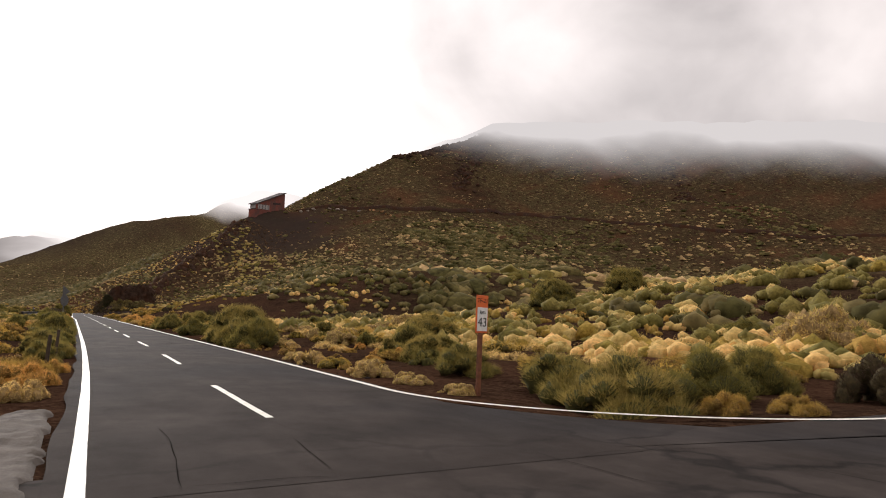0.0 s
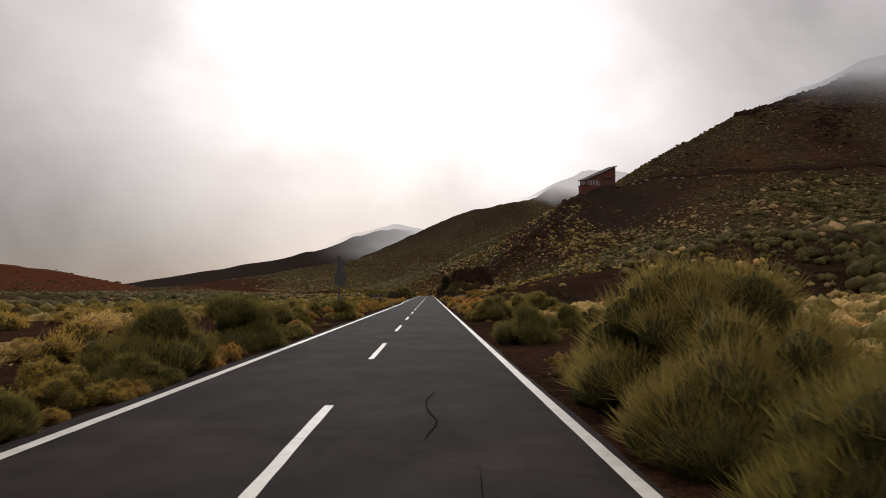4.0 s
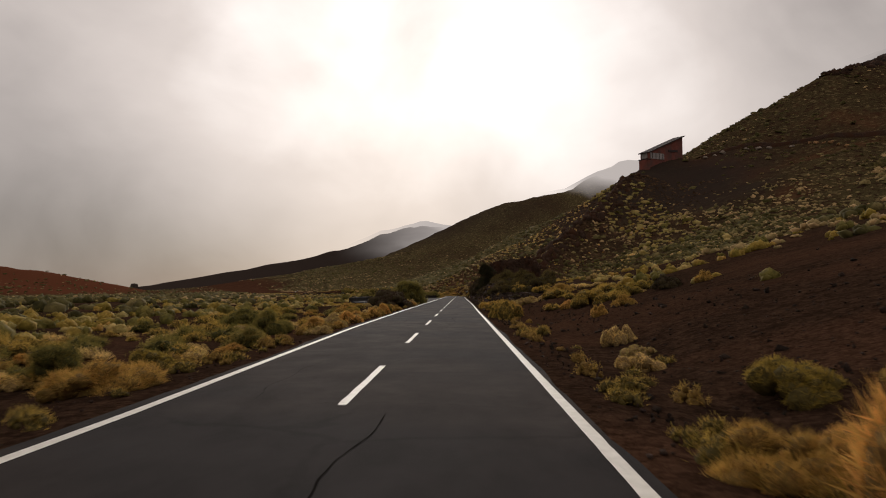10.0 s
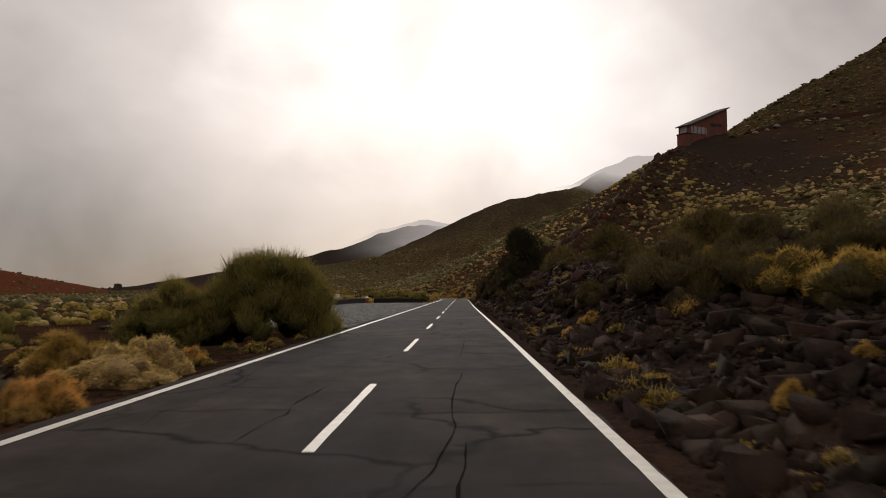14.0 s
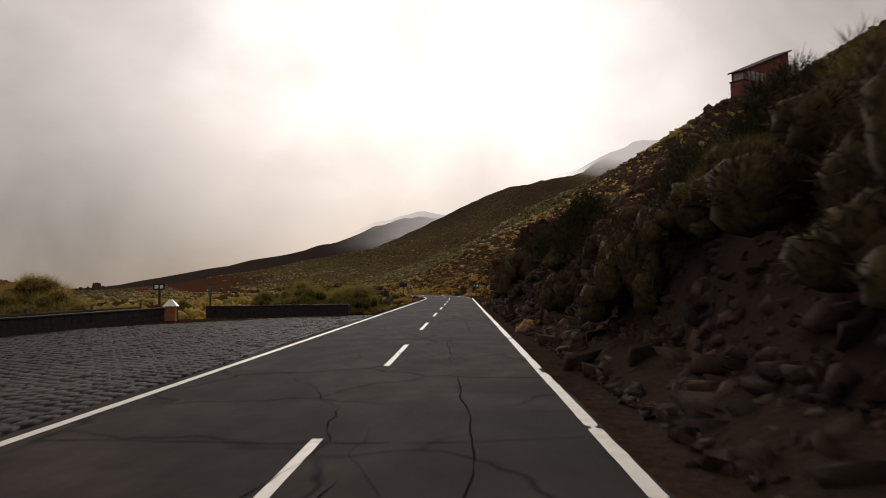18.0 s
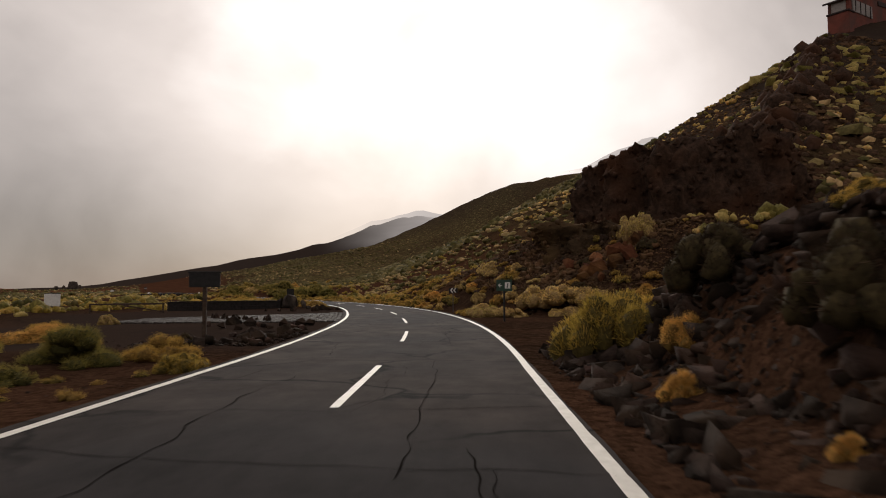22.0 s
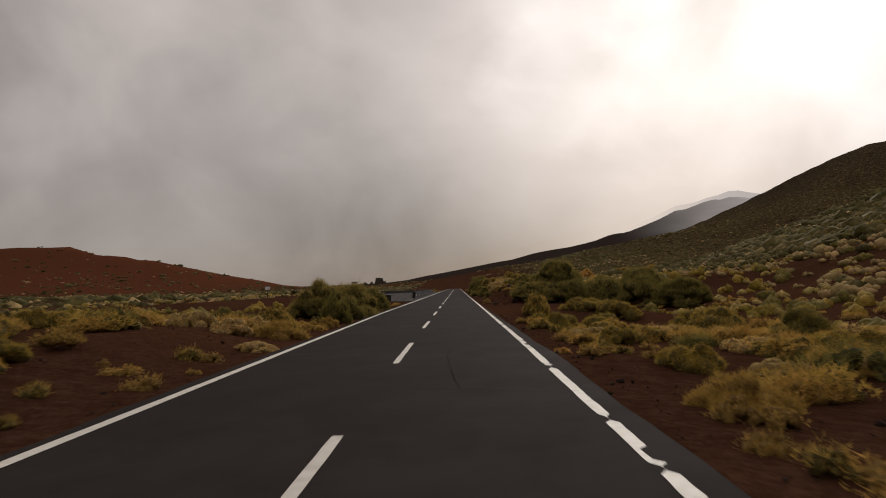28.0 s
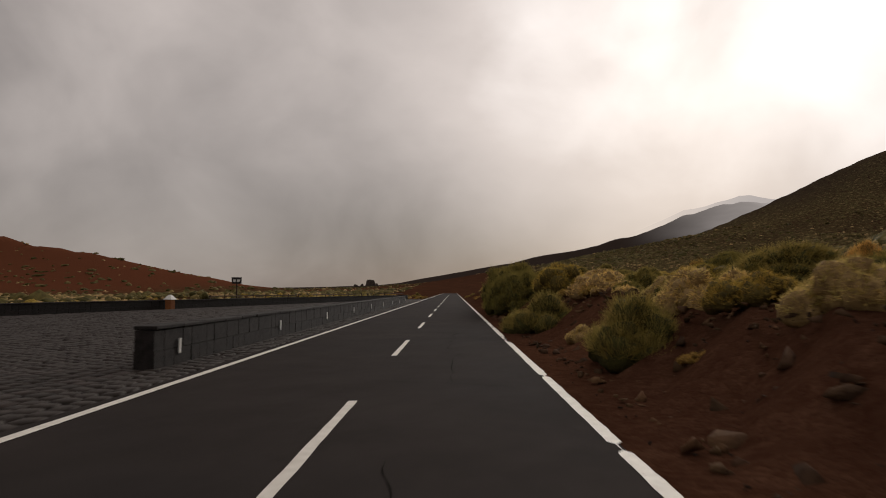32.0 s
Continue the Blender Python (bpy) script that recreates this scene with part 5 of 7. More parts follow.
def warning_signs():
    """Seen from behind: a triangle above a disc on one post."""
    ob = empty("traffic_sign", pose(-5.35, 44.9, 0, 0, 0.8, 52), "grey backs of two traffic signs on one post", "road sign")
    part("post", tube_bm(0.045, 0.045, 3.3, (0, 0.05, -0.1), 10), M_GREY, ob)
    bm = tube_bm(0.47, 0.47, 0.03, (0, 0, 0), 28)
    bmesh.ops.rotate(bm, verts=bm.verts, matrix=Matrix.Rotation(math.pi / 2, 3, "X"))
    bmesh.ops.translate(bm, verts=bm.verts, vec=(0, 0, 2.28))
    part("round_plate", bm, M_GREY, ob)
    bm = tube_bm(0.55, 0.55, 0.03, (0, 0, 0), 3)
    bmesh.ops.rotate(bm, verts=bm.verts, matrix=Matrix.Rotation(math.pi / 2, 3, "Z") @ Matrix.Rotation(0, 3, "X"))
    bmesh.ops.rotate(bm, verts=bm.verts, matrix=Matrix.Rotation(math.pi / 2, 3, "X"))
    zs = [q.co.z for q in bm.verts]
    if abs(max(zs)) < abs(min(zs)):
        bmesh.ops.rotate(bm, verts=bm.verts, matrix=Matrix.Rotation(math.pi, 3, "Y"))
    bmesh.ops.translate(bm, verts=bm.verts, vec=(0, 0, 3.05))
    part("triangle_plate", bm, M_GREY, ob)
    for z in (2.28, 3.0):
        part("bracket", box_bm(0.5, 0.03, 0.05, (0, 0.03, z), 0.004), M_GREY, ob)


warning_signs()


def board_sign(name, x, y, w, h, top, turn, face, label, category="sign", frame_mat=None):
    ob = empty(name, pose(x, y, gz(x, y), 0, 0, turn), label, category)
    part("post", box_bm(0.12, 0.12, top - h * 0.5, (0, 0.06, 0), 0.01), M_WOOD if frame_mat is None else frame_mat, ob)
    bd = part("board", box_bm(w, 0.06, h, (0, 0, top - h), 0.01), face, ob)
    part("top_rail", box_bm(w + 0.06, 0.08, 0.05, (0, 0, top), 0.006), M_DARKBOARD, ob)
    return ob, bd


board_sign("wooden_board_sign", -8.1, 326.2, 0.95, 0.45, 2.25, 8, M_DARKBOARD, "dark back of a wooden board sign on a post")
board_sign("roadside_board_sign", -16.6, 371.0, 0.66, 0.56, 1.3, 25, M_DARKBOARD, "dark back of a square board sign on a post")
ob, bd = board_sign("trail_map_stand", -37.7, 367.0, 1.35, 1.15, 1.7, 15, M_WHITE, "pale information panel on a post among scrub")
ob, bd = board_sign("wayside_sign", -17.3, 271.5, 0.62, 0.30, 2.3, 5, M_DARKBOARD, "small dark sign on a thin post behind the wall")
part("pale_mark", box_bm(0.2, 0.01, 0.2, (-0.14, -0.037, 2.07), 0.002), M_WHITE, bd)
part("pale_mark", box_bm(0.16, 0.01, 0.2, (0.14, -0.037, 2.07), 0.002), M_WHITE, bd)
x, y = rs(556, -20.5)
ob, bd = board_sign("viewpoint_sign", x, y, 1.0, 0.6, 2.7, 25, M_DARKBOARD, "dark viewpoint sign board on a post")
part("pale_mark", box_bm(0.26, 0.01, 0.26, (-0.22, -0.037, 2.28), 0.002), M_WHITE, bd)
part("pale_mark", box_bm(0.30, 0.01, 0.26, (0.2, -0.037, 2.28), 0.002), M_WHITE, bd)
board_sign("grey_trail_sign", -17.9, 281.0, 0.26, 0.75, 2.3, 5, M_GREY, "narrow grey sign on a thin post behind the wall")
x, y = rs(520, -29)
ob, bd = board_sign("white_marker_sign", x, y, 0.8, 0.5, 1.9, 25, M_WHITE, "small white marker sign by the red hill")


def info_desk(at):
    x, y = rs(*at)
    ob = empty("information_desk", pose(x, y, 0, 0, 0, 40), "dark stone desk with a slanted white information plate", "information desk")
    part("pedestal", box_bm(0.55, 0.4, 0.95, (0, 0, -0.05), 0.02), M_WALL, ob)
    part("plate", box_bm(0.62, 0.5, 0.04, (0, 0, 0.94), 0.006, Matrix.Rotation(radians(22), 4, "X")), M_WHITE, ob, "slanted white plate")


info_desk((490.7, -8.0))


def hiker_sign():
    ob = empty("trail_direction_sign", pose(2.1, 338.2, 0, 0, 0, 2), "green trail sign with a white arrow on a dark post", "sign")
    z0 = gz(2.1, 338.2)
    part("post", box_bm(0.09, 0.09, 1.5 - z0, (0, 0.06, z0), 0.008), M_DARKBOARD, ob)
    bd = part("board", box_bm(0.76, 0.05, 0.56, (0, 0, 1.42), 0.012), M_SIGNGREEN, ob)
    part("white_panel", box_bm(0.27, 0.012, 0.31, (0.16, -0.03, 1.55), 0.004), M_WHITE, bd)
    part("pictogram_bar", box_bm(0.05, 0.008, 0.22, (0.16, -0.041, 1.59), 0.003, Matrix.Rotation(0.2, 4, "Y")), M_BLACK, bd)
    part("arrow_shaft", box_bm(0.18, 0.008, 0.035, (-0.19, -0.028, 1.683), 0.002), M_WHITE, bd)
    for a in (0.75, -0.75):
        part("arrow_barb", box_bm(0.13, 0.008, 0.035, (-0.24, -0.029, 1.683 + 0.045 * (1 if a > 0 else -1)), 0.002, Matrix.Rotation(-a, 4, "Y")), M_WHITE, bd)


hiker_sign()


def chevron_sign():
    x, y = -0.55, 352.6
    ob = empty("chevron_sign", pose(x, y, 0, 0, 0, 14), "curve sign with two white chevrons on a dark plate", "road sign")
    part("post", tube_bm(0.03, 0.03, 1.45, (0, 0.05, -0.1), 8), M_GREY, ob)
    bd = part("plate", box_bm(0.62, 0.025, 0.36, (0, 0, 1.28), 0.008), M_DARKBOARD, ob)
    for cx in (-0.12, 0.10):
        for sgn in (1, -1):
            part("chevron_bar", box_bm(0.22, 0.012, 0.075, (cx, -0.02, 1.423 + 0.072 * sgn), 0.002, Matrix.Rotation(-0.85 * sgn, 4, "Y")), M_WHITE, bd)


chevron_sign()


def hut():
    """Red building on the spur: sloping roof line, pale panel, terrace below."""
    x, y = 125.0, 514.5
    z0 = gz(x, y) - 4
    ob = empty("hillside_building", Matrix.LocRotScale((x, y, 0), Euler((0, 0, radians(38))), None), "red plastered building with a sloping roof on a spur", "building")
    W, D = 34.5, 6.0
    zl, zr = 86.0, 100.0
    bm = bmesh.new()
    pts = [(-W / 2, z0), (W / 2, z0), (W / 2, zr), (-W / 2, zl)]
    a = [bm.verts.new((p_[0], -D / 2, p_[1])) for p_ in pts]
    b = [bm.verts.new((p_[0], D / 2, p_[1])) for p_ in pts]
    bm.faces.new(a)
    bm.faces.new(b[::-1])
    for i in range(4):
        bm.faces.new((a[(i + 1) % 4], a[i], b[i], b[(i + 1) % 4]))
    part("wall_body", bm, M_HUTRED, ob)
    sl = math.atan2(zr - zl, W)
    part("roof", box_bm(math.hypot(W, zr - zl) + 2.4, D + 2.2, 0.55, (0, 0, (zl + zr) / 2 - 0.3), 0.05, Matrix.Rotation(-sl, 4, "Y")), M_HUTROOF, ob)
    win = part("pale_panel", box_bm(13.5, 0.3, 3.6, (-9.0, -D / 2 - 0.1, 82.6), 0.05, Matrix.Rotation(-0.06, 4, "Y")), M_HUTPALE, ob, "pale glazed panel")
    for k in range(4):
        part("mullion", box_bm(0.25, 0.2, 3.6, (-14 + k * 3.4, -D / 2 - 0.32, 82.6), 0.03), M_HUTROOF, win)
    part("window_band", box_bm(9.5, 0.3, 1.4, (7.0, -D / 2 - 0.1, 88.8), 0.05, Matrix.Rotation(-0.12, 4, "Y")), M_HUTROOF, ob, "dark window band")
    part("end_window", box_bm(0.3, 4, 3.0, (-W / 2 - 0.1, 0, 82.4), 0.05), M_HUTPALE, ob)
    part("terrace", box_bm(3.2, 6, 6.5, (-W / 2 - 1.4, -1, 74.5), 0.2), M_HUTRED, ob)
    part("terrace_parapet", box_bm(3.6, 6.4, 0.5, (-W / 2 - 1.4, -1, 81.0), 0.05), M_HUTROOF, ob)


hut()

# ---- rocks ----
ROCKS = [block_mesh("rock", 200 + i, M_ROCK, 9 + i % 5) for i in range(8)]
RED_ROCKS = [block_mesh("rock", 230 + i, M_REDROCK, 13 + i) for i in range(4)]


RUST_ROCKS = [block_mesh("rock", 250 + i, M_RUSTROCK, 15 + i) for i in range(3)]


def rock(x, y, size, label, group, meshes=ROCKS, flat=0.8, sink=0.25, z=None):
    o = new("rock", random.choice(meshes))
    o.location = (x, y, (gz(x, y) if z is None else z) + size * flat * (0.7 - 2 * sink) * 0.6)
    o.rotation_euler = (random.uniform(-0.3, 0.3), random.uniform(-0.3, 0.3), random.uniform(0, 6.28))
    o.scale = (size, size * random.uniform(0.75, 1.1), size * flat)
    return tagged(o, label, "rock", group)


BOULDERS = [block_mesh("rock", 270 + i, M_BOULDER, 30) for i in range(2)]
rock(-7.1, 297.6, 0.74, "large dark grey boulder beside the road", "roadside boulders", BOULDERS, flat=1.2, sink=0.12)
rock(-7.4, 301.4, 0.72, "large dark grey boulder beside the road", "roadside boulders", BOULDERS, flat=0.8, sink=0.12)
for x, y, size in ((-655, 1415, 5), (-640, 1418, 8.5), (-626, 1412, 6), (-671, 1420, 4)):
    rock(x, y, size, "distant grey rock spire on the plain", "far rock spires", BOULDERS, flat=1.5, sink=0.1)
rock(-7.2, 156.5, 0.5, "pale cracked boulder beside the road", "roadside boulders")
rock(*rs(479.5, 6.4), 0.42, "large brown-grey boulder at the foot of the bank", "roadside boulders", BOULDERS, flat=0.95)
for k in range(44):
    rock(*rs(325 + 0.27 * k + random.uniform(-0.5, 0.5), -4.1 - abs(random.gauss(0, 2.2))), random.uniform(0.18, 0.48), "dark lava rock in a heap by the lay-by", "heaped lava rocks")
for k in range(13):
    rock(-13.8 + k * 0.36 + random.uniform(-0.12, 0.12), 342.3 - k * 0.34 + random.uniform(-0.1, 0.1), random.uniform(0.12, 0.24), "upright lava stone edging the lay-by", "edging stones", flat=1.9)
for x, y, size, flat in ((-14.5, 362.2, 0.75, 1.35), (-13.4, 362.8, 0.42, 1.5), (-11.0, 355.6, 0.28, 1.4), (-12.3, 355.3, 0.24, 1.2), (-13.4, 355.3, 0.16, 1.0), (-12.6, 361.0, 0.34, 0.8), (-11.6, 360.4, 0.3, 0.7), (-10.9, 360.2, 0.26, 0.8), (-10.4, 358.6, 0.2, 0.6)):
    rock(x, y, size, "brown-grey stone standing by the end of the wall", "wall end stones", BOULDERS if size > 0.3 else ROCKS, flat=flat, sink=0.12)
for k in range(130):
    s = random.uniform(170, 318)
    d = 3.75 + abs(random.gauss(0, 1.6))
    rock(*rs(s, d), random.uniform(0.12, 0.30) * (1.5 if random.random() < 0.12 else 1), "loose dark basalt rock on the roadside bank", "bank rocks", sink=0.12)
for k in range(110):
    s = random.uniform(345, 366)
    d = 7.0 + abs(random.gauss(0, 6.0)) + 4 * max(0, (352 - s) / 10)
    rock(*rs(s, d), random.uniform(0.1, 0.3) * (1.0 if d < 8 else 1.3) * (1.6 if k % 9 == 0 else 1.0), "rusty lava rock on the talus below the crag", "talus rocks", random.choice((RED_ROCKS, RED_ROCKS, ROCKS, RUST_ROCKS)), sink=0.15)
for k in range(25):
    s = random.choice((random.uniform(150, 200), random.uniform(470, 520), random.uniform(430, 470)))
    rock(*rs(s, random.choice((1, 1, -1.2)) * random.uniform(3.9, 7.5)), random.uniform(0.06, 0.2), "small dark stone on the verge", "verge stones", sink=0.1)


def rubble(name, n, s0, s1, dmax, size, material, label, seed, dmin=3.6, side=1):
    """Small stones too many to count, joined."""
    r = np.random.default_rng(seed)
    s, d = r.uniform(s0, s1, n), dmin + np.abs(r.normal(0, dmax / 2, n))
    if side < 0:
        d = d_left(s) - 0.55 - (d - dmin)
    x, y = road_xy(s, d)
    ok = (layby(x, y, s, d) < 0.1) & (np.hypot(x - 4.3, y - 214.2) > 1.6) & (np.hypot(x - 4.4, y - 260.6) > 1.6)
    x, y, n = x[ok], y[ok], int(ok.sum())
    kinds = [hull(seed * 50 + i, 8) for i in range(40)]
    m_ = max(set(len(q[0]) for q in kinds), key=[len(q[0]) for q in kinds].count)
    kinds = [q for q in kinds if len(q[0]) == m_ and len(q[1]) == 2 * m_ - 4][:6]
    faces_ = np.array([q[1] for q in kinds])
    kinds = np.array([q[0] for q in kinds])
    t = r.integers(0, len(kinds), n)
    sz = size * 1.6 * np.clip(0.26 * r.uniform(0, 1, n) ** -0.42, 0.2, 1.25)
    a = r.uniform(0, 6.28, n)
    vv = kinds[t] * r.uniform(0.7, 1.25, (n, 1, 3))
    b = r.normal(0, 0.5, n)[:, None]
    vv = np.stack([vv[..., 0] * np.cos(b) - vv[..., 2] * np.sin(b), vv[..., 1], vv[..., 0] * np.sin(b) + vv[..., 2] * np.cos(b)], 2)
    X = x[:, None] + sz[:, None] * (vv[..., 0] * np.cos(a)[:, None] - vv[..., 1] * np.sin(a)[:, None])
    Y = y[:, None] + sz[:, None] * (vv[..., 0] * np.sin(a)[:, None] + vv[..., 1] * np.cos(a)[:, None])
    Z = ground_z(x, y)[:, None] + sz[:, None] * (vv[..., 2] * 0.8 + 0.15)
    o = new(name, mesh_np(name, np.stack([X, Y, Z], 2).reshape(-1, 3), (faces_[t] + (np.arange(n) * m_)[:, None, None]).reshape(-1, 3), material))
    tagged(o, label, "rubble", kind="stuff")


rubble("bank_rubble", 42000, 162, 322, 5.5, 0.23, M_ROCK, "dark basalt rubble covering the roadside bank", 3)
rubble("bank_blocks", 1900, 186, 308, 4.2, 0.27, M_ROCK, "larger broken basalt blocks on the roadside bank", 33, 4.1)
rubble("talus_rubble", 17000, 346, 386, 22, 0.19, M_REDROCK, "rusty lava rubble below the crag", 4, 8.0)
rubble("verge_gravel", 9000, -6, 640, 4.5, 0.05, M_ROCK, "small dark stones strewn on the verge", 6, 3.35)
rubble("verge_gravel", 6000, -6, 640, 4.5, 0.05, M_ROCK, "small dark stones strewn on the verge", 7, 3.35, -1)


def crag(name, pts, z0, heights, thick, seed, label, blocks=1500, material=M_CRAG, grain=1.0):
    """A jagged lava cliff along a line: steep face towards the road, broken top, falling off behind."""
    pts = np.array(pts, float)
    seg = np.hypot(*np.diff(pts, axis=0).T)
    cum = np.concatenate([[0], np.cumsum(seg)])
    u = np.arange(0, cum[-1], 0.35)
    px, py = np.interp(u, cum, pts[:, 0]), np.interp(u, cum, pts[:, 1])
    h = np.interp(u / cum[-1], np.linspace(0, 1, len(heights)), heights)
    tx, ty = np.gradient(px), np.gradient(py)
    ln = np.hypot(tx, ty)
    nx, ny = ty / ln, -tx / ln
    v = np.linspace(0, 1, 44)
    out_prof = np.interp(v, [0, 0.2, 0.55, 0.62, 1.0], [3.0, 0.8, 0.0, -0.8, -thick])
    z_prof = np.interp(v, [0, 0.2, 0.55, 0.62, 1.0], [0.0, 0.22, 0.93, 1.0, 0.35])
    U, V = np.meshgrid(u, v, indexing="ij")
    n1 = fbm(U, V * 14 + seed, 3.2, 5, seed)
    n3 = fbm(U * 1.0, V * 18 + seed, 0.8, 2, seed + 31)
    n2 = fbm(U, V * 14 + seed, 0.9, 4, seed + 5)
    col = fbm(U, V * 0 + seed, 1.6, 3, seed + 9)      # upright ribs
    o = out_prof[None] + 1.6 * n1 + 0.9 * n2 + 0.7 * n3 + 1.3 * col * (np.abs(V - 0.38) < 0.25)
    jag = 1 + 0.10 * fbm(U, V * 3, 1.3, 4, seed + 3) * (V > 0.5)
    z = z0 + h[:, None] * z_prof[None] * jag + 0.5 * n2
    X, Y = px[:, None] + nx[:, None] * o, py[:, None] + ny[:, None] * o
    nu, nv = len(u), len(v)
    i = (np.arange(nu - 1)[:, None] * nv + np.arange(nv - 1)[None, :]).ravel()
    ob = new(name, mesh_np(name, np.stack([X, Y, z], 2).reshape(-1, 3), np.stack([i, i + 1, i + nv + 1, i + nv], 1), material))
    tagged(ob, label, "cliff")
    # loose and half-broken blocks all over the face and the rim
    r = np.random.default_rng(seed)
    kinds = [hull(900 + j, 9 + j) for j in range(6)]
    k_ = 0
    vs, fs = [], []
    n = blocks
    iu, iv = r.integers(0, nu, n), (r.uniform(0.05, 0.86, n) * nv).astype(int)
    for j in range(n):
        q, f = kinds[j % len(kinds)]
        q = q * r.uniform(0.14, 0.46) * grain * r.uniform(0.6, 1.4, 3)
        a = r.uniform(0, 6.28)
        q = np.stack([q[:, 0] * math.cos(a) - q[:, 1] * math.sin(a), q[:, 0] * math.sin(a) + q[:, 1] * math.cos(a), q[:, 2]], 1)
        vs.append(q + (X[iu[j], iv[j]], Y[iu[j], iv[j]], z[iu[j], iv[j]]))
        fs.append(f + k_)
        k_ += len(q)
    bl = tagged(new("broken_rock", mesh_np("broken_rock", np.concatenate(vs), np.concatenate(fs), material)), kind="stuff")
    bl.parent = ob
    return ob


crag("lava_crag", [(17, 386), (13.4, 378), (12.4, 372.5), (14, 367), (19, 364), (26, 363), (33, 368)], 2.0, (2.5, 5.5, 11.2, 12.2, 13.2, 13.6, 10), 12, 3, "jagged dark lava crag above a rusty talus slope")
crag("lava_outcrop", [(9.4, 366), (7.6, 362), (6.9, 358), (8.0, 354.5), (11, 352), (15, 351)], 1.2, (2.0, 4.6, 5.4, 5.2, 5.0, 4.0), 7, 8, "rust-brown lava outcrop jutting from the talus", 900, M_REDROCK, 0.6)

# broken rock along the crest of the spur and over its face
def crest_rocks():
    r = np.random.default_rng(46)
    n = 420
    u, off = r.uniform(0, 1, n), r.normal(0, 4.0, n)
    x, y = np.interp(u, [0, 0.3, 1], [16, 34, 102]) + 0.81 * off, np.interp(u, [0, 0.3, 1], [374, 393, 494]) - 0.59 * off
    clumps("crest_rocks", x, y, r.uniform(0.5, 2.1, n), r.uniform(0.8, 1.7, n), M_CRAG, 47, "jagged black lava blocks on the crest of the spur", False)


crest_rocks()


def hill_ribs():
    """Dark rust-brown ribs of broken rock coming down from the knob on the main crest."""
    r = np.random.default_rng(52)
    xs_, ys_, sz_ = [], [], []
    for (ax, ay), (bx, by), n, wide, big in (((436, 676), (262, 578), 420, 7, 3.2), ((400, 640), (300, 520), 300, 6, 2.6), ((440, 680), (447, 684), 16, 2, 6.0), ((560, 520), (500, 430), 120, 6, 2.4)):
        u, off = r.uniform(0, 1, n), r.normal(0, wide, n)
        ln = math.hypot(bx - ax, by - ay)
        xs_.append(ax + u * (bx - ax) + off * (by - ay) / ln)
        ys_.append(ay + u * (by - ay) - off * (bx - ax) / ln)
        sz_.append(r.uniform(0.4, 1.0, n) * big)
    n = sum(len(q) for q in xs_)
    clumps("hill_ribs", np.concatenate(xs_), np.concatenate(ys_), np.concatenate(sz_), r.uniform(0.7, 1.3, n), M_CRAG, 53, "dark rust-brown ribs of broken lava on the main hill", False)


hill_ribs()


def hill_track():
    """A dark track cut into the hillside beyond the building."""
    pts = ((150, 524), (183, 495), (214, 462), (255, 452), (317, 470), (365, 466), (412, 411), (467, 368), (528, 332), (600, 300))
    u = np.linspace(0, len(pts) - 1, 120)
    x, y = np.interp(u, range(len(pts)), [p_[0] for p_ in pts]), np.interp(u, range(len(pts)), [p_[1] for p_ in pts])
    z = ground_z(x, y)
    n = len(u)
    v = np.concatenate([np.stack([x + 0.5 * k, y - 1.0 * k, z + h_], 1) for k, h_ in ((3.2, -1.5), (2.6, 1.5), (1.2, 1.9), (-2.5, 0.6))])
    f = np.concatenate([np.stack([np.arange(n - 1) + k * n, np.arange(n - 1) + k * n + 1, np.arange(n - 1) + (k + 1) * n + 1, np.arange(n - 1) + (k + 1) * n], 1) for k in range(3)])
    tagged(new("hill_track", mesh_np("hill_track", v, f, M_CRAG)), "dark earth track cut across the hillside", "track", kind="structure")


hill_track()
M_PALEROCK = mat("pale_weathered_rock", (0.36, 0.30, 0.24), 0.95, 0.05, (0.17, 0.135, 0.105), 1.2, 7, 0.08, 4)
M_OCHREROCK = mat("ochre_rock", (0.42, 0.24, 0.11), 0.95, 0.05, (0.20, 0.11, 0.055), 1.2, 7, 0.08, 4)
PALE_ROCKS = [block_mesh("rock", 290 + i, M_PALEROCK, 16 + i) for i in range(2)]
OCHRE_ROCKS = [block_mesh("rock", 295 + i, M_OCHREROCK, 16 + i) for i in range(2)]
for x, y, size in ((152, 516, 2.2), (157, 512, 1.6), (161, 509, 2.4), (171, 499, 1.8), (176, 494, 2.6), (180, 491, 2.0), (146, 518, 1.4), (189, 482, 1.7)):
    rock(x, y, size, "pale boulder on the edge of the hill track", "track boulders", PALE_ROCKS, flat=0.7, sink=0.1)
for x, y, size in ((196, 476, 1.7), (197.5, 472, 2.0), (199, 467, 1.6), (200, 462, 2.2), (201.5, 457, 1.8), (203, 452, 1.5)):
    rock(x, y, size, "ochre boulder in a run below the hill track", "ochre boulders", OCHRE_ROCKS, flat=0.8, sink=0.1)
for k in range(22):                          # orange rust outcrop at the head of the talus
    rock(9.6 + random.gauss(0, 1.3), 349.2 + random.gauss(0, 1.0), random.uniform(0.3, 0.75), "orange rusty lava outcrop on the talus", "rust outcrop", RUST_ROCKS, flat=random.uniform(0.8, 1.2), sink=0.1)


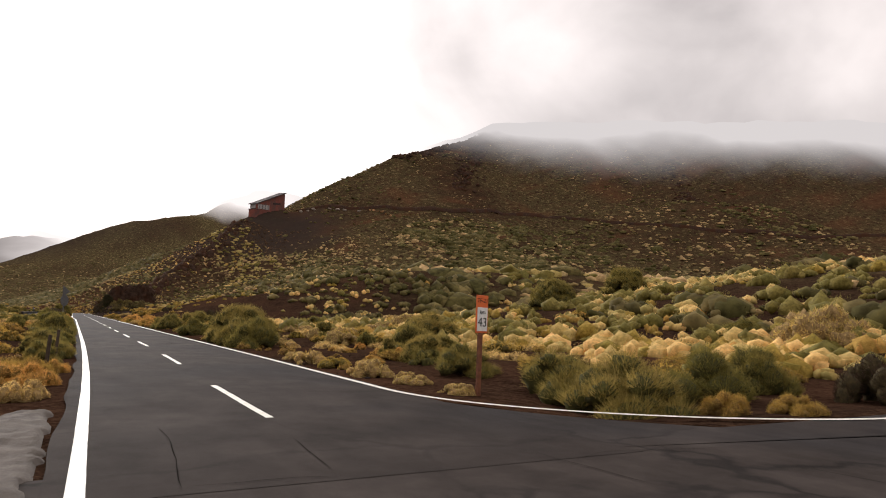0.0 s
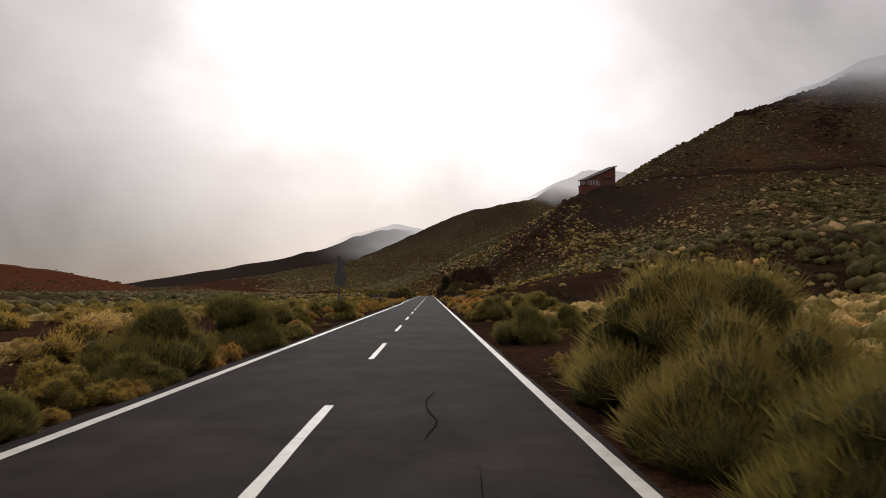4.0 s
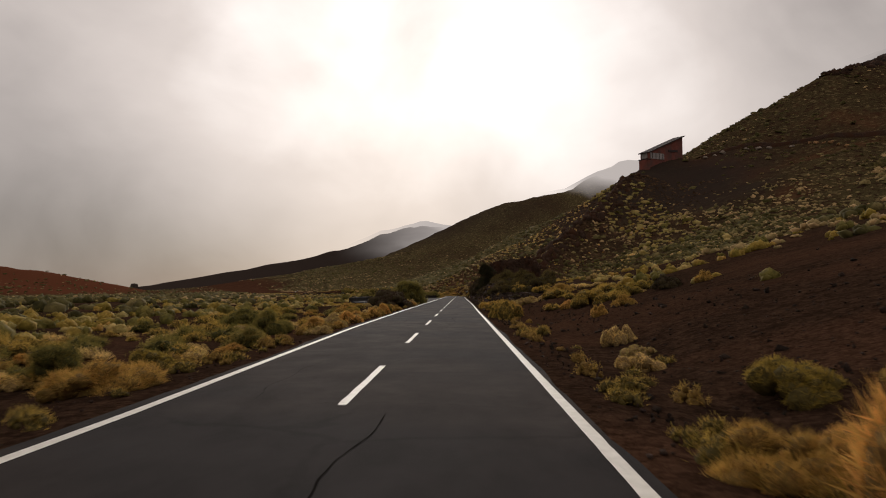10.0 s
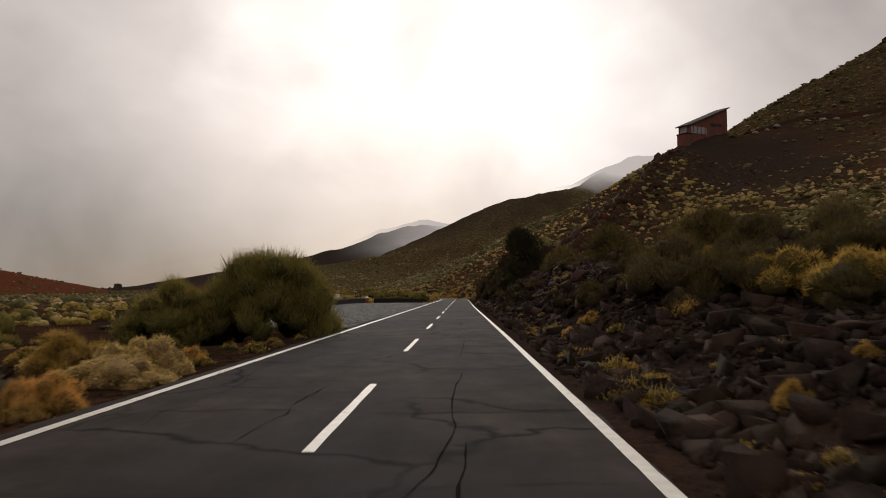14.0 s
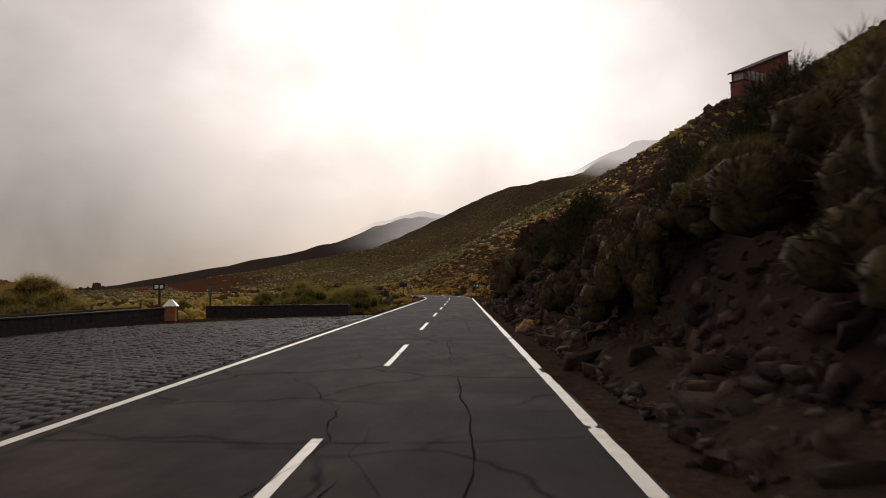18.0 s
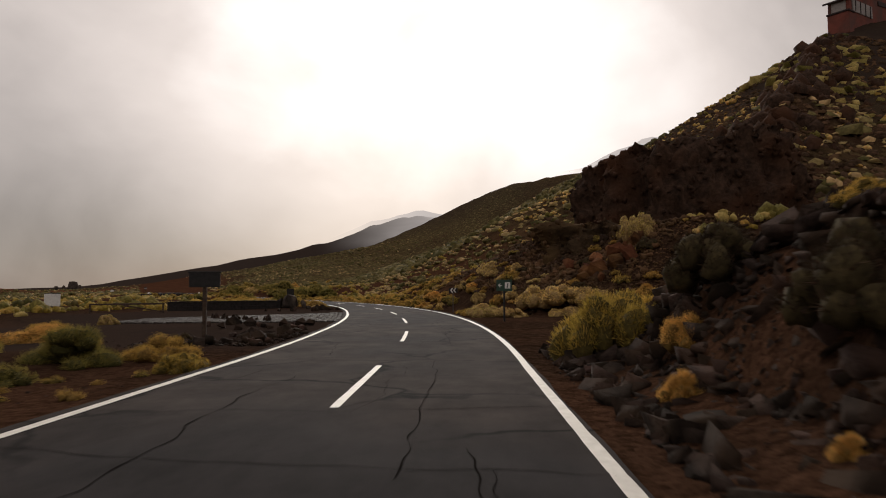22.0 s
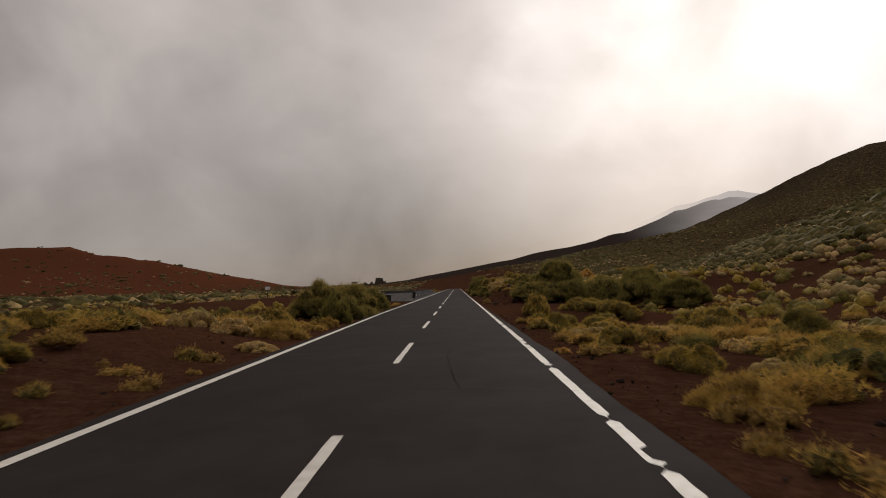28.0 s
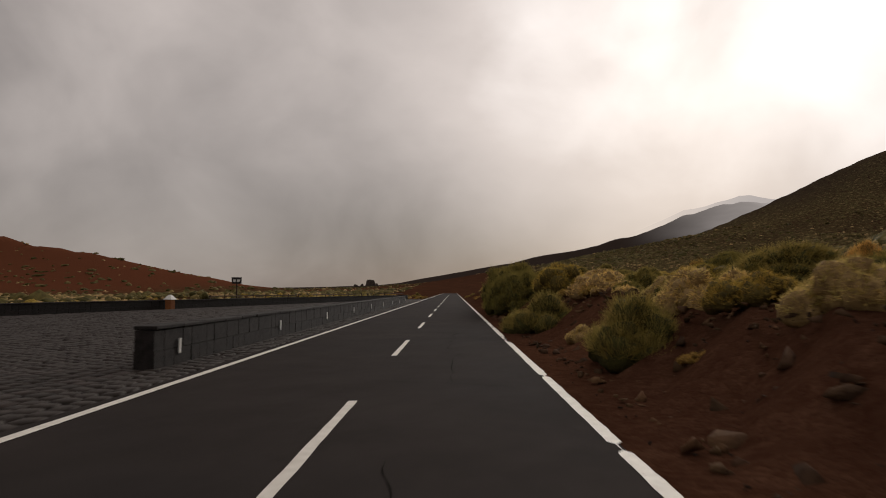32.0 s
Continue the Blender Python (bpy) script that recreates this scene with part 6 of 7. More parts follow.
def spur_rubble():
    r = np.random.default_rng(44)
    n = 6000
    u = r.uniform(0, 1, n)
    off = r.normal(0, 22, n)
    x, y = 16 + u * 88 + 0.81 * off, 372 + u * 122 - 0.59 * off
    ok, s, d = clear_of_road(x, y, 22)
    x, y, sz = x[ok], y[ok], r.uniform(0.25, 0.9, n)[ok]
    clumps("spur_rubble", x, y, sz, np.full(len(x), 0.9), M_REDROCK, 45, "rusty lava rubble strewn over the spur", False)


spur_rubble()
rubble("talus_foot_rubble", 7500, 335, 352, 16, 0.19, M_REDROCK, "rusty stones at the foot of the talus", 24, 10.0)
rubble("viewpoint_bank_rubble", 9000, 470, 640, 8.5, 0.13, M_REDROCK, "brown stones strewn over the earth bank", 14)
rubble("slope_gravel", 4200, 88, 205, 15, 0.10, M_ROCK, "dark stones strewn over the open slope", 15)
rubble("layby_heap", 1300, 324, 338, 4.5, 0.15, M_ROCK, "heap of dark lava stones beside the lay-by", 26, 3.35, -1)
# stumps and lava stones by the end of the bend lay-by
for x, y, size, flat in ((-15.3, 362.4, 0.55, 1.7), (-14.7, 364.7, 0.45, 1.5), (-10.7, 355.3, 0.26, 1.5), (-12.6, 355.6, 0.26, 1.3), (-13.5, 355.3, 0.22, 1.2), (-14.6, 355.6, 0.2, 1.1), (-10.2, 357.4, 0.4, 0.8), (-9.7, 358.4, 0.35, 0.8), (-10.9, 358.2, 0.45, 0.9), (-11.6, 359.6, 0.4, 0.9), (-10.4, 359.8, 0.35, 0.7)):
    rock(x, y, size, "dark lava stone set at the end of the lay-by", "lay-by end stones", flat=flat, sink=0.15)
rock(0.5, 347.3, 0.52, "rust-red lava boulder at the road edge", "roadside boulders", RED_ROCKS, flat=1.05, sink=0.12)
for x, y, size in ((-44.8, 463.4, 0.42), (-41.1, 460.9, 0.22), (-40.1, 461.5, 0.22), (-39.4, 461.7, 0.24), (-41.9, 460.8, 0.26), (-44.2, 457.6, 0.34), (-43.3, 462.0, 0.25), (-38.0, 462.2, 0.24)):
    rock(x, y, size, "grey-brown stone edging the bare earth pull-off", "pull-off stones", flat=0.85, sink=0.12)

# ---- plants along the road ----
USED = {}
STANDING = []


def room(x, y, size):
    """True where no placed plant stands within reach."""
    return all((x - a) ** 2 + (y - b) ** 2 > (0.75 * (size + c)) ** 2 for a, b, c in STANDING)


def grow(kind, rows):
    """Shrubs of a kind at (x, y, radius, tallness)."""
    for x, y, size, tall in rows:
        if kind in ("broom", "bigbroom"):
            kind = "bigbroom" if size > 1.5 else "broom"
        protos = PROTO[kind]
        k = USED.get(kind, 0)
        USED[kind] = k + 1
        proto = protos[k % len(protos)]
        s_at, d_at = (float(q) for q in road_sd(x, y))
        lim = 3.35 if d_at > 0 else 0.35 - float(d_left(s_at))
        if abs(d_at) - 0.85 * size < lim:             # keep clear of the asphalt
            x, y = rs(s_at, math.copysign(lim + 0.85 * size, d_at))
        m = Matrix.LocRotScale((x, y, gz(x, y) - 0.06 * size), Euler((0, 0, random.uniform(0, 6.28))), None)
        o = proto if k < len(protos) else copy_thing(proto, m)
        o.matrix_basis = m
        o.scale = (size, size, size * tall)
        tagged(o, group="roadside " + kind + " plants")
        STANDING.append((x, y, size))


grow("broom", [(5, -11.2, 1.38, 0.8), (5, -9, 1.24, 0.8), (7.7, -10.5, 1.17, 0.9), (10.1, -10.2, 0.94, 1), (5, -4.9, 0.97, 0.8), (3.9, 18.2, 2.0, 0.75), (42.6, 28.8, 2.63, 1), (30.1, 24, 2.18, 1), (-5.1, 3.9, 0.67, 0.9), (-5.3, 19.8, 1.18, 1), (5.6, -1.4, 0.89, 0.9), (9.7, 9.1, 0.87, 1), (2.4, 13.2, 0.95, 0.95), (2.6, 28, 1.08, 1), (-4.9, 14.1, 0.56, 0.9), (2.9, 47.0, 1.2, 1.0), (3.2, 44.3, 1.25, 1.0), (4.6, 46.0, 1.2, 1.0), (7.2, 54.7, 2.04, 0.6)])
grow("broom", [(-5.4, 45.3, 1.04, 1), (-6.9, 45.8, 0.64, 1.1), (-8.4, 100.4, 1.59, 0.8), (-7.5, 90.5, 1.17, 0.9), (-8.6, 122.4, 1.08, 0.9), (-7.4, 187.2, 2.74, 1.1), (-10.7, 186.2, 2.2, 1), (-7.4, 186.8, 2.73, 1.15), (-6.8, 191, 1.29, 1.1)])
grow("tan", [(2.4, 2.2, 0.67, 0.7), (2.6, -6.5, 0.54, 0.7), (2.7, -8.5, 0.46, 0.8), (9.7, 18, 1.25, 0.9), (21.7, -4.5, 2.09, 1.2), (-5.3, -7.4, 0.48, 1.2), (2.3, -3.9, 0.47, 0.8), (5.1, 58.7, 0.7, 0.8), (3.8, 84.2, 0.92, 0.8), (7, 87.6, 1.2, 0.8), (4.2, 108.2, 0.72, 1), (-5.4, 117.6, 0.62, 0.8), (-6.8, 131, 1.37, 0.8), (3.7, 154.5, 0.47, 1), (6.9, 159.1, 1.03, 0.9)])
grow("tan", [(-6.2, 173.2, 1.21, 0.7), (-7.2, 154.5, 0.43, 0.9)])
grow("gold", [(7.1, -13.3, 0.55, 1), (5.8, -12.8, 0.52, 1.2), (-5.2, -5, 0.49, 1.4), (-5.1, -1.7, 0.48, 1), (6.2, 1.7, 0.38, 1.2), (-4.8, 21, 0.44, 1), (-4.7, 17.3, 0.38, 0.9), (-4.7, 15, 0.31, 0.9), (-5, 32.3, 0.77, 1), (2.5, 61.5, 1.23, 0.9), (-5.2, 50, 0.8, 0.9), (-6, 77.5, 1.46, 0.8), (-6, 52.2, 0.68, 0.8), (-6, 103.1, 1.23, 0.7), (9, 129.9, 0.82, 1.2), (-5.4, 119.2, 0.26, 0.8), (2.2, 151.3, 0.21, 1.1)])
grow("gold", [(-6.9, 158.9, 0.58, 1.3), (3.7, 182, 0.48, 1.2)])
grow("brown", [(10.6, -12.7, 0.89, 1.4), (12.5, 71.2, 1.98, 1), (3.5, 151.6, 0.95, 0.8), (-6.6, 162.6, 2.08, 1)])
grow("olive", [(2.4, -1.5, 0.51, 0.8), (-5.2, 16.1, 0.58, 1), (-4.8, 16.5, 0.49, 0.9), (6.8, 68.1, 1.13, 0.9), (2.2, 82, 0.8, 0.9)])
grow("tan", [(10.3, 310.1, 0.98, 0.9), (6.8, 346.4, 2.36, 0.75), (2, 345.7, 0.95, 0.8), (3.4, 345.4, 0.79, 0.6), (2.5, 364.3, 1.16, 1.2), (0.1, 362.1, 0.95, 0.9), (-35.9, 421, 0.66, 0.7), (-62.4, 504, 1.61, 0.9), (-57.4, 493, 1.44, 1), (-55, 488.3, 1.27, 0.95)])
grow("broom", [(-14.4, 283.1, 1.6, 1), (-20.5, 382.2, 1.06, 1.2), (-44.2, 434.7, 1.53, 1.1), (-47, 441.7, 2.1, 1), (-50.8, 449.9, 1.54, 1.2), (-19.5, 312.7, 3.2, 0.6), (-47, 442, 1.96, 0.7), (-42.8, 470.2, 2.53, 1.1), (-70.7, 517.9, 2.16, 1), (-58.6, 459.8, 1.07, 1.3), (-64.1, 500.7, 1.38, 1), (-70.7, 514.8, 1.38, 1.1)])
grow("gold", [(-6.1, 303.3, 1.38, 0.8), (-8.6, 307.4, 0.94, 0.8), (1.9, 292.2, 0.39, 1.2), (3.5, 315.5, 0.53, 1.4), (-14.7, 328.4, 1.63, 0.6), (0.6, 346.4, 0.82, 0.9), (4, 357.4, 0.86, 1), (-13.6, 368.3, 1.19, 0.8), (-3.1, 363.8, 0.93, 0.9), (-15, 372.6, 1.74, 0.5), (-2.4, 367.4, 1.24, 0.8), (-6.7, 374, 1.03, 0.7), (-5.5, 370.5, 0.59, 0.9), (-22, 390.8, 1.25, 0.5), (-14.5, 393, 1.01, 0.7), (-8.3, 379.8, 0.57, 0.9)])
grow("gold", [(-38, 424.4, 1.23, 0.7), (-29.5, 427, 0.32, 0.8), (-28.8, 423, 0.26, 0.8), (-57.1, 461.2, 0.85, 0.8), (-51.5, 485.6, 0.9, 1.3), (-54.8, 507.2, 1.64, 1)])
grow("olive", [(2, 295.5, 0.46, 0.7), (-5.5, 318.6, 0.57, 0.7), (3.6, 321.1, 1.33, 1.1), (5.7, 323.5, 1.14, 1.3), (1.5, 347, 0.97, 1), (-3.9, 369.9, 1.3, 0.7), (-22.7, 385.8, 1.07, 0.8), (-11.3, 395.2, 1.09, 0.9), (-31.9, 439.5, 1.66, 0.8), (-34.8, 441.6, 1.64, 0.8), (-27.4, 441.4, 1.97, 0.9), (-76.5, 549, 3.2, 0.9)])
grow("brown", [(0.6, 347.9, 0.4, 1)])


# crowding the verges and the bank
grow("gold", [(2.7, 56.9, 0.66, 1.25), (9.2, 78.0, 1.31, 1.11), (3.8, 96.3, 1.55, 1.43), (3.4, 70.7, 1.05, 1.39), (5.5, 60.9, 0.45, 1.6), (-5.5, 56.0, 0.57, 1.5), (-5.3, 51.1, 0.44, 1.6), (3.0, 86.5, 1.52, 1.35), (3.2, 67.5, 0.38, 1.6), (3.8, 67.1, 0.52, 1.6), (5.6, 67.4, 0.38, 1.5), (6.2, 89.5, 1.68, 0.96), (-7.2, 79.2, 1.05, 1.25), (-5.4, 69.6, 0.57, 1.25), (2.6, 91.6, 1.17, 1.33), (6.0, 98.5, 1.55, 1.02), (5.0, 87.8, 0.84, 1.41), (3.3, 81.6, 0.54, 1.6), (8.7, 93.7, 0.35, 1.6), (10.3, 95.3, 0.29, 1.6), (11.4, 94.4, 0.4, 1.5), (-5.2, 83.4, 0.5, 1.6)])
grow("gold", [(6.4, 123.8, 0.52, 1.6), (7.7, 141.4, 0.6, 1.6), (10.1, 160.9, 1.93, 0.83), (14.4, 132.6, 0.68, 1.43), (-5.4, 121.4, 0.31, 1.6), (-5.8, 126.7, 0.82, 1.14), (-8.3, 140.4, 1.44, 0.91), (2.4, 151.8, 0.18, 1.6), (-7.7, 160.7, 0.55, 1.6), (-11.8, 162.5, 1.0, 1.16), (-5.6, 170.5, 0.68, 1.18), (-8.2, 175.4, 0.99, 1.18), (-6.2, 176.7, 0.38, 1.6), (3.1, 182.3, 0.38, 1.6), (3.7, 169.6, 0.33, 1.6), (7.9, 176.5, 0.43, 1.6), (4.8, 170.1, 0.21, 1.6), (2.8, 313.6, 0.39, 1.6), (-7.1, 321.0, 1.01, 0.84), (-15.7, 330.6, 1.19, 0.8), (3.0, 310.2, 0.22, 1.6), (2.6, 353.2, 0.69, 1.35)])
grow("gold", [(0.9, 360.1, 0.66, 1.25), (-11.2, 386.1, 0.5, 1.5), (-10.4, 387.5, 0.54, 1.25), (-15.0, 393.7, 1.02, 1.04), (-9.4, 381.3, 0.35, 1.6), (-8.1, 380.4, 0.48, 1.13), (-9.9, 402.6, 1.24, 0.91), (-16.5, 379.7, 0.37, 1.37), (-17.5, 381.9, 0.7, 0.78), (-40.4, 430.2, 0.48, 1.43), (-32.5, 470.9, 1.72, 1.0), (-61.5, 530.9, 1.48, 1.6), (-52.1, 517.3, 1.58, 1.6), (5.5, 0.6, 0.31, 1.6), (-4.5, -1.7, 0.38, 1.37), (-4.6, 22.4, 0.38, 1.6)])
grow("tan", [(4.4, 56.2, 0.45, 1.44), (8.5, 84.3, 0.64, 1.07), (4.9, 113.4, 0.63, 1.6), (-4.7, 86.5, 0.58, 1.6), (-5.8, 123.1, 0.65, 1.17), (-5.0, 117.2, 0.35, 1.41), (4.0, 155.4, 0.41, 1.6), (5.2, 155.7, 0.66, 1.6), (7.8, 157.9, 0.56, 1.28), (15.8, 171.9, 1.24, 0.82), (-6.3, 174.4, 1.0, 1.28), (-10.6, 189.0, 1.12, 1.28), (4.3, 229.0, 0.74, 1.48), (1.7, 256.9, 0.41, 1.6), (5.4, 348.6, 1.98, 0.93), (11.7, 350.6, 1.51, 1.6), (-16.5, 336.5, 0.53, 1.41), (1.2, 346.1, 0.81, 1.49), (1.3, 355.9, 0.71, 1.6), (3.3, 355.9, 0.41, 1.38), (4.4, 358.6, 0.67, 1.43), (-7.2, 391.0, 0.51, 0.96)])
grow("tan", [(-18.7, 384.4, 0.5, 1.43), (2.0, 0.4, 0.66, 1.01), (3.0, -2.7, 0.54, 0.94), (2.4, -4.5, 0.62, 1.17), (2.8, -5.7, 0.33, 1.19), (7.9, 13.2, 1.14, 1.05), (9.6, 24.5, 1.1, 0.94)])
grow("brown", [(10.4, 66.2, 1.56, 1.32), (12.8, 134.5, 1.11, 0.95), (-8.0, 168.8, 3.07, 0.82), (3.6, 247.1, 1.44, 1.6), (4.3, 238.5, 1.54, 1.53), (4.0, 279.1, 2.08, 1.49), (-6.9, 388.2, 0.47, 1.48)])
grow("olive", [(-5.7, 53.8, 0.38, 1.6), (7.3, 76.8, 1.38, 0.99), (6.6, 94.2, 0.95, 0.93), (2.2, 83.1, 0.67, 1.45), (2.2, 81.1, 0.48, 1.6), (6.3, 86.4, 0.94, 1.34), (3.5, 144.4, 1.39, 1.4), (9.2, 139.2, 1.62, 0.86), (11.0, 137.5, 1.29, 0.77), (3.0, 156.0, 1.49, 0.87), (4.5, 230.9, 0.71, 1.6), (4.7, 224.2, 0.86, 1.26), (3.2, 319.5, 1.26, 1.49), (-5.3, 318.0, 0.44, 1.11), (5.2, 313.4, 0.6, 0.75), (0.2, 349.6, 0.59, 0.89), (-0.7, 359.4, 1.04, 0.86), (-12.2, 399.7, 1.88, 0.74), (-7.8, 384.9, 0.94, 1.07), (-21.6, 384.9, 0.92, 0.89), (-36.7, 445.2, 1.0, 1.48)])
grow("olive", [(-34.7, 448.6, 1.85, 0.67), (-32.4, 446.6, 1.54, 0.82), (-65.6, 509.2, 1.92, 0.87), (2.6, -1.0, 0.6, 0.72), (-6.3, 17.9, 0.58, 1.03), (7.4, 19.7, 0.53, 1.0)])
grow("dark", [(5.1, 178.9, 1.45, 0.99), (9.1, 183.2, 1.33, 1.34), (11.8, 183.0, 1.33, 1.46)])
grow("broom", [(-11.0, 126.1, 1.16, 0.8), (4.7, 227.9, 0.52, 1.46), (-7.3, 278.0, 2.01, 0.91), (-18.6, 380.9, 0.67, 1.6), (-30.1, 400.2, 1.33, 0.73), (-41.8, 432.7, 0.7, 1.6), (-43.4, 435.8, 0.91, 1.09), (-45.4, 440.1, 1.44, 0.81), (-43.0, 465.2, 3.04, 0.51), (-38.7, 469.8, 2.33, 0.7), (-74.9, 524.6, 1.9, 1.42), (5.9, 2.5, 0.44, 1.33), (2.2, 15.9, 2.0, 0.91), (12.5, 11.8, 2.04, 0.73), (-5.3, 0.8, 0.53, 1.21), (-5.1, 5.1, 0.68, 0.83)])
grow("broom", [(-4.9, 18.2, 0.69, 0.73), (-5.8, 29.9, 1.42, 0.73)])
grow("broom", [(-5.5, 6.7, 0.83, 0.95), (-5.5, 8.8, 0.9, 0.85), (-5.4, 11.3, 0.75, 0.88), (-5.6, 25.6, 1.5, 0.85), (8.9, 11.9, 0.58, 1.15), (-69.6, 514.1, 2.0, 1.1)])
grow("gold", [(-4.9, 5.1, 0.3, 1.53), (-4.8, 6.0, 0.3, 1.25), (-4.9, 20.8, 0.5, 1.17), (-4.9, 12.7, 0.43, 1.07), (8.7, 14.7, 0.69, 0.92), (7.2, 8.6, 0.33, 1.6), (-5.6, 135.2, 0.55, 1.52), (-7.1, 138.6, 0.7, 1.35), (-5.5, 137.2, 0.49, 1.37), (-5.6, 140.1, 0.73, 1.6), (-5.5, 151.1, 0.9, 0.97), (4.2, 134.4, 0.27, 1.6), (-16.9, 380.1, 0.72, 0.85), (-17.8, 382.3, 0.62, 1.16), (-21.9, 390.3, 0.9, 1.02), (-14.6, 393.2, 1.0, 1.07), (-12.0, 399.5, 1.5, 1.0), (-11.5, 388.4, 0.54, 1.6), (-10.5, 389.0, 0.67, 1.25), (-9.2, 381.3, 0.5, 1.6), (-8.0, 380.7, 0.54, 1.14)])
grow("gold", [(-51.6, 477.0, 0.5, 1.8), (-51.2, 514.4, 1.9, 0.9), (-53.5, 513, 1.5, 0.9), (-45.0, 540.0, 2.4, 1.0), (-62.6, 468.7, 0.9, 1.17), (-61.7, 467.4, 0.7, 1.2), (-66.5, 472.7, 0.98, 1.04), (-64.6, 470.9, 0.8, 1.0)])
grow("tan", [(8.1, 18.1, 0.65, 1.5), (10.3, 20.4, 0.68, 1.4), (20.0, 48.1, 1.4, 0.9), (13.2, 22.1, 0.79, 1.4), (19.0, 29.3, 1.2, 1.3), (16.4, 27.0, 1.0, 1.2), (22.0, 34.0, 1.3, 1.1), (26.4, 48.4, 1.5, 1.0), (9.2, 26.6, 0.92, 0.89), (-20.2, 385.9, 0.63, 1.15), (-54.2, 482.8, 0.84, 1.3), (-64.6, 514.2, 2.0, 0.85)])
grow("olive", [(7.5, 15.3, 0.71, 0.75), (2.3, 134.0, 0.88, 1.75), (-5.8, 143.3, 0.7, 1.33), (10.5, 147.1, 1.01, 0.83), (9.0, 155.6, 1.55, 0.77), (-8.0, 384.1, 0.92, 1.07), (-8.2, 392.0, 0.52, 1.5), (-6.8, 388.2, 0.57, 1.21), (-58.5, 508, 2.2, 0.6), (-56.0, 520, 2.4, 0.6), (-70.1, 476.9, 0.73, 1.5), (-78.7, 479.0, 1.02, 1.25)])
# domes of broom behind the lay-by wall
grow("broom", [(-21.5, 246.0, 1.7, 0.8), (-22.0, 252.0, 1.5, 0.8), (-22.5, 258.5, 1.4, 0.8), (-22.8, 269.0, 3.0, 0.85), (-24.5, 238, 1.5, 0.8)])
# cushions on the talus
grow("tan", [(13.0, 355.0, 1.35, 0.95), (6.0, 344.6, 1.3, 0.85), (7.6, 345.2, 1.5, 0.8), (16.5, 361, 0.9, 0.9)])
for k in range(50):
    grow(("tan", "gold", "olive", "tan", "brown")[k % 5], [(*rs(random.uniform(347, 368), random.uniform(7, 20)), random.uniform(0.35, 0.8), random.uniform(0.7, 1))])
# dead brush added under two trees, its dark colour standing in for their shade
grow("brown", [(3.0, 211.6, 1.0, 1.0), (4.2, 211.0, 1.3, 1.1), (5.4, 211.8, 1.4, 1.3), (3.4, 258.4, 0.9, 1.0), (4.6, 257.8, 1.2, 1.2)])
grow("bigbroom", [(2.9, 11.2, 1.2, 1.1), (2.8, 13.6, 1.3, 1.0)])
grow("gold", [(-6.3, -7.6, 0.8, 1.0), (-5.6, -5.2, 0.7, 1.1), (-5.4, -3.2, 0.7, 1.1)])
grow("tan", [(3.3, 80.2, 0.8, 0.9), (4.4, 83.2, 0.9, 0.9)])
grow("gold", [(4.7, 79.4, 0.9, 0.9), (5.9, 80.8, 1.0, 0.9), (4.1, 81.6, 0.8, 1.0), (6.9, 82.6, 1.0, 0.9), (2.7, 97.9, 0.8, 0.9), (4.3, 99.4, 0.6, 1.0), (6.5, 101.5, 0.6, 1.0), (11.4, 141, 0.8, 0.9)])
grow("tan", [(4.8, 110.5, 0.6, 0.9), (4.2, 152.0, 0.7, 0.9), (6.2, 155.0, 1.2, 0.9)])
grow("olive", [(5.2, 102.6, 0.9, 0.9), (3.3, 153.6, 1.3, 0.6), (12.8, 140, 1.2, 0.8)])
grow("gold", [(9.0, 342.5, 1.0, 1.2), (10.5, 343.5, 0.9, 1.1)])
grow("tan", [(3.4, 357.4, 0.9, 0.9), (3.6, 352.6, 0.9, 0.9), (2.6, 360.6, 0.8, 0.9)])
# dark brooms crowding the bank
for k in range(95):
    s = random.uniform(168, 298)
    grow(("dark", "olive", "brown", "dark", "dark")[k % 5] if s < 236 else ("brown", "brown", "dark")[k % 3], [(*rs(s, random.uniform(7.0, 13.0)), random.uniform(0.6, 1.1) * (1.3 if s < 212 else 1.0), random.uniform(0.8, 1.05))])
GOLD_PATCH = []
# crowded verges: (stations, offsets, count, kinds)
for s0, s1, d0, d1, n, kinds in ((56, 94, 4.4, 9, 40, "gold olive gold tan"), (352, 442, 4.3, 11, 150, "gold olive gold gold tan"), (366, 445, -9.5, -4.0, 85, "gold gold olive tan"), (478, 610, 7.0, 14, 64, "olive gold tan broom gold"), (490, 610, 4.4, 7, 9, "gold"), (466, 486, -14, -7.5, 14, "gold"), (-6, 120, -8.5, -4.3, 60, "gold broom tan olive"), (118, 182, -9, -4.5, 26, "tan gold olive"), (445, 478, -9, -4.3, 16, "olive gold broom"), (475, 500, 6, 9, 8, "gold tan")):
    for k in range(n):
        kk = random.choice(kinds.split())
        if kk == "olive" and (s0, d0) == (56, 4.4):
            kk = "gold"
        size = random.uniform(0.45, 0.95) * (1.35 if kk in ("broom", "olive") and abs(d1) > 8 else 1)
        size *= 1.5 if (s0, d0) == (56, 4.4) else 1.0
        d = random.uniform(min(d0, d1), max(d0, d1))
        d = math.copysign(max(abs(d), 3.55 + size * 0.8), d)
        row = (*rs(random.uniform(s0, s1), d), size, random.uniform(0.7, 1.05))
        if not room(row[0], row[1], size) or (60 < s0 + 40 and 95 < road_sd(row[0], row[1])[0] < 150 and d > 0):
            continue
        if kk == "gold" and (abs(d) > 6.2 or k % 3):
            GOLD_PATCH.append(row)
        else:
            grow(kk, [row])

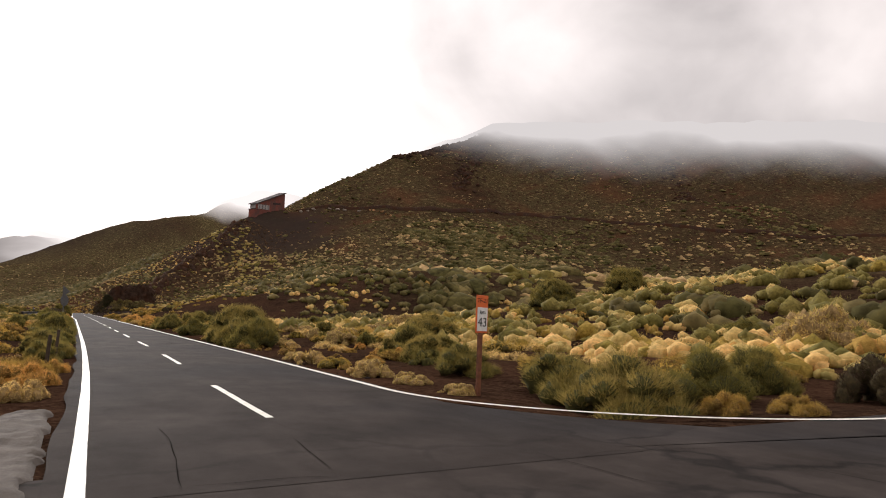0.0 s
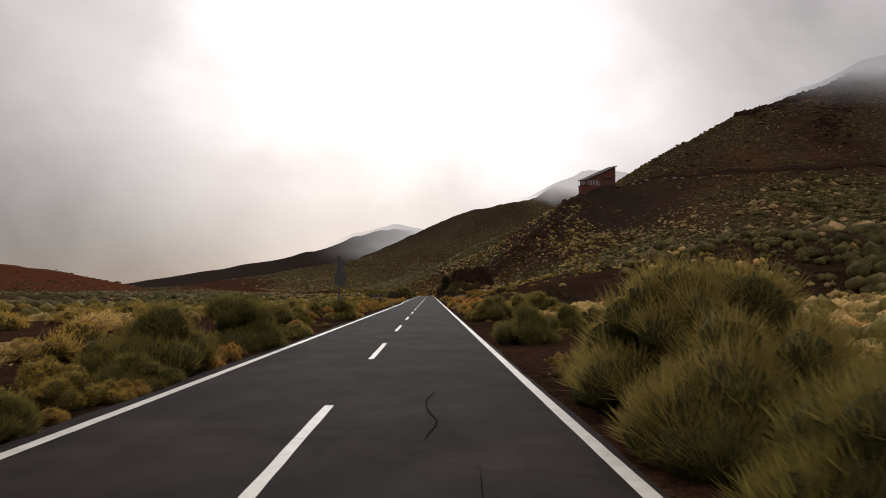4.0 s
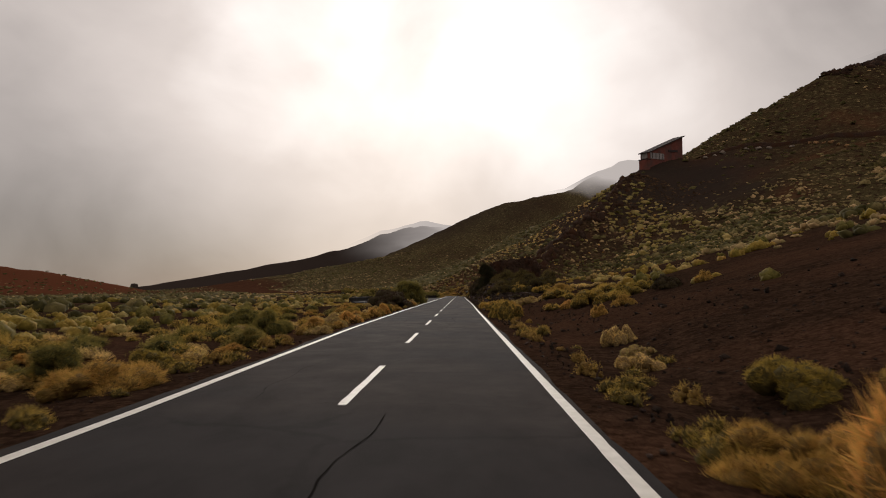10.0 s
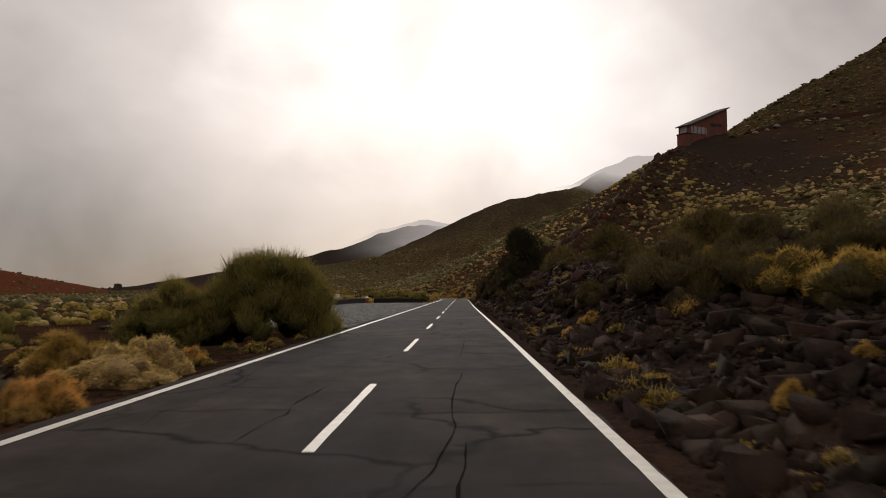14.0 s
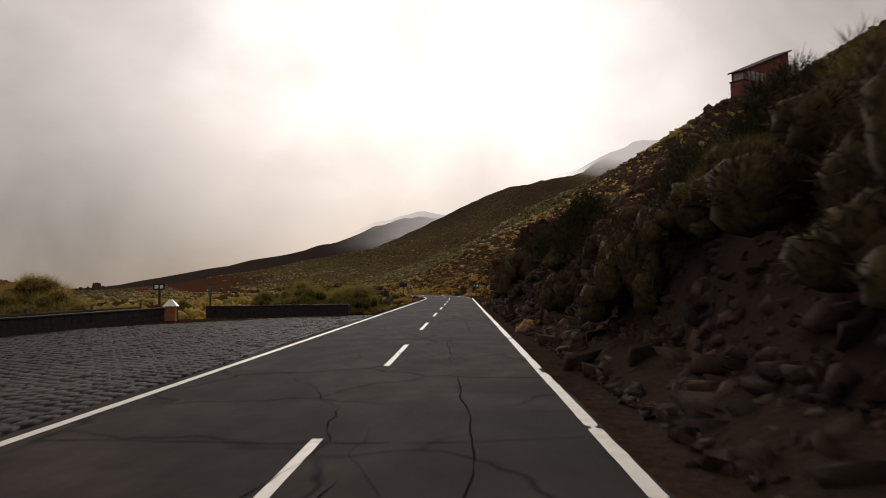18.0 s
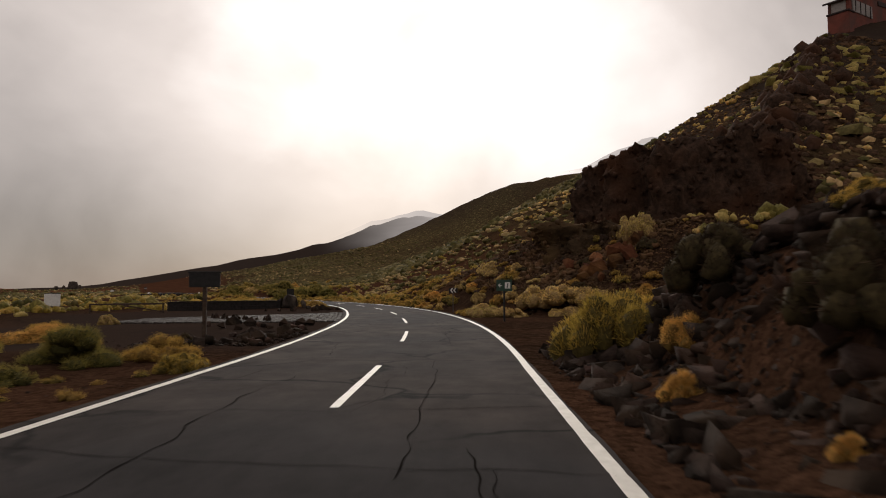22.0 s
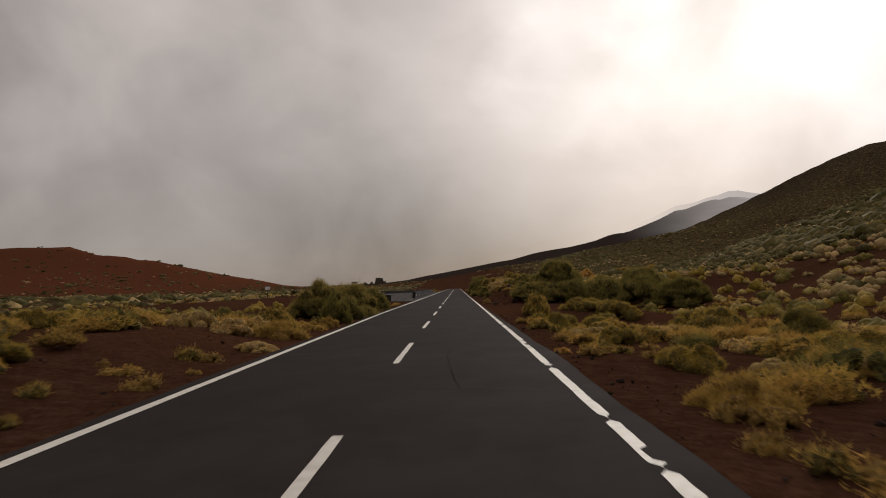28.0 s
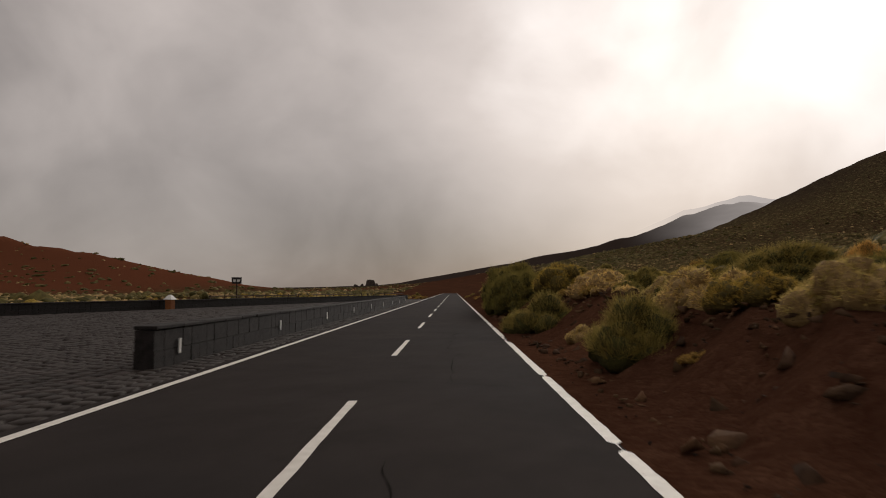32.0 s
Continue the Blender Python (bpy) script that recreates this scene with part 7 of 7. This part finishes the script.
# thicket behind the bare pull-off, and cushions by the bend
grow("bigbroom", [(-40.6, 466.2, 2.1, 0.85), (-37.6, 466.0, 2.4, 0.85), (-34.2, 465.0, 2.5, 0.9), (-31, 463.5, 2.5, 0.9), (-35.2, 469.5, 2.6, 0.95)])
grow("tan", [(2.3, 362.4, 1.25, 0.95), (1.4, 344.6, 1.5, 0.75), (2.6, 343.8, 1.2, 0.8), (-58.7, 497.2, 1.2, 0.9)])
grow("gold", [(3.8, 357.2, 1.1, 0.95), (1.0, 359.0, 0.8, 0.8)])
grow("olive", [(1.2, 350.6, 0.8, 0.6)])
for k in range(26):
    grow(("brown", "dark", "brown")[k % 3], [(*rs(random.uniform(200, 300), random.uniform(5.9, 7.8)), random.uniform(0.7, 1.25), random.uniform(0.8, 1.1))])
for k in range(46):                         # dead brush hanging over the lip of the bank
    grow(("brown", "brown", "dark")[k % 3] if k < 18 else "brown", [(*rs(178 + 3.05 * k + random.uniform(-1.2, 1.2), random.uniform(5.2, 6.5)), random.uniform(0.8, 1.3) * (1.45 if 19 < k < 28 else 0.65 if k < 18 else 1.0), random.uniform(0.85, 1.15))])
grow("bigbroom", [(*rs(459.5, -5.6), 1.55, 0.9), (*rs(462.5, -6.3), 1.9, 0.9), (*rs(466, -7.0), 2.1, 0.9), (*rs(470, -7.8), 2.0, 0.9)])
grow("bigbroom", [(-7.9, 283, 2.5, 0.85), (-9.5, 287, 2.2, 0.85), (-11, 279.5, 2.3, 0.9)])
for k in range(22):
    grow(("gold", "brown", "olive", "tan")[k % 4], [(*rs(random.uniform(336, 350), random.uniform(10.5, 22)), random.uniform(0.4, 0.9), random.uniform(0.7, 1.1))])
grow("gold", [(*rs(480.5, -9.5), 0.9, 1.0), (*rs(481.5, -8.2), 0.8, 1.0), (*rs(479.5, -10.8), 0.9, 0.9), (*rs(483.5, -9.6), 0.7, 1.0)])
# large clumps on the bank and slope past the viewpoint
for k in range(46):
    grow(random.choice(("broom", "olive", "broom", "tan")), [(*rs(random.uniform(486, 640), random.uniform(9, 34)), random.uniform(1.2, 2.6), random.uniform(0.5, 0.75))])


# between them, by stretch: share of each kind near the verge
def verge():
    r = np.random.default_rng(17)
    mixes = ((-15, 35, "broom tan gold olive"), (35, 110, "gold olive gold broom"), (110, 150, "tan gold tan olive"), (150, 330, "olive brown gold broom"), (345, 430, "gold olive gold tan"), (430, 640, "olive broom tan gold"))
    for s0, s1, kinds in mixes:
        kinds = kinds.split()
        n = int((s1 - s0) * 1.0)
        for i in range(n):
            s = r.uniform(s0, s1)
            side = 1 if r.random() < 0.5 else -1
            d = side * (4.4 + r.gamma(1.6, 3.2))
            if side < 0:
                d -= 0.2
            elif 94 < s < 144 and d < 18 and i % 5:      # open slope
                continue
            x, y = rs(s, d)
            ok, *_ = clear_of_road(np.array([x]), np.array([y]), 4.0)
            if not ok[0] or (440 < s < 474 and 0 < d < 15) or (187 < s < 275 and -19 < d < 0) or (s < -4 and d > 0) or (s > 476 and s < 600 and -32 < d < 0):
                continue
            k = kinds[r.integers(0, len(kinds))]
            sz = {"broom": r.uniform(0.6, 1.3), "olive": r.uniform(0.45, 1.0), "tan": r.uniform(0.35, 0.8), "gold": r.uniform(0.3, 0.65), "brown": r.uniform(0.4, 0.9)}[k]
            if abs(d) - sz * 0.8 < 3.6 or not room(x, y, sz) or (62 < s < 150 and 5 < d < 26 and i % 6) or (150 < s < 330 and 0 < d < 7):
                continue
            grow(k, [(x, y, sz, r.uniform(0.7, 1.05))])


verge()


def tufted(name, x, y, size, tall, material, seed, label, blades=800):
    """Shrubs near the road, too many to count: lobed bodies with fine blades, joined."""
    r = np.random.default_rng(seed)
    z = ground_z(x, y)
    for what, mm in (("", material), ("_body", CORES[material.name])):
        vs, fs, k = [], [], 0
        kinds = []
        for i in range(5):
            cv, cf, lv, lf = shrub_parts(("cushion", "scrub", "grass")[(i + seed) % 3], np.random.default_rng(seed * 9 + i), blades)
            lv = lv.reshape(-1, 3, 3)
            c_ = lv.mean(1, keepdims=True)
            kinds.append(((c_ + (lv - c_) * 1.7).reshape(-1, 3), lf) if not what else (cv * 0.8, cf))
        a = np.random.default_rng(seed + 1).uniform(0, 6.28, len(x))
        for i in range(len(x)):
            v, f = kinds[i % 5]
            ca, sa = math.cos(a[i]), math.sin(a[i])
            vs.append(np.stack([x[i] + size[i] * (v[:, 0] * ca - v[:, 1] * sa), y[i] + size[i] * (v[:, 0] * sa + v[:, 1] * ca), z[i] + size[i] * tall[i] * (v[:, 2] - 0.05)], 1))
            fs.append(f + k)
            k += len(v)
        tagged(new(name + what, mesh_np(name + what, np.concatenate(vs), np.concatenate(fs), mm, bool(what))), label, "shrubs", kind="stuff")


def mid_scrub():
    spec = (("mid_olive_scrub", M_OLIVE, "olive-green scrub covering the ground beside the road", 7000, 0.35, 1.1), ("mid_dry_scrub", M_TAN, "straw-coloured cushion shrubs covering the ground beside the road", 5200, 0.25, 0.85),
            ("mid_gold_scrub", M_GOLD, "golden dry grass and brush beside the road", 4200, 0.25, 0.65), ("mid_broom_scrub", M_GREEN, "green broom scrub beside the road", 2400, 0.5, 1.2))
    for i, (nm, m_, lab, n, a, b) in enumerate(spec):
        r = np.random.default_rng(300 + i)
        s, d = r.uniform(-60, 660, n), np.sign(r.normal(size=n)) * (6.0 + r.gamma(1.3, 13, n))
        x, y = road_xy(s, d)
        ok, s2, d2 = clear_of_road(x, y, 6.0)
        ok &= (np.abs(d2) < 60) & ~((s > 440) & (s < 474) & (d > 0) & (d < 15)) & ~((s > 160) & (s < 325) & (d > 0) & (d < 12))
        ok &= ~((s > 187) & (s < 275) & (d > -19) & (d < 0)) & ~((s > 476) & (s < 604) & (d > -36) & (d < 0)) & ~((s > 318) & (s < 372) & (d > -24) & (d < 0)) & ~((s > 346) & (s < 385) & (d > 0) & (d < 22))
        bare = np.maximum(step(s, 60, 70) * step(-s, -152, -140) * (d > 0) * (0.96 - 0.6 * step(d, 22, 34)), step(s, 150, 156) * step(-s, -205, -180) * (d > 0) * (0.8 if i in (0, 3) else 0.5))      # dark open slope
        ok &= r.uniform(0, 1, n) < np.clip(0.65 + 1.2 * fbm(x, y, 16, 3, 90 + i), 0.05, 1) * (1 - bare)
        ok &= (np.abs(d) > 13) | (r.uniform(0, 1, n) < 0.55)
        x, y, d = x[ok], y[ok], d[ok]
        size, tall = r.uniform(a, b, len(x)), r.uniform(0.7, 1.1, len(x))
        close = np.abs(d) < 15
        clumps(nm, x[~close], y[~close], size[~close], tall[~close], m_, 40 + i, lab, True)
        tufted(nm.replace("mid", "near"), x[close], y[close], size[close], tall[close], m_, 44 + i, lab)


mid_scrub()
for k in range(210):
    GOLD_PATCH.append((*rs(random.uniform(378, 446), random.uniform(8, 30)), random.uniform(0.4, 0.95), random.uniform(0.7, 1.0)))
gp = np.array(GOLD_PATCH)
tufted("dry_grass_patch", gp[:, 0], gp[:, 1], gp[:, 2], gp[:, 3], M_GOLD, 50, "golden-brown dry grass crowding the verges")


def slope_scrub():
    """Rounded shrubs standing apart on the foot of the slope by the start, and on the spur."""
    for i, (nm, m_, n, a, b, lab) in enumerate((("slope_cushions", M_TAN, 4800, 0.5, 1.35, "rounded straw-coloured cushions on the foot of the slope"), ("slope_broom", M_GREEN, 1600, 0.6, 1.6, "rounded green brooms on the foot of the slope"), ("slope_brush", M_GOLD, 700, 0.4, 1.0, "rust-gold dry brush on the foot of the slope"))):
        r = np.random.default_rng(800 + i)
        x = np.concatenate([r.uniform(9, 150, n), r.uniform(14, 105, n // 4), r.uniform(10, 75, n // 2), r.uniform(70, 260, n)])
        y = np.concatenate([r.uniform(-60, 110, n), r.uniform(345, 500, n // 4), r.uniform(-40, 65, n // 2), r.uniform(-40, 330, n)])
        grown = np.where(x > 70, r.uniform(1.2, 1.9, len(x)), 1.0)
        ok, s, d = clear_of_road(x, y, 11)
        ok &= ~((s > 62) & (s < 150) & (d < 30 + 8 * fbm(x, y, 20, 2, 60)))
        ok &= r.uniform(0, 1, len(x)) < np.clip(0.55 + 1.9 * fbm(x, y, 24, 3, 140 + 3 * i), 0.04, 1)
        x, y = x[ok], y[ok]
        size, tall = grown[ok] * r.uniform(a, b, len(x)) * r.uniform(0.6, 1, len(x)), r.uniform(0.75, 1.1, len(x))
        up = x > 75
        clumps(nm, x[~up], y[~up], size[~up], tall[~up], m_, 80 + i, lab, True)
        clumps(nm.replace("slope", "hillside"), x[up], y[up], size[up], tall[up], m_, 84 + i, lab, False)


slope_scrub()


def verge_fringe():
    """Dry grass and small scrub right at the edge of the asphalt."""
    for i, (nm, m_, n, lab) in enumerate((("verge_grass", M_GOLD, 1500, "dry golden grass fringe along the asphalt edge"), ("verge_scrub", M_OLIVE, 1100, "low olive scrub fringe along the asphalt edge"))):
        r = np.random.default_rng(700 + i)
        s = r.uniform(-9, 640, n)
        side = r.random(n) < 0.5
        d = np.where(side, 3.75, d_left(s) - 0.75) + np.where(side, 1, -1) * r.gamma(1.4, 0.8, n)
        x, y = road_xy(s, d)
        ok, *_ = clear_of_road(x, y, 3.5)
        ok &= ~(side & (s > 198) & (s < 348)) & ~(side & (s > 480)) & ~(~side & (s > 185) & (s < 276)) & ~(~side & (s > 318) & (s < 364)) & ~(~side & (s > 476) & (s < 602)) & ~(side & (s < -5))
        ok &= r.random(n) < np.clip(0.6 + 1.6 * fbm(s, np.where(side, 0.0, 50.0), 9, 3, 33 + i), 0, 1)
        tufted(nm, x[ok], y[ok], r.uniform(0.16, 0.45, ok.sum()), r.uniform(0.8, 1.4, ok.sum()), m_, 60 + i, lab, 300)


verge_fringe()

# ---- trees ----


def limb_mesh(paths, seg=7):
    """Tapered bent tubes along lists of (point, radius)."""
    vs, fs, k = [], [], 0
    for path in paths:
        for (p_, rad) in path:
            for a in range(seg):
                t = 2 * math.pi * a / seg
                vs.append((p_[0] + rad * math.cos(t), p_[1] + rad * math.sin(t), p_[2]))
        for i in range(len(path) - 1):
            for a in range(seg):
                b = (a + 1) % seg
                fs.append((k + i * seg + a, k + i * seg + b, k + (i + 1) * seg + b, k + (i + 1) * seg + a))
        k += len(path) * seg
    return np.array(vs), np.array(fs)


def bent(p0, direction, length, r0, r1, n, wob, r):
    pts, p_, d = [], np.array(p0, float), np.array(direction, float)
    for i in range(n + 1):
        pts.append((p_.copy(), r0 + (r1 - r0) * i / n))
        d = d + r.normal(size=3) * wob
        d /= np.linalg.norm(d)
        p_ = p_ + d * length / n
    return pts


def roadside_tree(x, y, h, spread, seed, label, material):
    r = np.random.default_rng(seed)
    ob = empty("tree", pose(x, y, gz(x, y) - 0.1), label, "tree", "roadside trees")
    trunk = [bent((0, 0, 0), (r.normal() * 0.15, r.normal() * 0.15, 1), h * 0.5, 0.20, 0.11, 6, 0.12, r)]
    top = trunk[0][-1][0]
    v, f = limb_mesh(trunk)
    t_ = new("trunk", mesh_np("trunk", v, f, M_WOOD, True))
    t_.parent = ob
    ends = []
    limbs = []
    for k in range(9):
        a = k * 2.4 + r.normal() * 0.3
        st = trunk[0][2 + k % 4][0]
        pth = bent(st, (math.cos(a), math.sin(a), r.uniform(0.7, 1.8)), spread * r.uniform(0.4, 0.62), 0.075, 0.02, 5, 0.2, r)
        limbs.append(pth)
        ends += [pth[-1][0], pth[3][0]]
    for pth in limbs:
        v, f = limb_mesh([pth], 5)
        l_ = new("limb", mesh_np("limb", v, f, M_WOOD, True))
        l_.parent = ob
    lv_all, lf_all, cv_all, cf_all, a, c = [], [], [], [], 0, 0
    n_col = 46 if h > 4 else 20
    for _ in range(n_col):                   # a column of clumps round the stem, full to the ground
        f_, a_ = r.uniform(0.06, 1.0), r.uniform(0, 6.28)
        rad_ = spread * 0.75 * math.sin(math.pi * min(0.97, 0.22 + 0.72 * f_)) * math.sqrt(r.uniform(0.1, 1))
        ends.append(np.array((rad_ * math.cos(a_), rad_ * math.sin(a_), h * f_)))
    for e in ends:
        cv, cf, lv, lf = shrub_parts("broom", r, 900 if h > 4 else 420)
        q = spread * r.uniform(0.34, 0.58)
        sc = np.array((q, q, q * 0.95))
        mid_ = lv.reshape(-1, 3, 3).mean(1, keepdims=True)
        lv = (mid_ + (lv.reshape(-1, 3, 3) - mid_) * 1.9).reshape(-1, 3)
        lv_all.append(lv * sc + e - (0, 0, q * 0.3))
        lf_all.append(lf + a)
        a += len(lv)
        cv_all.append(cv * sc * 0.5 + e - (0, 0, q * 0.3))
        cf_all.append(cf + c)
        c += len(cv)
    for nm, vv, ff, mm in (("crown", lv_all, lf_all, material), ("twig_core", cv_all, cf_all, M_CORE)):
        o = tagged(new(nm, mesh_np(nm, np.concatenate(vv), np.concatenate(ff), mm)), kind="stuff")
        o.parent = ob


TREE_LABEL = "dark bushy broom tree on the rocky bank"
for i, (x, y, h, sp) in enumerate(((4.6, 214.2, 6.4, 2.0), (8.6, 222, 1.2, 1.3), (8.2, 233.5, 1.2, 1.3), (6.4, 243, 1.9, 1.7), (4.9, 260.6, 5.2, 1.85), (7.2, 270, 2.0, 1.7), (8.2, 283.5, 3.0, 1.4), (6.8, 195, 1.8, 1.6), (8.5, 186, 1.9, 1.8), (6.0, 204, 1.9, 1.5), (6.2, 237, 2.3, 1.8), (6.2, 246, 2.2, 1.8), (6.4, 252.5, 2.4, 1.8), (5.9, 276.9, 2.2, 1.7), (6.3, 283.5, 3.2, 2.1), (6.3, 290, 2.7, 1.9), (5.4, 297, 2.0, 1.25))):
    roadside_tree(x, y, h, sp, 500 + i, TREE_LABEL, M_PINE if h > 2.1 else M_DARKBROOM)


def dead_tree(x, y, h, seed, label):
    r = np.random.default_rng(seed)
    ob = empty("dead_tree", pose(x, y, gz(x, y) - 0.1), label, "tree")
    paths = []

    def fork(p0, d0, ln, rad, level):
        pth = bent(p0, d0, ln, rad, rad * 0.55, 4, 0.25, r)
        paths.append(pth)
        if level:
            for _ in range(3):
                dd = np.array(d0) * 0.6 + r.normal(size=3) * 0.75 + (0, 0, 0.25)
                fork(pth[r.integers(2, 5)][0], dd / np.linalg.norm(dd), ln * 0.72, rad * 0.5, level - 1)
    fork((0, 0, 0), (0.1, 0, 1), h * 0.5, 0.08, 3)
    v, f = limb_mesh(paths[:1], 6)
    o = new("trunk", mesh_np("trunk", v, f, M_BROWN))
    o.parent = ob
    v, f = limb_mesh(paths[1:], 4)
    o = tagged(new("branchwork", mesh_np("branchwork", v, f, M_BROWN)), kind="stuff")
    o.parent = ob


dead_tree(-8.8, 165.5, 2.9, 71, "bare dead shrub with twisted grey branches")
dead_tree(*rs(468, -7.2), 3.3, 73, "bare twiggy branches above a broom thicket")
dead_tree(5.3, 257.5, 1.5, 72, "bare dead branches in front of a dark bush")

# ---- stone posts at the verge ----
for x, y in ((2.0, 263.9),):
    ob = empty("stone_post", pose(x, y, gz(x, y) - 0.05, 0, 2, 10), "weathered stone marker post at the road edge", "post")
    part("shaft", box_bm(0.2, 0.2, 1.15, (0, 0, 0), 0.03), M_ROCK, ob)
for i, (x, y) in enumerate(((-5.0, 2.2), (-5.1, -2.6))):
    ob = empty("wooden_post", pose(x, y, gz(x, y) - 0.05, 2, 3, 10), "grey weathered wooden post in roadside grass", "post", "grey posts")
    part("shaft", tube_bm(0.05, 0.04, 1.0, (0, 0, 0), 8), M_WOOD, ob)
